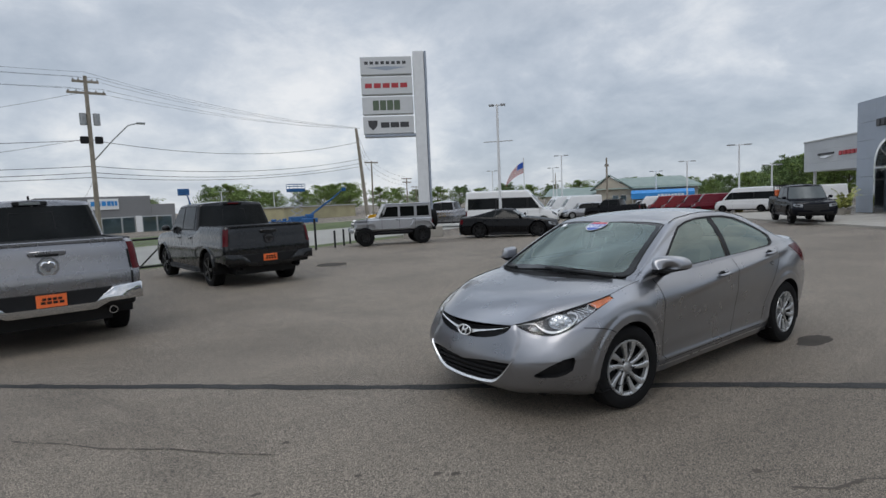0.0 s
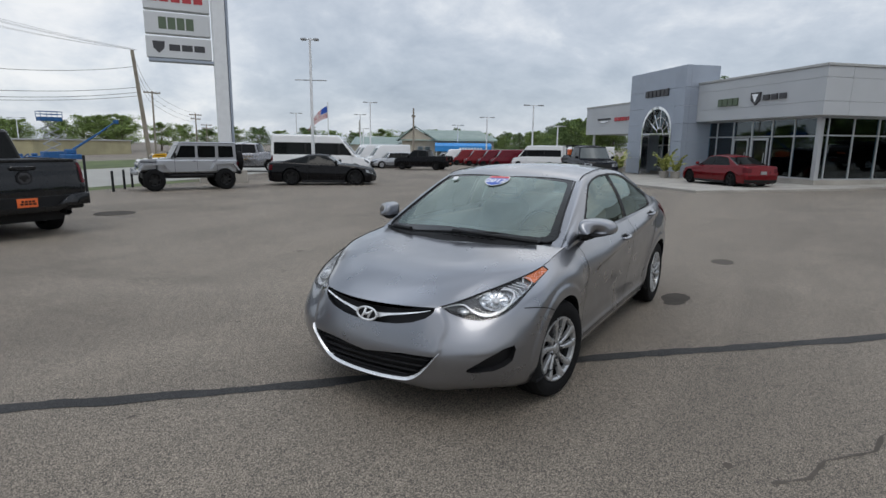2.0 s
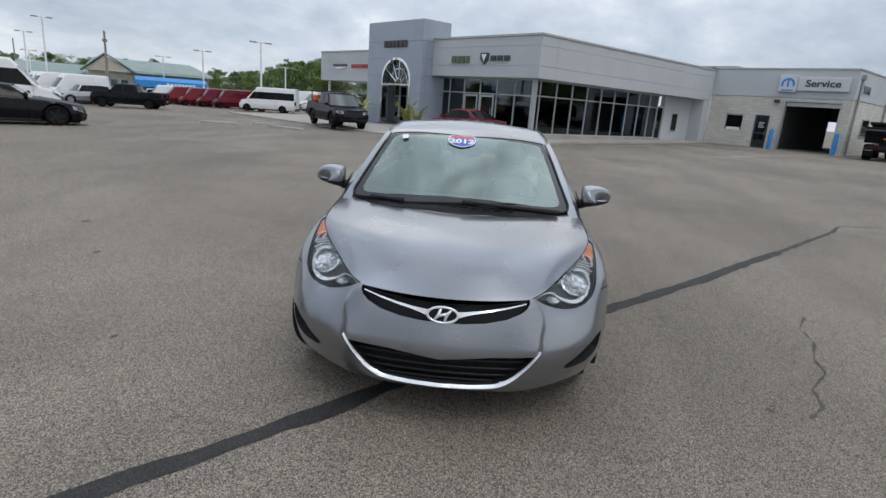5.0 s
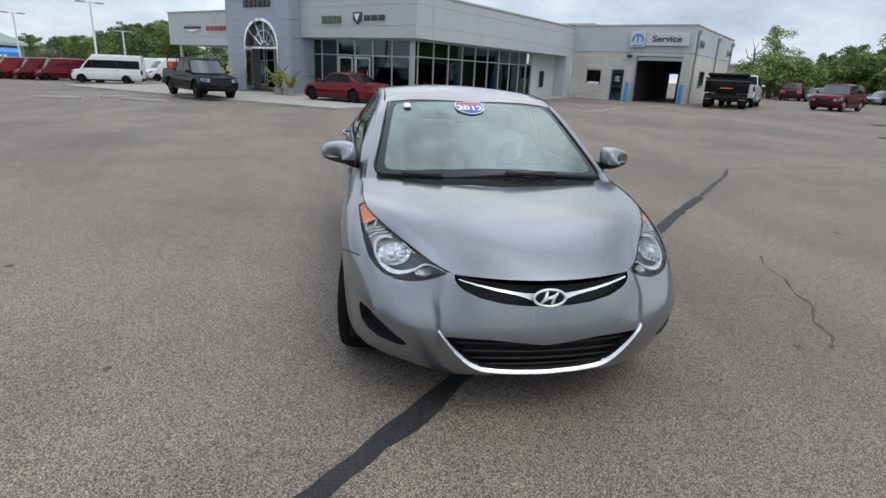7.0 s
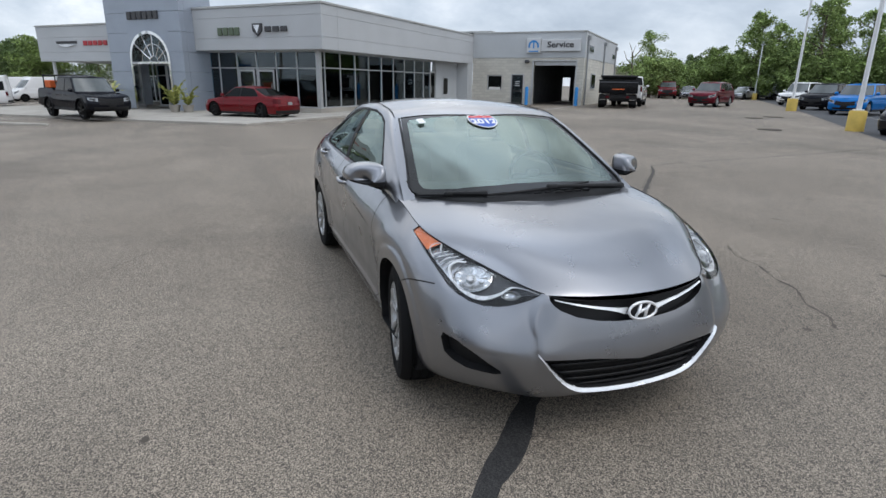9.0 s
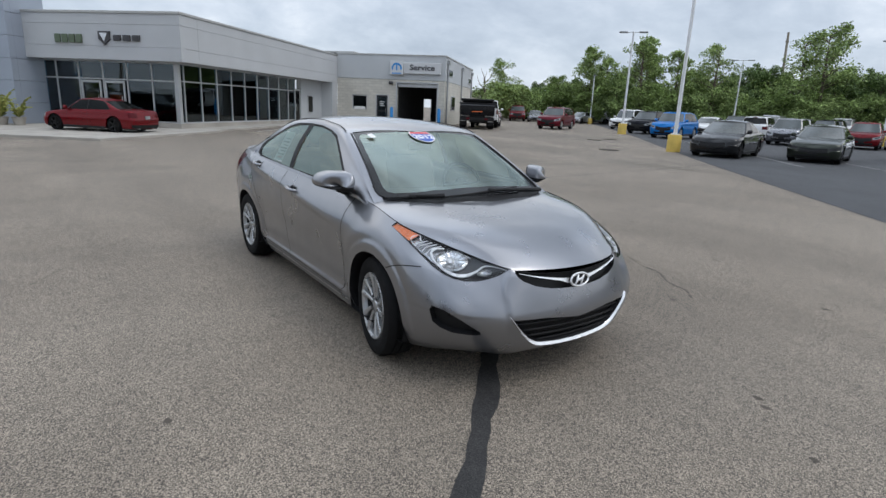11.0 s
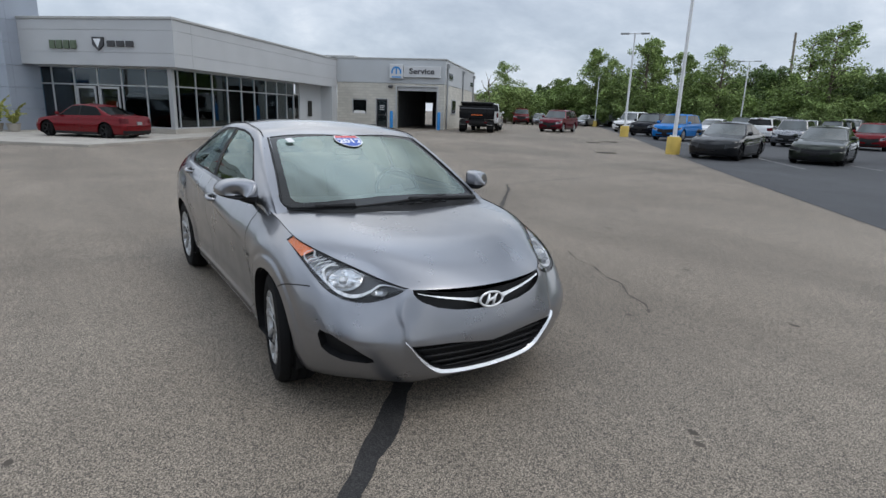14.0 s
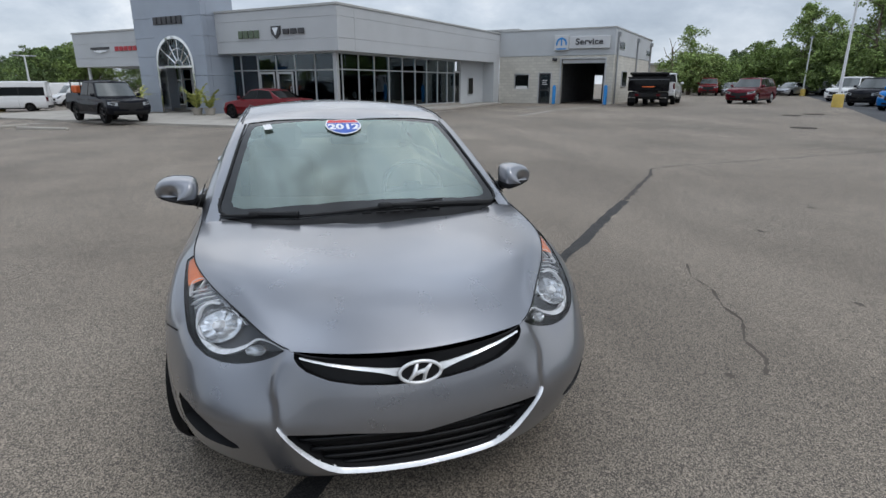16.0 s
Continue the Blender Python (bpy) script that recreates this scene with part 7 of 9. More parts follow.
suv(heading(32.5, 20.2, -0.965, -0.26), "bright blue compact crossover parked nose out", P_blue, RIGHT, L=4.6)
suv(heading(43.6, 32.6, -0.965, -0.26), "large white sport utility car", P_white, RIGHT, L=5.3, H=1.88)
van(heading(61, 51.6, -0.67, 0.74), "grey minivan parked far off", P_jeep, RIGHT, L=5.1, H=1.78)
suv(heading(37.9, 15.3, -0.965, -0.26), "grey crossover parked behind the sedans", P_silver, RIGHT, L=4.65)
suv(heading(42.1, 12.4, -0.965, -0.26), "red small boxy crossover", P_red, RIGHT, L=4.25)
pickup(heading(48.3, 54.0, -0.66, -0.75), "red pickup truck parked by the tree line", P_red, RIGHT)
sedan(heading(50.0, 52.4, -0.68, -0.73), "dark silver car parked by the tree line", P_silver, RIGHT)
pickup(heading(52.0, 51.2, -0.70, -0.71), "silver pickup truck parked by the tree line", P_jeep, RIGHT)
suv(heading(29.3, 5.4, -0.965, -0.26), "royal blue minivan parked nose out", P_royal, RIGHT, L=5.1, H=1.76, W=2.0)

# ---- marks on the asphalt ----


def ragged_strip(points, wide, lift, seed, jitter=0.3, step=0.12):
    """A flat strip along points on the ground, with uneven edges and a little thickness."""
    rng = random.Random(seed)
    pts = [Vector((x, y, 0)) for x, y in points]
    line = []
    for a, b in zip(pts, pts[1:]):
        n = max(1, int((b - a).length / step))
        line += [a + (b - a) * k / n for k in range(n)]
    line.append(pts[-1])
    left, right = [], []
    drift = 0.0
    for k, p in enumerate(line):
        d = (line[min(k + 1, len(line) - 1)] - line[max(k - 1, 0)]).normalized()
        s = Vector((-d.y, d.x, 0))
        drift = 0.85 * drift + rng.uniform(-1, 1) * wide * 0.10
        w = wide * (0.5 + rng.uniform(-jitter, jitter) * 0.5)
        l, r = p + s * (w + drift), p - s * (w - drift)
        left.append((l.x, l.y, gz(l.x, l.y) + lift))
        right.append((r.x, r.y, gz(r.x, r.y) + lift))
    return Geo().grid([left, right])


solid("crack_seal", ragged_strip([(-14, -14.2), (-8, -8.15), (-3.77, -3.90), (-1.37, -1.62), (-1.0, -1.23), (-0.58, -0.78), (0.9, 0.78), (3.0, 2.9), (4.1, 4.05)], 0.118, 0.003, 3, 0.22), M_tar, "black bitumen strip sealing a long joint in the asphalt", "crack seal", kind="structure")
solid("crack_seal", ragged_strip([(4.1, 4.05), (5.0, 4.98), (5.9, 5.95)], 0.075, 0.003, 4, 0.7, 0.07), M_oldtar, "grey worn end of the bitumen strip", "crack seal", kind="structure")
for k, (pts, w) in enumerate((
    ([(5.9, 5.95), (6.3, 6.5), (6.58, 6.62), (7.4, 6.8), (9.48, 7.0), (13, 7.4), (17.5, 8.2)], 0.05),
    ([(3.03, 1.45), (2.83, 1.15), (2.78, 0.85), (2.60, 0.53), (2.55, 0.30), (2.32, 0.04), (2.25, -0.2), (2.1, -0.35)], 0.018),
    ([(-1.78, -3.72), (-1.45, -3.42), (-1.15, -3.21), (-0.8, -2.83), (-0.47, -2.57), (-0.2, -2.3)], 0.016),
    ([(-2.9, 2.2), (-2.58, 2.7), (-2.2, 3.4), (-1.71, 4.09), (-0.9, 4.6), (0.5, 6.2)], 0.007),
    ([(-9, 0.5), (-6, 2.2), (-3.5, 4.4), (-1.7, 5.0)], 0.008),
    ([(6.0, 5.7), (7.2, 5.4), (9.5, 4.2)], 0.02),
    ([(-2.6, 7.9), (0.56, 8.16), (2.6, 8.0)], 0.014),
    ([(-12, 9), (-7, 10.5), (-2, 10.2)], 0.016),
)):
    solid("asphalt_crack", ragged_strip(pts, w, 0.002, 20 + k, 0.8, 0.05), M_oldtar if k == 0 else M_crack, "thin dark crack in the old asphalt", "crack", kind="structure")


def blot(x, y, rx, ry, seed, mat, lift=0.002):
    rng = random.Random(seed)
    pts = [(x + rx * math.cos(a) * rng.uniform(0.75, 1.1), y + ry * math.sin(a) * rng.uniform(0.75, 1.1)) for a in (2 * math.pi * k / 22 for k in range(22))]
    return Geo().add([(px, py, gz(px, py) + lift) for px, py in pts], [tuple(range(22))])


solid("oil_stain", blot(1.05, 2.95, 0.14, 0.30, 5, M_stain, 0.0025), M_stain, "dark damp spot by the rear wheel", "stain", kind="structure")
for k, (x, y, r) in enumerate(((1.24, 5.41, 0.16), (0.77, -1.60, 0.022), (-0.36, -2.2, 0.02), (0.70, -1.68, 0.022), (-2.09, -0.2, 0.02), (0.2, -2.6, 0.018), (1.9, -0.3, 0.025), (2.9, -1.1, 0.03), (3.6, 0.3, 0.03), (-3.4, 1.5, 0.03), (-4.3, 2.6, 0.04), (4.6, 2.2, 0.04), (6.2, 3.0, 0.05), (0.4, -2.05, 0.018), (-1.1, -1.7, 0.018))):
    solid("asphalt_spot", blot(x, y, r, r * 1.5, 40 + k, M_crack, 0.002), M_crack, "small rusty spot on the asphalt", "stain", kind="structure")
for x, y, r in ((17.44, 13.25, 0.42), (24.17, 18.79, 0.45), (-12.0, 3.8, 0.45), (22.3, 18.3, 0.4)):
    lid = Geo().spin([(0.004, 0.0), (0.010, r * 0.86), (0.004, r * 0.88), (0.014, r * 0.9), (0.014, r), (-0.01, r * 1.01)], 32, "z")
    solid("manhole_cover", lid, M_stain, "round rusty iron manhole cover set in asphalt", "manhole", m=pose(x, y, gz(x, y)))
for a, b in (((5.7, 24.7), (9.2, 28.3)), ((10.5, 22.3), (14.5, 26.2)), ((14.6, 25.9), (20.3, 31.0)), ((-15.5, 28.6), (-12.4, 27.6)), ((-11.2, 27.0), (-9.0, 26.2)), ((13.6, 28.2), (16.4, 30.7))):
    solid("parking_line", ragged_strip([a, b], 0.11, 0.003, 77, 0.1), M_whitepaint, "worn white painted parking line", "road marking", kind="structure")
for u, w in ((23.5, 9.5), (23.5, 12.4), (23.5, 15.3), (27.0, 18), (33, 8.6), (36, 8.6)):
    a, b = lot_axes(u, w), lot_axes(u - 5.0, w)
    solid("parking_line", ragged_strip([a, b], 0.06, 0.010, 78, 0.5), M_whitepaint, "worn white painted parking line", "road marking", kind="structure")

# ---- building signs and small fittings ----


def letter_blocks(x0, x1, z0, z1, n, y, deep, along=True, gap=0.22):
    """Plain raised blocks in place of lettering."""
    out = []
    step = (x1 - x0) / n
    for k in range(n):
        out.append(Geo().box((x0 + step * k, y - deep, z0), (x0 + step * (k + 1 - gap), y, z1), 0.02))
    return out


def wall_sign(label, mat, blocks, extra=()):
    s = thing("wall_sign", site, label, "sign", "signs on the showroom")
    for g in blocks:
        part("letter_block", g, mat, s)
    for name, g, m_ in extra:
        part(name, g, m_, s)


wall_sign("dark green raised sign letters on the fascia", M_green, letter_blocks(-6.15, -4.7, 3.62, 3.98, 4, 0.0, 0.09))
wall_sign("dark raised sign letters with a shield emblem", M_char, letter_blocks(-3.2, -1.8, 3.74, 3.98, 3, 0.0, 0.09), (("shield", Geo().prism([(-3.93, -0.09, 4.12), (-3.36, -0.09, 4.12), (-3.38, -0.09, 3.78), (-3.64, -0.09, 3.56), (-3.91, -0.09, 3.78)], (0, 0.09, 0)), M_char), ("shield_face", Geo().prism([(-3.84, -0.1, 4.05), (-3.45, -0.1, 4.05), (-3.64, -0.1, 3.68)], (0, 0.01, 0)), M_chrome)))
wall_sign("charcoal raised letters on the entrance tower", M_char, letter_blocks(-11.45, -9.15, 4.42, 4.80, 6, TY, 0.09))
wall_sign("silver winged emblem with a dark bar", M_char, letter_blocks(-18.8, -16.9, 3.42, 3.56, 8, 0.0, 0.06), (("wing", Geo().prism([(-18.7, -0.06, 3.34), (-17.9, -0.06, 3.22), (-17.0, -0.06, 3.34), (-17.85, -0.06, 3.38)], (0, 0.06, 0)), M_chrome),))
wall_sign("red raised sign letters on the canopy fascia", M_red, letter_blocks(-16.4, -14.3, 3.3, 3.55, 5, 0.0, 0.06))

svc = thing("service_sign", site, "long white box sign with a blue emblem reading Service", "sign", "signs on the showroom")
part("sign_box", Geo().box((5.1, SY - 0.2, 3.78), (7.8, SY - 0.031, 4.55), 0.02), M_panel, svc)
part("emblem_box", Geo().box((4.1, SY - 0.26, 3.68), (5.08, SY - 0.031, 4.64), 0.02), M_panel, svc)
emblem = Geo()
for r0, r1 in ((0.26, 0.38),):
    ring = [(4.59 + r1 * math.sin(a), SY - 0.27, 4.12 + r1 * math.cos(a)) for a in (-1.9 + 3.8 * k / 20 for k in range(21))] + [(4.59 + r0 * math.sin(a), SY - 0.27, 4.12 + r0 * math.cos(a)) for a in (1.9 - 3.8 * k / 20 for k in range(21))]
for k in range(20):
    emblem.prism([ring[k], ring[k + 1], ring[40 - k], ring[41 - k]], (0, 0.012, 0))
emblem.box((4.54, SY - 0.27, 3.98), (4.64, SY - 0.258, 4.42)).box((4.25, SY - 0.27, 3.74), (4.93, SY - 0.258, 3.82))
part("blue_emblem", emblem, M_blue, svc)
part("lettering", text_geo("Service", 0.54, 0.01, Matrix.Translation((6.45, SY - 0.215, 4.19)) @ pose(0, 0, 0, 90, 0, 0) @ Matrix.Scale(1.18, 4, (1, 0, 0)), 0.012), M_char, svc)
for x in (4.35, 7.85):
    p = at_site(x, SY - 0.55)
    b = solid("bollard", Geo().spin([(-0.2, 0.12), (1.12, 0.12), (1.22, 0.09), (1.26, 0.0)], 18, "z"), M_blue, "blue painted steel bollard beside the garage opening", "bollard", "bollards", smooth=40, m=pose(p.x, p.y, gz(p.x, p.y)))

# counters and desks that show behind the glass
for k, y in enumerate((2.2, 4.6, 6.8, 9.0, 11.2)):
    p = at_site(-2.2 - 0.3 * (k % 2), y)
    desk = thing("sales_desk", site @ pose(-2.4, y, 0.14), "pale sales desk behind the showroom glass", "desk", "desks in the showroom")
    part("desk_panel", Geo().box((0.55, -0.28, 0.0), (0.63, 0.28, 1.05), 0.01), M_white, desk)
    part("desk_top", Geo().box((-0.5, -0.7, 0.72), (0.55, 0.7, 0.76), 0.01), M_wood, desk)
    part("screen", Geo().box((-0.05, -0.22, 0.86), (0.0, 0.22, 1.18), 0.01), M_char, desk)
for y in (2.6, 5.6, 8.6):
    for x in (-7.0, -4.4, -1.9):
        t = thing("ceiling_strip_light", site @ pose(x, y, 3.0), "long white ceiling strip light in the showroom", "ceiling light", "showroom lights")
        part("housing", Geo().box((-0.75, -0.08, 0.0), (0.75, 0.08, 0.05), 0.01), M_white, t)
        k = Mat("lit_tube", (1, 1, 1), 0.5, Emission_Strength=3.0)
        k.b.inputs["Emission Color"].default_value = (1, 0.97, 0.92, 1)
        part("tube", Geo().box((-0.7, -0.05, -0.02), (0.7, 0.05, -0.001), 0.008), k.m, t)

# planted pots by the entrance


def planter(x, y, h, seed, leaf=M_palm):
    rng = random.Random(seed)
    p = at_site(x, y)
    t = thing("potted_palm", pose(p.x, p.y, gz(p.x, p.y) + 0.10), "round pot with a bushy yellow-green palm", "plant", "pots by the entrance")
    part("pot", Geo().spin([(0.0, 0.0), (0.0, 0.20), (0.30, 0.27), (0.34, 0.29), (0.34, 0.25), (0.30, 0.0)], 20, "z"), M_concrete, t, smooth=40)
    fr = Geo()
    for k in range(19):
        a, ln, up = rng.uniform(0, 2 * math.pi), h * rng.uniform(0.6, 1.0), rng.uniform(1.0, 1.75)
        base = Vector((0, 0, 0.32))
        d = Vector((math.cos(a), math.sin(a), 0))
        spine = [base + d * ln * 0.55 * s + Vector((0, 0, ln * (up * s - 0.75 * s * s))) for s in (0, 0.25, 0.5, 0.75, 1.0)]
        for i in range(4):
            q = d.cross(Vector((0, 0, 1))) * (0.03 * (1 - i * 0.18)) * (h / 0.9)
            fr.add([spine[i] - q, spine[i] + q, spine[i + 1] + q * 0.7, spine[i + 1] - q * 0.7], [(0, 1, 2, 3)])
            for s in (-1, 1):
                tip = spine[i + 1] + q * s * 5.0 + Vector((0, 0, -0.05))
                fr.add([spine[i], spine[i + 1], tip], [(0, 1, 2)])
    part("fronds", fr, leaf, t, fix=False)
    return t


planter(-12.6, -1.6, 1.3, 1)
planter(-12.0, -2.2, 0.8, 2)
planter(-7.75, -1.7, 1.3, 3)
planter(-7.05, -1.5, 1.15, 4)

# ---- pylon sign ----
pylon = thing("pylon_sign", pose(-21.75, 14.35, gz(-21.75, 14.35), 0, 0, 57.3), "tall grey pylon sign with four stacked white panels", "sign")
part("footing", Geo().box((-1.35, -0.9, -0.4), (0.75, 0.9, 0.62), 0.03), M_concrete, pylon)
part("column", Geo().box((-0.42, -0.35, 0.6), (0.16, 0.35, 9.95), 0.03), M_polewhite, pylon)
part("column_edge", Geo().box((0.18, -0.32, 0.6), (0.30, 0.32, 9.95), 0.03), M_acm, pylon)
for k, (z0, z1) in enumerate(((8.78, 9.72), (7.74, 8.68), (6.70, 7.64), (5.66, 6.60))):
    box_ = part("sign_panel", Geo().box((-3.22, -0.22, z0), (-0.50, 0.22, z1), 0.03), M_panel, pylon)
    zc = (z0 + z1) / 2
    if k == 0:
        for g in letter_blocks(-3.0, -0.70, zc + 0.06, zc + 0.22, 8, -0.222, 0.004, gap=0.35):
            part("letter_block", g, M_char, box_)
        part("wing_emblem", Geo().prism([(-2.95, -0.226, zc - 0.10), (-1.85, -0.226, zc - 0.26), (-0.75, -0.226, zc - 0.10), (-1.85, -0.226, zc - 0.03)], (0, 0.004, 0)), M_acm, box_)
    if k == 1:
        for g in letter_blocks(-3.02, -0.68, zc - 0.13, zc + 0.12, 5, -0.222, 0.004, gap=0.2):
            part("letter_block", g, M_red, box_)
    if k == 2:
        for g in letter_blocks(-2.65, -1.15, zc - 0.26, zc + 0.26, 4, -0.222, 0.004, gap=0.14):
            part("letter_block", g, M_green, box_)
    if k == 3:
        part("shield", Geo().prism([(-2.95, -0.226, zc + 0.25), (-2.45, -0.226, zc + 0.25), (-2.47, -0.226, zc - 0.05), (-2.7, -0.226, zc - 0.27), (-2.93, -0.226, zc - 0.05)], (0, 0.004, 0)), M_char, box_)
        for g in letter_blocks(-2.28, -0.72, zc - 0.14, zc + 0.14, 3, -0.222, 0.004, gap=0.12):
            part("letter_block", g, M_char, box_)
part("panel_shelf", Geo().box((-3.15, -0.25, 5.50), (-0.42, 0.25, 5.63), 0.02), M_acm, pylon)

# ---- lamp posts, poles, cables ----


def lamp_post(x, y, h, label="white steel lamp post on a yellow concrete base", base=True, arms=1.0, turn=45, r=0.07, heads=2):
    z = gz(x, y)
    t = thing("lamp_post", pose(x, y, z, 0, 0, turn), label, "lamp post", "lamp posts")
    if base:
        part("base", Geo().spin([(-0.2, 0.30), (0.70, 0.30), (0.75, 0.27), (0.76, 0.0)], 20, "z"), M_yellow, t, smooth=40)
        part("base_plate", Geo().box((-0.17, -0.17, 0.755), (0.17, 0.17, 0.80), 0.01), M_polewhite, t)
    part("pole", Geo().tube([(0, 0, 0.3), (0, 0, h)], [r * 1.25, r * 0.8], 10), M_polewhite, t, smooth=40)
    for s in ((-1, 1) if heads == 2 else (1,)):
        arm = part("arm", Geo().box((s * 0.05, -0.03, h - 0.08), (s * arms * 0.45, 0.03, h - 0.02), 0.008), M_polewhite, t)
        part("lamp_head", Geo().box((s * arms * 0.4, -0.16, h - 0.09), (s * arms, 0.16, h + 0.0), 0.02), M_steelgrey, arm)
    return t


lamp_post(20.55, 12.2, 9.6)
lamp_post(31.6, 23.8, 7.0, arms=0.95, turn=-52)
lamp_post(49.8, 13.9, 7.7, arms=1.3, turn=-75)
lamp_post(63.1, 33.0, 8.0, arms=1.2, turn=-60)
lamp_post(57.5, 49.6, 6.3, arms=1.0)
lamp_post(-34.6, 40.4, 6.1, "grey car-lot lamp post", False, 0.7)
lamp_post(-43.2, 48.8, 5.5, "grey car-lot lamp post", False, 0.7)
lamp_post(-46.2, 52.8, 4.0, "grey car-lot lamp post", False, 0.7)
lamp_post(-18.2, 42.7, 5.4, arms=0.9)
lamp_post(-27.0, 50.6, 5.0, "grey car-lot lamp post", False, 0.8)
lamp_post(-36.4, 60.1, 4.6, "grey car-lot lamp post", False, 0.8)
lamp_post(-18.8, 50.1, 3.9, "grey car-lot lamp post", False, 0.8)
lamp_post(-50.0, 45.0, 5.6, "grey car-lot lamp post", False, 0.7)
lamp_post(-95, 33, 5.2, "grey street lamp far off", False, 1.2)
lamp_post(-88, 22, 5.0, "grey street lamp far off", False, 1.2)
post = lamp_post(-18.27, 16.6, 6.75, "white lamp post with a cross arm behind the coupe", False, 0.42, 40)
part("cross_bar", Geo().tube([(-0.75, 0, 4.85), (0.75, 0, 4.85)], 0.025, 8), M_steelgrey, post)

flag = thing("flag", pose(-74.5, 74.2, 0, 0, 0, 40), "large striped flag on a thin far pole", "flag")
part("flag_pole", Geo().tube([(1.0, 0, -0.5), (1.0, 0, 9.2)], 0.09, 8), M_polewhite, flag)
for k in range(13):
    rows = [[], []]
    for j in range(13):
        s = j / 12
        for i, off in enumerate((k, k + 1)):
            f = off / 13
            rows[i].append((0.9 - 3.4 * s * 0.8 - 0.9 * f * s, 0.25 * math.sin(5 * s + f), 8.4 - 2.1 * f - 3.2 * s * s * 0.55 - 1.4 * s * 0.6))
    part("stripe", Geo().grid(rows), M_red if k % 2 == 0 else M_white, flag)
rows = []
for f in (0, 0.27, 0.54):
    rows.append([(0.9 - 3.4 * s * 0.8 - 0.9 * f * s, 0.25 * math.sin(5 * s + f) - 0.02, 8.4 - 2.1 * f - 3.2 * s * s * 0.55 - 1.4 * s * 0.6) for s in (0, 0.1, 0.2, 0.3, 0.4)])
part("canton", Geo().grid(rows), M_bluesticker, flag)


def utility_pole(x, y, top, label, lean=(0, 0), arms=((0.0, 1.4),), r=0.16):
    z = gz(x, y)
    t = thing("utility_pole", pose(x, y, z), label, "utility pole", "utility poles")
    part("pole", Geo().tube([(0, 0, -0.3), (lean[0], lean[1], top)], [r, r * 0.68], 10), M_wood, t, smooth=40)
    for k, (down, half) in enumerate(arms):
        f = (top - down) / top
        c = Vector((lean[0] * f, lean[1] * f, top - down))
        arm = part("cross_arm", Geo().box((c.x - 0.06, c.y - half, c.z - 0.07), (c.x + 0.06, c.y + half, c.z + 0.07), 0.01), M_wood, t)
        for s in (-0.9, -0.5, 0.5, 0.9):
            part("insulator", Geo().spin([(0.0, 0.03), (0.05, 0.06), (0.1, 0.05), (0.16, 0.0)], 8, "z").moved(Matrix.Translation((c.x, c.y + half * s, c.z + 0.06))), M_steelgrey, arm)
    return t


up = utility_pole(-38.5, 0.45, 10.75, "tall wooden utility pole with transformers and a street light", (0, 0), ((0.35, 0.72), (1.05, 1.05)))
for s in (-0.32, 0.42):
    part("transformer", Geo().spin([(0, 0.0), (0, 0.19), (0.72, 0.20), (0.76, 0.0)], 14, "z").moved(Matrix.Translation((0.05, s, 7.7))), M_steelgrey, up, smooth=40)
part("street_light_arm", Geo().tube([(0, 0.1, 5.5), (0.1, 1.2, 6.8), (0.2, 2.1, 7.75), (0.2, 2.75, 7.95)], 0.04, 8), M_steelgrey, up, smooth=True)
part("street_light", Geo().box((0.1, 2.6, 7.86), (0.3, 3.15, 8.0), 0.05), M_steelgrey, up)
for s in (-0.35, 0.45):
    part("junction_box", Geo().box((-0.15, s - 0.22, 6.55), (0.15, s + 0.22, 7.0), 0.04), M_black, up)
utility_pole(-44.6, 23.6, 9.3, "leaning bare wooden utility pole", (-0.35, -0.66), (), 0.2)
utility_pole(-57.3, 31.5, 7.3, "wooden utility pole down the street", (0, 0.1), ((0.2, 0.9),), 0.12)
utility_pole(-75.9, 49.0, 6.2, "wooden utility pole down the street", (0, 0), ((0.2, 1.0), (0.8, 0.8)), 0.12)
utility_pole(-95.6, 64.4, 5.4, "wooden utility pole far down the street", (0, 0), ((0.2, 1.2), (0.8, 1.0)), 0.12)
utility_pole(-35.3, 48.7, 6.0, "wooden utility pole behind the vans", (0, 0), ((0.9, 0.3),), 0.13)
utility_pole(78.6, 35.6, 12.8, "leaning wooden utility pole before the trees", (0.0, 0.5), ((1.2, 0.2), (4.5, 0.25)), 0.2)
utility_pole(-88, 100, 7.5, "dark utility pole far off", (0, 0), (), 0.14)


def cable(a, b, sag, r=0.014):
    pts = []
    for k in range(17):
        f = k / 16
        p = Vector(a) + (Vector(b) - Vector(a)) * f
        p.z -= sag * 4 * f * (1 - f)
        pts.append(p)
    solid("overhead_cable", Geo().tube(pts, r, 5), M_cable, "thin black overhead cable strung between poles", "cable", "overhead cables", smooth=True)


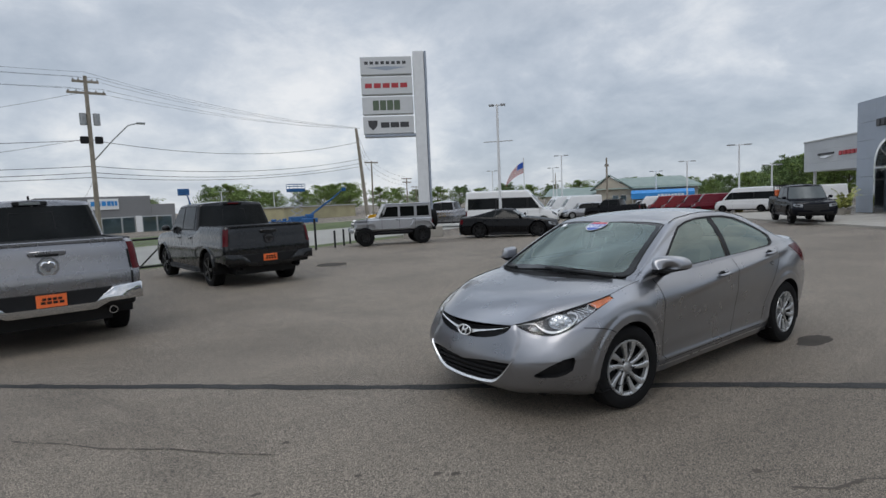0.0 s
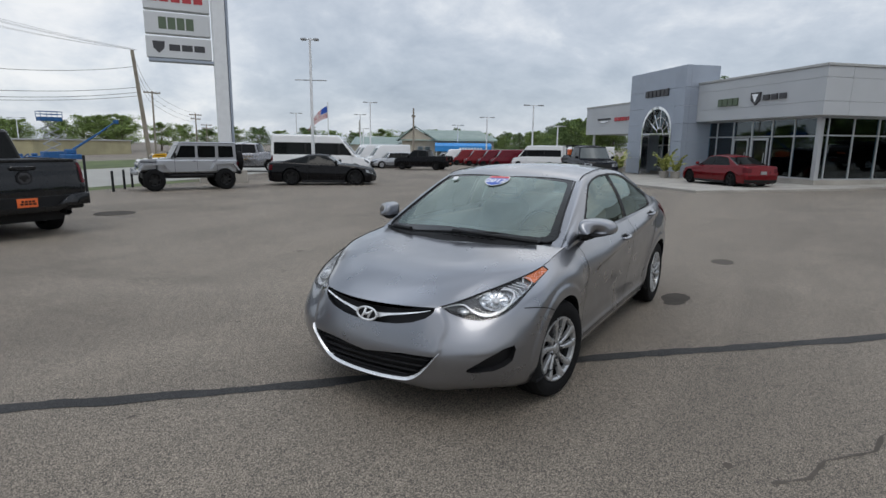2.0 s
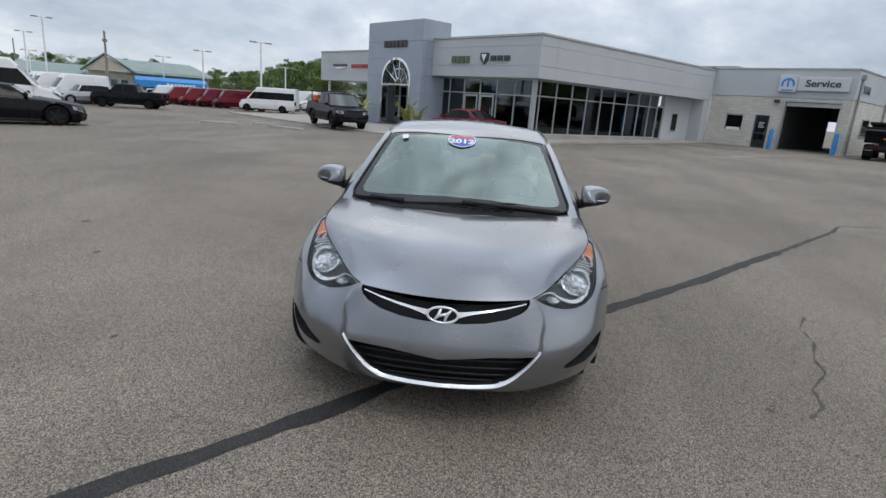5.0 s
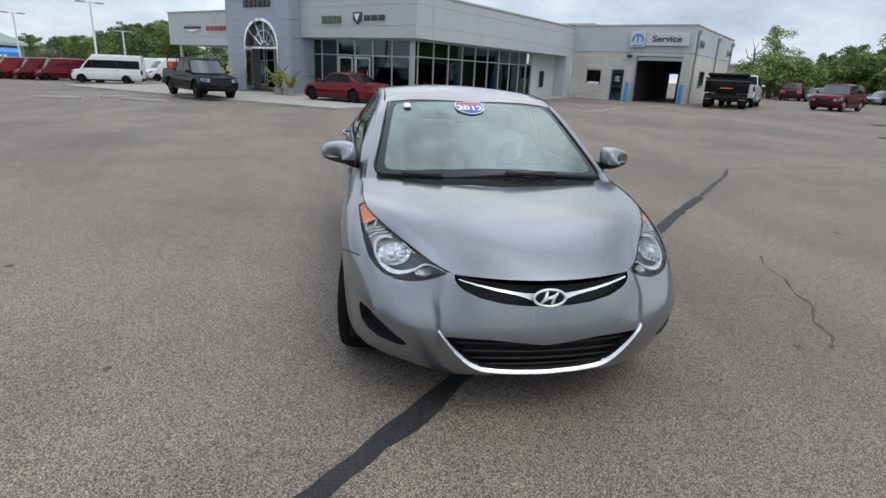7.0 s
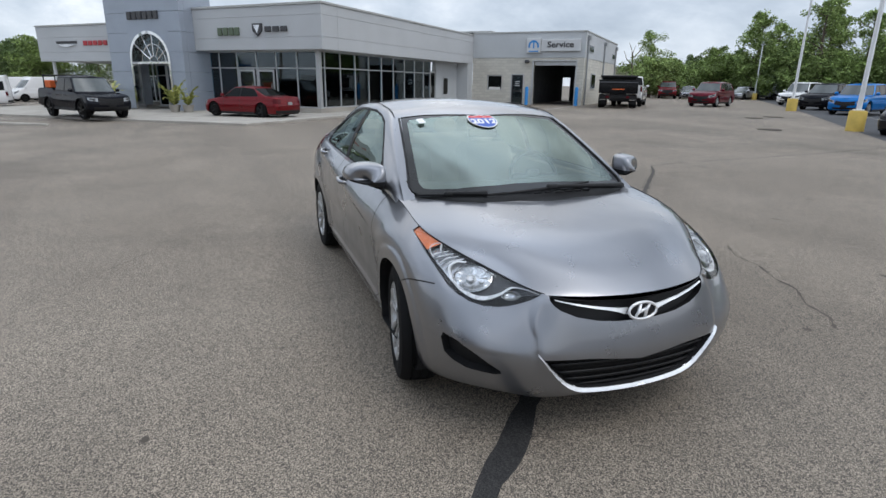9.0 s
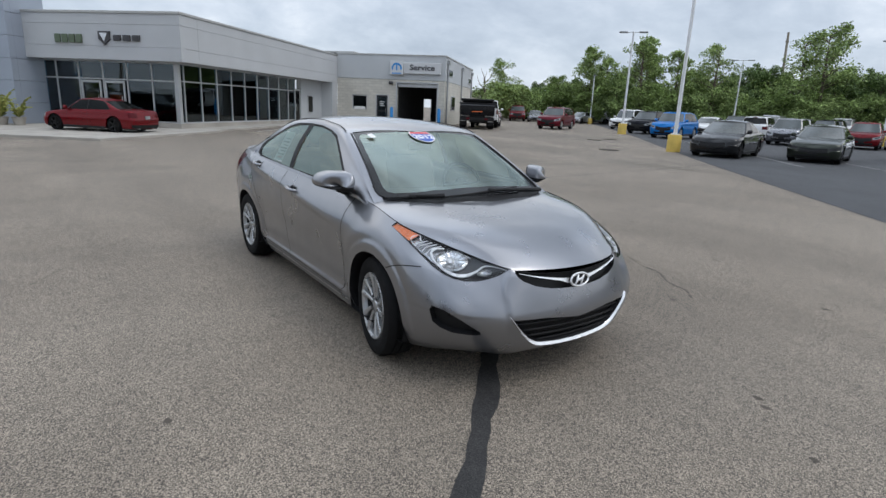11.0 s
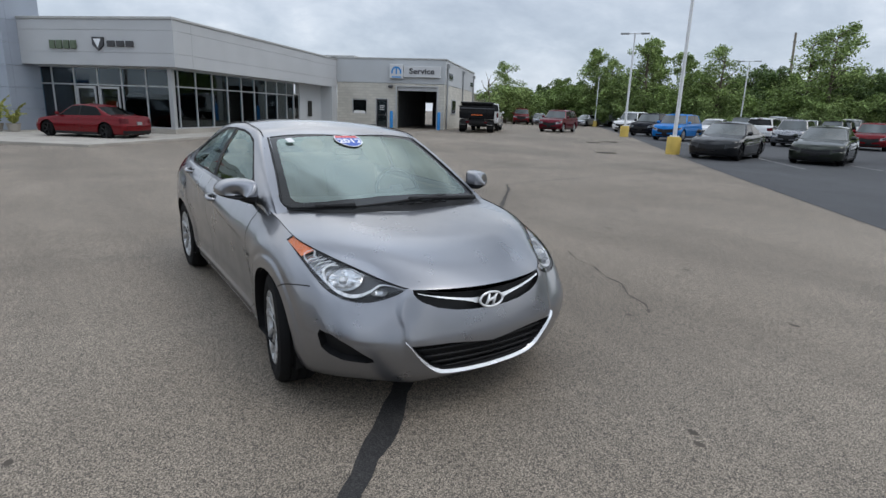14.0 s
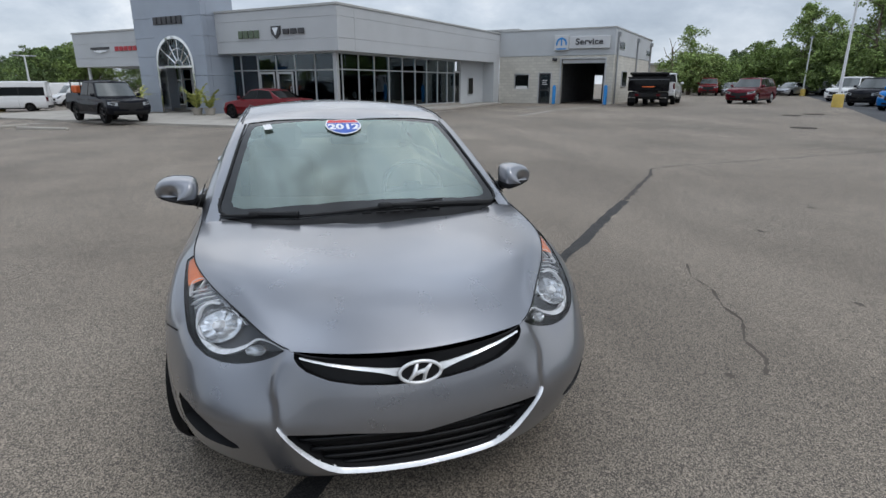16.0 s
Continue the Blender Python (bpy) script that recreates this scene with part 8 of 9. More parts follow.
for y, z in ((-0.6, 10.3), (0.0, 10.6), (0.6, 10.3), (-0.9, 9.6), (0.9, 9.6)):
    cable((-38.5, 0.45 + y, z), (-45, 23.1 + y * 0.3, 9.0 - 0.1 * abs(y)), 0.55, 0.008)
    cable((-38.5, 0.45 + y, z), (-33, -33 + y, z + 0.5), 0.7, 0.008)
for z, sag in ((6.4, 1.0), (4.75, 0.7), (4.35, 0.7), (4.05, 0.6)):
    cable((-38.5, 0.45, z), (-44.9, 23.1, z + 1.2), sag, 0.018)
    cable((-38.5, 0.45, z), (-33.5, -33, z + 0.4), sag, 0.018)
for z in (6.9, 6.2, 5.6):
    cable((-44.9, 23.0, z + 1.6), (-57.3, 31.5, z), 0.4, 0.014)
    cable((-57.3, 31.5, z), (-75.9, 49.0, z - 1.0), 0.5, 0.014)
cable((-38.5, 0.45, 9.4), (-62, -40, 5.0), 1.0, 0.01)
cable((-38.5, 0.45, 6.5), (-60, -42, 2.5), 0.8, 0.012)
cable((-38.5, 0.45, 4.1), (-66, 1.0, 3.4), 0.8, 0.012)

# ---- fence along the street ----
fence = thing("lot_fence", pose(0, 0, 0), "low black pipe fence with chain-link mesh along the street", "fence")
f0, f1 = Vector((-15.7, -4.6, 0)), Vector((-17.2, 0.4, 0))
n_posts = 4
for k in range(n_posts + 1):
    p = f0 + (f1 - f0) * k / n_posts
    part("post", Geo().tube([(p.x, p.y, gz(p.x, p.y) - 0.2), (p.x, p.y, gz(p.x, p.y) + 1.05)], 0.035, 8), M_black, fence, smooth=40)
for h in (0.12, 1.02):
    part("rail", Geo().tube([(p.x, p.y, gz(p.x, p.y) + h) for p in (f0, f1)], 0.035, 8), M_black, fence, smooth=40)
part("brace", Geo().tube([(f1.x + 0.3, f1.y - 1.0, gz(f1.x, f1.y) + 0.12), (f1.x, f1.y - 0.05, gz(f1.x, f1.y) + 1.0)], 0.025, 8), M_black, fence)
mesh_ = Geo()
ln = (f1 - f0).length
way = (f1 - f0).normalized()
for k in range(int((ln + 0.9) / 0.09)):
    for s in (1, -1):
        a0, a1 = k * 0.09 - 0.45, k * 0.09 - 0.45 + s * 0.9
        pa, pb = f0 + way * min(max(a0, 0), ln), f0 + way * min(max(a1, 0), ln)
        za, zb_ = 0.13 + 0.87 * abs(min(max(a0, 0), ln) - a0) / 0.9, 1.0 - 0.87 * abs(min(max(a1, 0), ln) - a1) / 0.9
        if zb_ > za + 0.05:
            mesh_.tube([(pa.x, pa.y, gz(pa.x, pa.y) + za), (pb.x, pb.y, gz(pb.x, pb.y) + zb_)], 0.0035, 3, False)
tagged(part("chain_link", mesh_, M_steelgrey, fence, fix=False), kind="stuff")
for x, y, h in ((-19.1, 6.5, 1.36), (-19.5, 7.6, 0.78), (-20.6, 8.6, 0.78), (-21.5, 9.4, 0.8), (-22.3, 10.4, 0.8)):
    solid("fence_post", Geo().spin([(-0.2, 0.045), (h - 0.03, 0.045), (h, 0.03), (h, 0.0)], 10, "z"), M_black, "black steel post at the lot edge", "post", "posts at the lot edge", smooth=40, m=pose(x, y, gz(x, y)))

# ---- buildings round about ----
far = thing("rental_store", pose(-66.0, 4.3, -0.9, 0, 0, 93), "low grey store across the street with a white sign", "building")
part("wall", Geo().box((-6.6, 0.0, 0.0), (3.9, 20, 4.5), 0.02), worn("store_wall", (0.22, 0.22, 0.225), 0.8, scale=0.3, spread=0.08), far)
part("wall", Geo().box((3.9, 0.0, 0.0), (6.4, 20, 3.55), 0.02), worn("store_wall_low", (0.24, 0.24, 0.245), 0.8, scale=0.3, spread=0.08), far)
for a, b in ((-1.0, 0.9), (0.9, 2.2), (2.9, 4.4), (4.4, 6.0)):
    w = part("window", Geo().box((a, -0.06, 0.1), (b, 0.0, 2.25), 0.02), M_alu, far)
    part("pane", Geo().box((a + 0.08, -0.075, 0.2), (b - 0.08, -0.055, 2.15)), M_storeglass, w)
part("column", Geo().box((2.25, -0.3, 0.0), (2.85, 0.0, 2.3), 0.02), M_white, far)
sg = part("sign_board", Geo().box((-2.1, -0.12, 3.1), (0.75, 0.0, 4.25), 0.02), M_white, far)
for k, (a, b) in enumerate(((-1.85, -1.35), (-1.25, -0.95), (-0.85, -0.45), (-0.35, 0.0), (0.05, 0.3), (0.38, 0.6))):
    part("letter_block", Geo().box((a, -0.15, 3.5), (b, -0.121, 4.0), 0.02), M_blue, sg)
shed = thing("yellow_warehouse", pose(-84.6, 37.4, -1.0, 0, 0, 114), "long low yellow warehouse down the street", "building")
part("wall", Geo().box((-9, 0, 0), (9, 14, 2.55), 0.02), worn("yellow_wall", (0.40, 0.36, 0.22), 0.85, scale=0.4), shed)
part("roof", Geo().box((-9.2, -0.2, 2.55), (9.2, 14.2, 2.75), 0.02), M_coping, shed)
green = thing("green_roofed_store", pose(-38.6, 60.3, -0.5, 0, 0, 33), "cream store with a green metal gable roof", "building")
M_groof = worn("green_metal_roof", (0.24, 0.31, 0.28), 0.5, metal=0.3, scale=0.5, spread=0.08)
M_cream = worn("cream_wall", (0.46, 0.42, 0.34), 0.85, scale=0.5)
part("wall", Geo().box((-5.6, 0, 0), (6.6, 14, 2.65), 0.02), M_cream, green)
part("roof", Geo().add([(-6.0, -0.6, 2.6), (7.0, -0.6, 2.6), (7.0, -0.5, 2.85), (5.0, 5.0, 4.1), (-5.2, 5.0, 4.1), (-6.0, -0.5, 2.85)], [(0, 1, 2, 5), (5, 2, 3, 4)]).add([(-5.2, 5.0, 4.1), (5.0, 5.0, 4.1), (7, 14.5, 2.7), (-6, 14.5, 2.7)], [(0, 1, 2, 3)]), M_groof, green)
part("gable", Geo().prism([(-6.0, -0.55, 2.6), (-3.9, -0.55, 4.25), (-1.2, -0.55, 2.6)], (0, 2.5, 0)), M_cream, green)
part("gable_roof", Geo().slab([(-6.3, -0.8, 2.5), (-3.9, -0.8, 4.4), (-3.9, 3.0, 4.4), (-6.3, 3.0, 2.5)], 0.12).slab([(-3.9, -0.8, 4.4), (-0.9, -0.8, 2.5), (-0.9, 3.0, 2.5), (-3.9, 3.0, 4.4)], 0.12), M_groof, green)
part("side_wing", Geo().box((-12.5, 2, 0), (-5.6, 12, 2.0), 0.02), M_cream, green)
part("side_roof", Geo().prism([(-12.8, 1.6, 2.0), (-12.8, 12.4, 2.0), (-12.8, 7.0, 3.1)], (7.4, 0, 0)), M_groof, green)
for x in (-10.5, -9.3, -8.1, -3.6, -2.6, 1.6):
    w = part("window", Geo().box((x, -0.04 if x > -5.6 else 1.96, 1.0), (x + 0.8, 0.0 if x > -5.6 else 2.0, 1.85), 0.01), M_alu, green)
    part("pane", Geo().box((x + 0.06, -0.05 if x > -5.6 else 1.95, 1.06), (x + 0.74, -0.035 if x > -5.6 else 1.965, 1.79)), M_storeglass, w)
awning = part("awning", Geo().prism([(-1.2, -3.4, 1.25), (-1.2, -3.4, 1.95), (-1.2, -2.6, 2.3), (-1.2, 0.0, 2.35), (-1.2, 0.0, 1.25)], (7.2, 0, 0)), M_blue, green, "bright blue fabric awning")
for g in letter_blocks(1.9, 4.9, 1.45, 1.75, 8, -3.402, 0.01, gap=0.3):
    part("letter_block", g, M_white, awning)
for x in (-1.0, 1.5, 4.0, 5.8):
    part("awning_post", Geo().tube([(x, -3.2, 0.0), (x, -3.2, 1.3)], 0.05, 8), M_polewhite, green)
wall_e = thing("tan_warehouse", pose(60, 78, 0.2, 0, 0, -35), "tan metal building behind the trees", "building")
part("wall", Geo().box((-8, 0, 0), (8, 8, 4.2), 0.02), M_cream, wall_e)
part("roof", Geo().box((-8.3, -0.3, 4.2), (8.3, 8.3, 4.5), 0.02), M_coping, wall_e)

# lifting platforms in the rental yard
lift_ = thing("scissor_lift", pose(-70.6, 27.1, -0.6), "raised blue scissor lift in the rental yard", "lift platform")
for k in range(4):
    z = 0.9 + 0.85 * k
    for s in (1, -1):
        part("scissor_arm", Geo().tube([(0, -0.9 * s, z), (0, 0.9 * s, z + 0.85)], 0.06, 6), M_steelgrey, lift_)
part("base", Geo().box((-0.6, -1.1, 0.0), (0.6, 1.1, 0.9), 0.05), M_liftblue, lift_)
part("platform", Geo().box((-0.6, -1.1, 4.3), (0.6, 1.1, 4.75), 0.02), M_liftblue, lift_)
for z in (5.05, 5.35):
    part("guard_rail", Geo().tube([(-0.6, -1.1, z), (0.6, -1.1, z), (0.6, 1.1, z), (-0.6, 1.1, z), (-0.6, -1.1, z)], 0.035, 6), M_liftblue, lift_)
for x, y in ((-0.6, -1.1), (0.6, -1.1), (0.6, 1.1), (-0.6, 1.1), (0.6, 0.0), (-0.6, 0.0)):
    part("rail_post", Geo().tube([(x, y, 4.7), (x, y, 5.35)], 0.035, 6), M_liftblue, lift_)
boom = thing("boom_lift", pose(-65.4, 26.6, -0.6), "blue boom lift with its arm raised", "lift platform")
part("base", Geo().box((-0.6, -0.9, 0.0), (0.6, 0.9, 0.7), 0.08).box((-0.35, -0.5, 0.7), (0.35, 0.5, 1.22), 0.08), M_liftblue, boom)
part("boom", Geo().tube([(0, 0.3, 1.2), (1.2, 2.6, 3.0), (1.9, 4.1, 4.3)], [0.14, 0.10, 0.07], 6), M_liftblue, boom)
part("basket", Geo().box((1.7, 3.9, 4.05), (2.1, 4.4, 4.5), 0.05), M_liftblue, boom)
boom2 = thing("boom_lift", pose(-69.9, 13.0, -0.6), "blue boom lift behind the store", "lift platform")
part("base", Geo().box((-0.9, -1.2, 0.0), (0.9, 1.2, 1.2), 0.08), M_liftblue, boom2)
part("boom", Geo().tube([(0, 0.4, 1.2), (0, 0.1, 3.4), (0, -0.2, 4.6)], [0.15, 0.11, 0.08], 6), M_liftblue, boom2)
part("basket", Geo().box((-0.4, -1.1, 4.2), (0.4, 0.1, 5.0), 0.05), M_liftblue, boom2)
for k in range(4):
    m_ = solid("yard_machine", Geo().box((-0.9, -0.6, 0.0), (0.9, 0.6, 0.7), 0.15).box((-0.3, -0.5, 0.7), (0.5, 0.5, 1.15), 0.12).tube([(0.8, 0, 0.6), (1.5, 0, 1.1), (1.9, 0, 0.3)], 0.12, 6), M_liftblue, "small blue machine in the rental yard", "machine", "rental machines", m=pose(-66.0 - 1.5 * k, 20.5 + 2.0 * k, -0.6, 0, 0, 40 * k) @ Matrix.Scale(0.65, 4))

# ---- more vehicles ----


def jeep(m, label, mat, group=LEFT):
    car = thing("off_road_car", m, label, "car", group)
    W2 = 0.79
    part("body", Geo().box((-W2, -1.35, 0.72), (W2, 2.05, 1.28), 0.06).box((-0.62, -2.02, 0.80), (0.62, -1.3, 1.22), 0.07), mat, car, smooth=30)
    part("bonnet", Geo().prism([(-0.66, -2.0, 1.20), (-0.66, -0.75, 1.20), (-0.66, -0.72, 1.34), (-0.66, -1.9, 1.27)], (1.32, 0, 0)), mat, car)
    part("hard_top", Geo().prism([(-0.74, -0.72, 1.26), (-0.74, 2.03, 1.26), (-0.74, 1.98, 1.93), (-0.74, -0.38, 1.93)], (1.48, 0, 0)), mat, car)
    part("roof", Geo().box((-0.72, -0.42, 1.93), (0.72, 2.0, 2.0), 0.03), mat, car)
    part("windscreen", Geo().slab([(-0.66, -0.735, 1.34), (0.66, -0.735, 1.34), (0.66, -0.42, 1.88), (-0.66, -0.42, 1.88)], 0.012), M_carglass, car)
    for y0, y1, t0, t1 in ((-0.55, 0.25, -0.33, 0.25), (0.36, 1.10, 0.36, 1.10), (1.24, 1.90, 1.24, 1.86)):
        for s in (1, -1):
            q = [(s * 0.742, y0, 1.36), (s * 0.742, y1, 1.36), (s * 0.742, t1, 1.84), (s * 0.742, t0, 1.84)]
            part("side_window", Geo().slab(q if s > 0 else q[::-1], 0.01), M_carglass, car)
    for s in (1, -1):
        for y, z in ((-1.45, 1.02), (1.45, 1.05)):
            part("fender", Geo().prism([(s * 0.72, y - 0.62, z - 0.18), (s * 0.72, y - 0.42, z + 0.10), (s * 0.72, y + 0.42, z + 0.12), (s * 0.72, y + 0.66, z - 0.22), (s * 0.72, y + 0.60, z - 0.24), (s * 0.72, y + 0.38, z + 0.04), (s * 0.72, y - 0.38, z + 0.03), (s * 0.72, y - 0.56, z - 0.2)], (s * 0.28, 0, 0)), mat, car)
        part("headlight", Geo().spin([(-0.04, 0.0), (-0.05, 0.08), (0.0, 0.09)], 16, "y").moved(Matrix.Translation((s * 0.40, -2.03, 1.06))), M_lamp, car)
        part("mirror", Geo().box((s * 0.82, -0.66, 1.34), (s * 1.02, -0.56, 1.56), 0.03), M_black, car)
        part("tail_light", Geo().box((s * 0.68, 2.04, 0.98), (s * 0.80, 2.08, 1.16), 0.01), M_tail, car)
        part("rock_rail", Geo().tube([(s * 0.82, -0.85, 0.62), (s * 0.82, 0.95, 0.62)], 0.05, 8), M_black, car)
        for y, z in ((0.12, 1.20), (0.98, 1.20)):
            part("door_handle", Geo().box((s * 0.785, y, z), (s * 0.81, y + 0.14, z + 0.03), 0.008), M_black, car)
        for y in (-0.62, 0.30, 1.14):
            part("door_seam", Geo().box((s * 0.76, y, 0.74), (s * 0.7915, y + 0.012, 1.28)), M_black, car)
    for k in range(7):
        part("grille_slot", Geo().box((-0.315 + 0.09 * k, -2.03, 0.92), (-0.26 + 0.09 * k, -2.01, 1.18), 0.01), M_black, car)
    part("front_bumper", Geo().box((-0.8, -2.25, 0.66), (0.8, -2.06, 0.84), 0.05).box((-0.06, -2.28, 0.8), (0.06, -2.2, 0.9), 0.02), M_steelgrey, car)
    part("rear_bumper", Geo().box((-0.8, 2.08, 0.64), (0.8, 2.24, 0.80), 0.05), M_black, car)
    part("chassis", Geo().box((-0.55, -1.9, 0.5), (0.55, 2.0, 0.72), 0.03), M_black, car)
    add_wheels(car, 1.62, (-1.48, 1.47), 0.45, 0.31, 0.24, M_rimdark, 6)
    tyre, rim = wheel_meshes(0.45, 0.31, 0.24, M_rimdark, 6)
    sp = part("spare_wheel", tyre, M_rubber, car)
    sp.matrix_basis = pose(0.1, 2.26, 1.18, 0, 0, 90)
    part("rim", rim, M_rimdark, sp)
    return car


jeep(heading(-18.6, 10.05, -0.40, -0.917) @ Matrix.Diagonal((0.93, 0.865, 0.93, 1)), "lifted silver four-door off-road car with black wheels", P_jeep)
jeep(heading(-30.3, 17.7, -0.4, -0.9), "yellow off-road car behind the sign footing", P_yellow)
pickup(heading(-31.2, 23.0, -0.8, -0.6), "silver pickup truck behind the sign", P_silver, LEFT, rim=M_rim)
for k, (x, y) in enumerate(((-32.9, 38.7), (-31.2, 37.6), (-29.4, 36.4), (-28.0, 35.5), (-35.2, 40.8), (-37.4, 42.5))):
    (suv if k % 2 else van)(heading(x, y, -0.6, -0.8) @ Matrix.Scale(0.78, 4), ("white van nose out in the far row", "grey crossover nose out in the far row")[k % 2], (P_white, P_jeep, P_white, P_jeep, P_white, P_silver)[k], "far row of vans")
for k, (x, y) in enumerate(((-31.2, 48.9), (-29.4, 48.1), (-27.5, 47.4), (-25.6, 46.7), (-23.7, 46.1), (-21.9, 45.4))):
    (suv if k == 0 else van)(heading(x, y, -0.80, -0.6) @ Matrix.Scale(0.68, 4), ("grey crossover in the van row", "white van in the row", "red van in the row", "red van in the row", "dark red van in the row", "dark red van in the row")[k], (P_jeep, P_white, P_red, P_red, P_dred, P_dred)[k], "row of vans", **({} if k == 0 else {"H": 2.3, "L": 5.0}))
for x, y in ((-19.8, 55.2), (-18.0, 53.5), (-15.6, 51.0)):
    van(heading(x, y, -0.8, -0.6) @ Matrix.Scale(0.8, 4), "white van parked beyond the showroom", P_white, "row of vans", H=2.3)
more = (
    (36.3, 25.0, "s", P_navy, "dark blue crossover parked nose out"), (42.1, 23.4, "c", P_white, "white sedan parked nose out"),
    (50.1, 25.5, "s", P_olive, "dark crossover in the back row"), (42.0, 19.3, "s", P_white, "white crossover seen from behind"),
    (62.2, 28.2, "v", P_jeep, "grey van in the back row"), (54.9, 20.0, "s", P_navy, "dark crossover in the back row"),
    (68.5, 23.8, "v", P_white, "white van in the back row"), (74.5, 24.8, "v", P_silver, "silver van in the back row"),
    (58.5, 15.8, "s", P_black, "black crossover in the back row"), (45.3, 11.2, "c", P_white, "white sedan behind the blue crossover"),
    (56.8, 50.5, "c", P_jeep, "grey sedan far down the lot"), (62.8, 65.8, "c", P_navy, "dark sedan far down the lot"),
    (57.9, 23.3, "s", P_jeep, "grey crossover in the back row"), (48.0, 22.4, "s", P_silver, "silver crossover in the back row"),
    (64.5, 18.0, "s", P_white, "white crossover in the back row"), (60.5, 21.5, "s", P_black, "black crossover in the back row"),
    (53.0, 12.0, "s", P_navy, "dark blue crossover in the back row"), (66.0, 12.5, "s", P_jeep, "grey crossover in the back row"),
    (70.0, 17.0, "v", P_silver, "silver van in the back row"), (35.8, 4.2, "c", P_silver, "silver sedan parked nose out"),
)
for k, (x, y, kind_, mat, label) in enumerate(more):
    {"s": suv, "c": sedan, "v": van}[kind_](heading(x, y, *((0.965, 0.26) if "behind" in label and "white cross" in label else (-0.965, -0.26))), label, mat, RIGHT, **({"H": 2.0, "L": 5.1} if kind_ == "v" else {}))
pickup(heading(62.6, 70.0, 0.6, 0.8), "red pickup truck seen from behind far off", P_red, RIGHT, H=1.85)

# tipper truck by the service wing
tip = thing("dump_truck", heading(22.1, 28.75, 0.61, 0.79), "black dump-body truck seen from behind", "truck")
part("dump_body", Geo().prism([(-1.15, -1.6, 0.90), (-1.15, 2.0, 0.90), (-1.15, 2.15, 1.52), (-1.15, 1.9, 1.66), (-1.15, -1.6, 1.66)], (2.3, 0, 0)), P_black, tip)
part("dump_rim", Geo().box((-1.2, -1.65, 1.63), (1.2, 1.95, 1.71), 0.02), P_black, tip)
part("tarp", Geo().box((-1.05, -1.55, 1.71), (1.05, 1.6, 1.93), 0.08).tube([(-1.1, 1.7, 1.90), (1.1, 1.7, 1.90)], 0.07, 8), M_black, tip)
part("tailgate", Geo().box((-1.12, 2.05, 0.90), (1.12, 2.14, 1.54), 0.02), P_black, tip)
part("rear_bumper", Geo().box((-1.1, 1.85, 0.55), (1.1, 2.1, 0.8), 0.03), M_black, tip)
part("marker_strip", Geo().box((-0.35, 2.15, 1.12), (0.35, 2.165, 1.17)), M_orange, tip)
for s in (1, -1):
    part("tail_light", Geo().box((s * 0.5, 2.1, 0.62), (s * 0.7, 2.12, 0.74)), M_tail, tip)
    part("mud_flap", Geo().box((s * 0.68, 1.5, 0.25), (s * 1.08, 1.53, 0.75)), M_black, tip)
    part("step_plate", Geo().box((s * 0.7, 1.84, 0.50), (s * 1.08, 2.12, 0.545), 0.005), M_chrome, tip)
part("cab", Geo().box((-1.0, -3.9, 0.6), (1.0, -1.7, 1.2), 0.1).prism([(-0.95, -2.9, 1.2), (-0.95, -1.75, 1.2), (-0.9, -1.8, 1.86), (-0.9, -2.5, 1.86)], (1.85, 0, 0)), P_white, tip, smooth=30)
part("cab_window", Geo().box((-0.7, -1.748, 1.32), (0.7, -1.735, 1.74)), M_carglass, tip)
part("chassis", Geo().box((-0.5, -3.6, 0.45), (0.5, 2.0, 0.95), 0.02), M_black, tip)
add_wheels(tip, 1.9, (-2.9, 1.0), 0.42, 0.42, 0.24, M_rim)
pickup(heading(25.4, 31.8, 0.68, 0.73), "white utility truck beside the dump truck", P_white, "", H=2.0)

# ---- trees ----


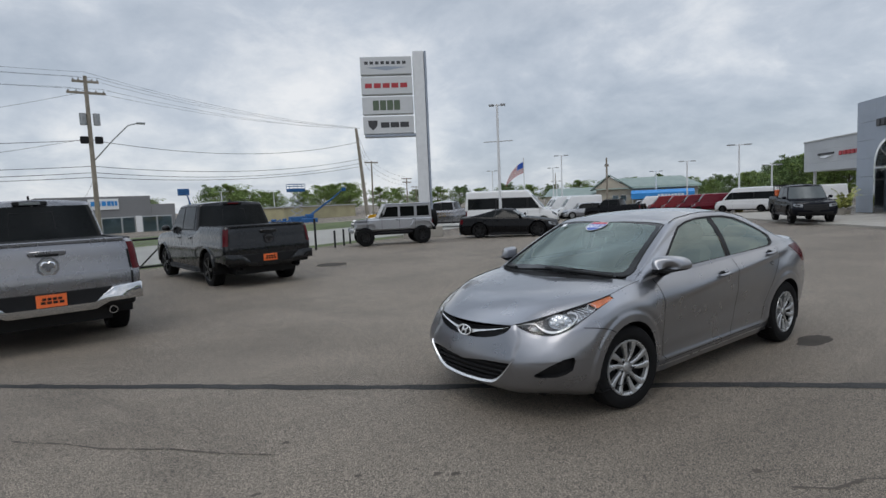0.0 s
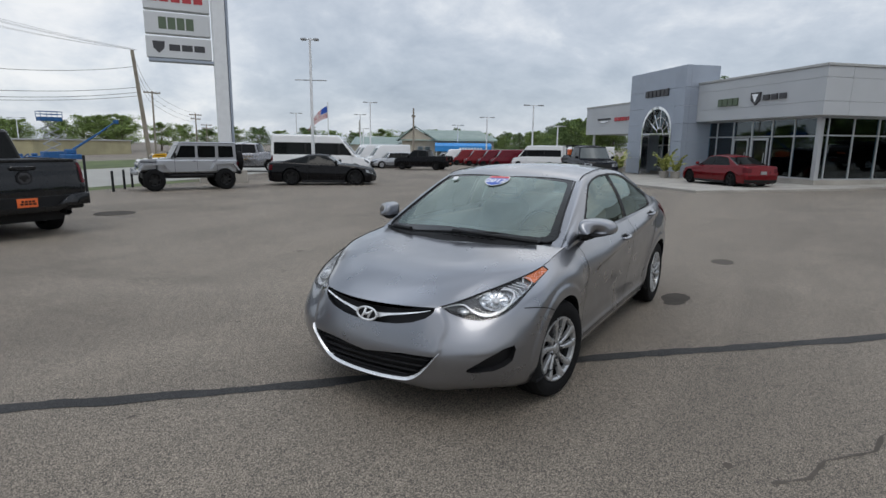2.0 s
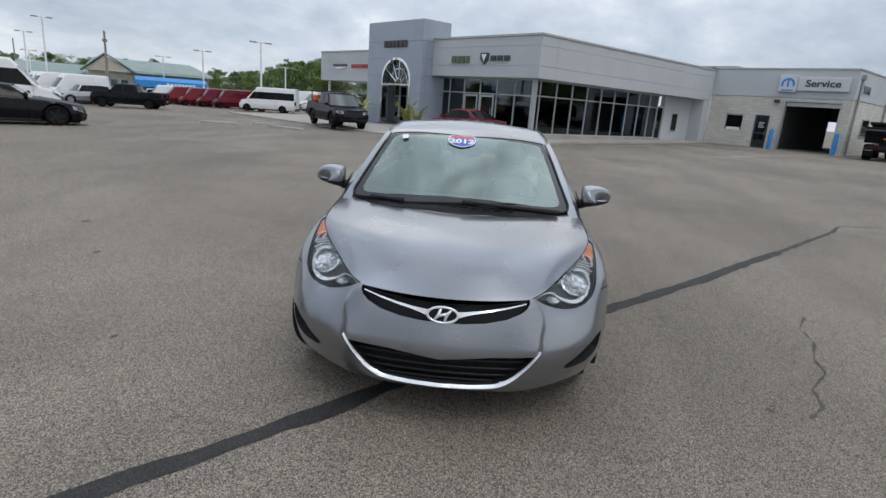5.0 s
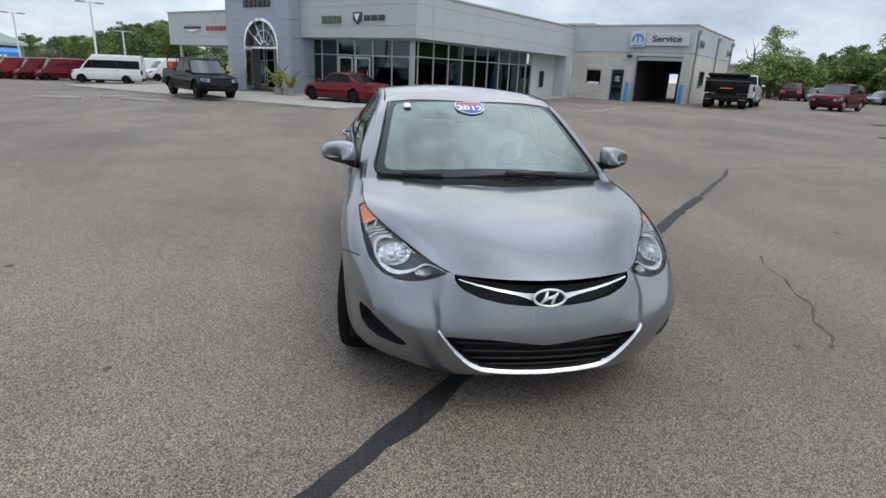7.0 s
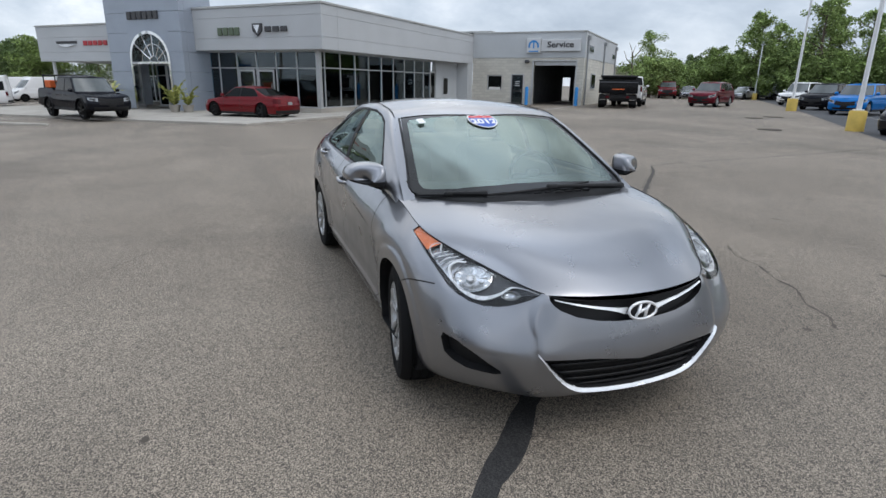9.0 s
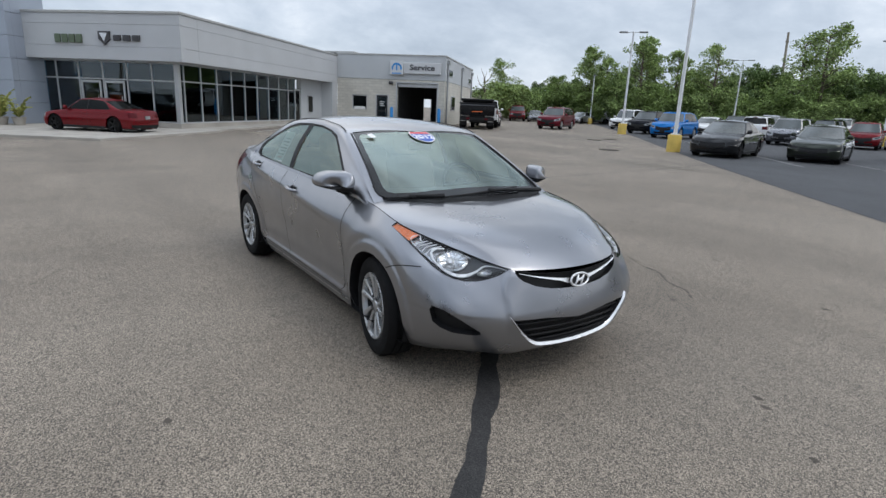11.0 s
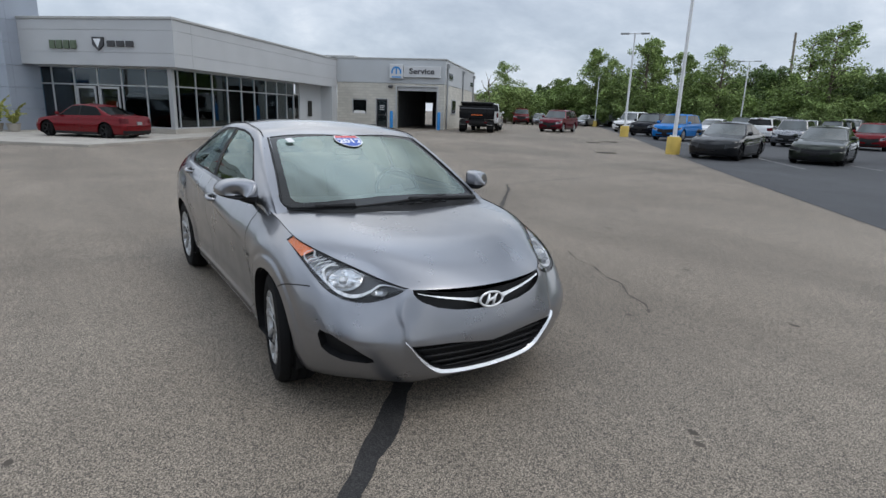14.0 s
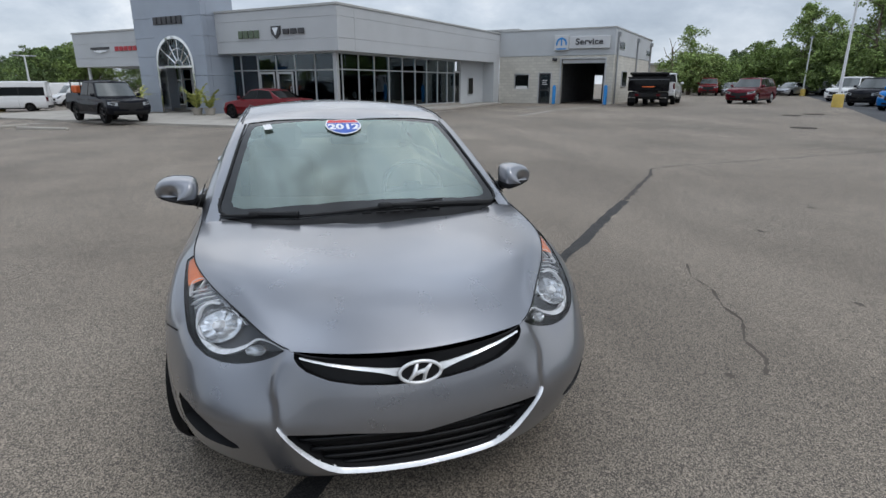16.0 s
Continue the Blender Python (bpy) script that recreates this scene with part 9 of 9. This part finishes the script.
def tree_mesh(seed, h, spread, trunk_h, n_limbs, n_leaves, leaf, size, slim=1.0, gap=0.0):
    rng = random.Random(seed)
    wood, tips = Geo(), []
    lean = Vector((rng.uniform(-0.04, 0.04), rng.uniform(-0.04, 0.04), 1))
    wood.tube([lean * (h * f) for f in (0, 0.15, 0.4, 0.7, 0.95)], [0.026 * h, 0.020 * h, 0.014 * h, 0.008 * h, 0.002 * h], 8)
    for k in range(n_limbs):
        f = trunk_h + (0.97 - trunk_h) * (k + rng.random()) / n_limbs
        a = rng.uniform(0, 2 * math.pi) + k * 2.4
        reach = spread * h * slim * (0.35 + 0.65 * math.sin(math.pi * min(1, 0.15 + 0.85 * (f - trunk_h) / (1 - trunk_h)) ** 0.8)) * rng.uniform(0.6, 1.1)
        base = lean * (h * f)
        mid = base + Vector((math.cos(a) * reach * 0.5, math.sin(a) * reach * 0.5, reach * 0.35))
        end = base + Vector((math.cos(a) * reach, math.sin(a) * reach, reach * rng.uniform(0.3, 0.8)))
        wood.tube([base, mid, end], [0.007 * h, 0.005 * h, 0.0015 * h], 5)
        tips += [(end, reach * 0.45 + 0.02 * h), (mid, reach * 0.40 + 0.02 * h)]
        for _ in range(2):
            o = Vector((rng.gauss(0, 1), rng.gauss(0, 1), rng.gauss(0, 0.7))) * reach * 0.3
            tips.append((end + o, reach * 0.32 + 0.015 * h))
    tips.append((lean * h, 0.06 * h))
    leaves = Geo()
    vs, fs = [], []
    for _ in range(n_leaves):
        c, r = tips[rng.randrange(len(tips))]
        d = Vector((rng.gauss(0, 1), rng.gauss(0, 1), rng.gauss(0, 0.8)))
        p = c + d.normalized() * r * rng.random() ** 0.45
        if p.z < gap:
            continue
        n = Vector((rng.gauss(0, 1), rng.gauss(0, 1), rng.gauss(0.5, 1))).normalized()
        u = n.orthogonal().normalized()
        u = (Matrix.Rotation(rng.uniform(0, 6.28), 3, n) @ u)
        w = n.cross(u)
        s = size * rng.uniform(0.6, 1.3)
        k = len(vs)
        vs += [p - u * s, p + w * s * 0.55 + n * s * 0.2, p + u * s, p - w * s * 0.55 + n * s * 0.2]
        fs.append((k, k + 1, k + 2, k + 3))
    leaves.add(vs, fs)
    return wood.mesh("trunk", M_bark, 40), leaves.mesh("crown", leaf, False, False)


KINDS = {
    "broad": (tree_mesh(1, 8.0, 0.34, 0.16, 26, 7500, M_leaf, 0.135), "broad green tree at the edge of the lot"),
    "dark": (tree_mesh(2, 8.0, 0.36, 0.10, 26, 7500, M_leaf3, 0.135), "dense dark green tree at the edge of the lot"),
    "tall": (tree_mesh(3, 10.0, 0.17, 0.22, 26, 6500, M_leaf2, 0.125), "tall slim light green tree"),
    "open": (tree_mesh(4, 10.0, 0.24, 0.30, 18, 4200, M_leaf2, 0.12), "tall open tree with sparse leaves"),
    "shrub": (tree_mesh(5, 3.2, 0.55, 0.02, 22, 5000, M_leaf, 0.105), "thick green shrub at the foot of the trees"),
    "shrub2": (tree_mesh(6, 3.2, 0.60, 0.02, 22, 5000, M_leaf2, 0.105), "light green shrub at the foot of the trees"),
}
ROOT = {}


def plant(kind, x, y, h, turn=0.0, wide=1.0, low=0.0):
    (wood, crown), label = KINDS[kind]
    base = {"broad": 8.0, "dark": 8.0, "tall": 10.0, "open": 10.0, "shrub": 3.2, "shrub2": 3.2}[kind]
    m = pose(x, y, gz(x, y) + low, 0, 0, turn) @ Matrix.Diagonal((wide * h / base, wide * h / base, h / base, 1))
    if kind not in ROOT:
        t = thing("shrub" if "shrub" in kind else "tree", pose(0, 0, 0), label, "shrub" if "shrub" in kind else "tree", "trees round the lot")
        part("trunk", wood, M_bark, t)
        part("crown", crown, None, t)
        ROOT[kind] = t
        t.matrix_basis = m
        return t
    t = copy_thing(ROOT[kind], pose(0, 0, 0))
    t.matrix_basis = m
    return t


rng = random.Random(8)
row = ((835, 92, 55.9, 67.8, "dark", 5.4), (868, 78, 49.0, 58.4, "open", 8.2), (905, 92, 60.7, 63.6, "dark", 6.6), (940, 88, 60.1, 58.6, "broad", 7.6), (970, 92, 64.8, 59.5, "dark", 7.4), (993, 84, 60.2, 52.7, "tall", 9.8), (1020, 90, 66.1, 54.9, "tall", 9.0), (1050, 84, 63.0, 49.2, "broad", 8.4), (1080, 78, 59.7, 43.8, "tall", 10.3), (1095, 84, 64.6, 46.6, "tall", 10.0), (1140, 82, 65.4, 42.6, "tall", 9.2), (1170, 84, 68.3, 41.9, "broad", 8.6), (1200, 78, 64.3, 37.0, "open", 10.3), (1225, 84, 70.3, 38.5, "dark", 8.0), (1260, 86, 73.3, 37.4, "dark", 9.0), (1290, 84, 72.4, 34.6, "dark", 9.2), (1320, 88, 76.9, 34.6, "broad", 8.8), (1350, 80, 70.4, 29.5, "open", 11.6), (1385, 78, 69.4, 26.8, "open", 12.2), (1415, 88, 79.4, 28.9, "broad", 9.2), (1450, 84, 76.4, 25.5, "broad", 8.2), (1480, 82, 75.0, 23.2, "dark", 8.4), (1510, 86, 79.4, 22.9, "broad", 8.8), (1540, 82, 76.0, 20.2, "dark", 8.4), (1568, 84, 78.3, 19.3, "broad", 8.6))
for _, _, x, y, kind, h in row:
    plant(kind, x, y, h * (1.03 if kind == "tall" else 0.92 if kind == "open" else 0.80), rng.uniform(0, 360), 1.15)
    plant(("dark", "broad")[rng.randrange(2)], x + rng.uniform(2, 6), y + rng.uniform(0, 5), h * (0.55 if kind in ("tall", "open") else 0.70), rng.uniform(0, 360), 1.35)
    plant(("shrub", "shrub2")[rng.randrange(2)], x - rng.uniform(0, 2.5), y - rng.uniform(0, 2.0), rng.uniform(3.2, 4.6), rng.uniform(0, 360), 1.25)
    plant("shrub", x + rng.uniform(0, 3), y - rng.uniform(0, 3.0), rng.uniform(3.0, 4.4), rng.uniform(0, 360), 1.3)
for k in range(10):
    plant(("broad", "dark")[k % 2], 80 + 2 * rng.random(), 15 - 5.5 * k, 7.0 + rng.uniform(-1, 1), rng.uniform(0, 360), 1.3)
    plant("shrub", 76, 15 - 5.5 * k, 4.0, rng.uniform(0, 360), 1.6)
for x, y, kind, h in ((-49.0, 94.7, "dark", 5.2), (-42.7, 86.7, "broad", 5.2), (-38.4, 83.2, "dark", 5.6), (-34.7, 81.5, "broad", 6.2), (-30.7, 78.8, "dark", 7.0), (-27.3, 75.8, "broad", 7.6), (-24.1, 72.7, "dark", 8.0), (-22.0, 71.3, "dark", 8.2), (-26.5, 78, "dark", 8.0), (-20.0, 69.0, "broad", 8.4), (-36, 88, "dark", 6.0), (-18.6, 69.2, "broad", 7.6), (-6.9, 66.3, "dark", 11.0), (-24.5, 68.8, "dark", 7.6), (-24.5, 71.9, "broad", 8.0), (-15, 72, "dark", 8.0), (-12, 70, "broad", 7.6)):
    plant(kind, x, y, (h * 0.78 if h > 10 else h * 0.65), rng.uniform(0, 360), 1.3)
for x, y, h in ((-117.5, 28.7, 6.5), (-111.9, 29.9, 6.6), (-112.9, 33.6, 5.6), (-114.7, 37.7, 5.2), (-123.1, 43.9, 5.4), (-114.7, 51.1, 6.2), (-111.3, 53.6, 6.4), (-108.4, 54.9, 6.4), (-117.1, 67.9, 5.6), (-134.9, 19.2, 5.0), (-120, 60, 6.0), (-118, 74, 5.4), (-122, 50, 5.6), (-125, 36, 5.6)):
    plant(("broad", "dark")[int(h * 10) % 2], x, y, h, rng.uniform(0, 360), 1.5)
for k in range(16):
    plant(("dark", "broad")[k % 2], -125 + 9 * k * 0.6, 85 + 3.2 * k, rng.uniform(4.5, 5.5), rng.uniform(0, 360), 1.8)
snag = thing("bare_tree", pose(52.5, 66.5, 0.2), "leafless grey dead tree by the warehouse", "tree")
wood = Geo().tube([(0, 0, 0), (0.1, 0, 3.5), (-0.2, 0.1, 6.0)], [0.22, 0.15, 0.05], 8)
for a, z in ((0.5, 3.5), (2.2, 4.2), (3.9, 4.8), (5.2, 5.2), (1.2, 5.4)):
    wood.tube([(0, 0, z), (0.9 * math.cos(a), 0.9 * math.sin(a), z + 0.9), (1.3 * math.cos(a + 0.3), 1.3 * math.sin(a + 0.3), z + 2.0)], [0.08, 0.05, 0.015], 5)
part("trunk", wood, M_bark, snag)

# pale kerbs of the traffic islands
for (xa, ya), (xb, yb) in (((-13.3, 22.9), (-11.6, 23.1)), ((-11.1, 23.8), (-10.35, 24.75)), ((-10.0, 22.9), (-7.9, 21.6))):
    d = Vector((xb - xa, yb - ya))
    ang = math.degrees(math.atan2(d.y, d.x))
    solid("kerb_stone", Geo().box((0, -0.08, -0.1), (d.length, 0.08, 0.11), 0.03), M_concrete, "pale concrete kerb at the edge of an island", "kerb", "kerbs", m=pose(xa, ya, gz((xa + xb) / 2, (ya + yb) / 2), 0, 0, ang))
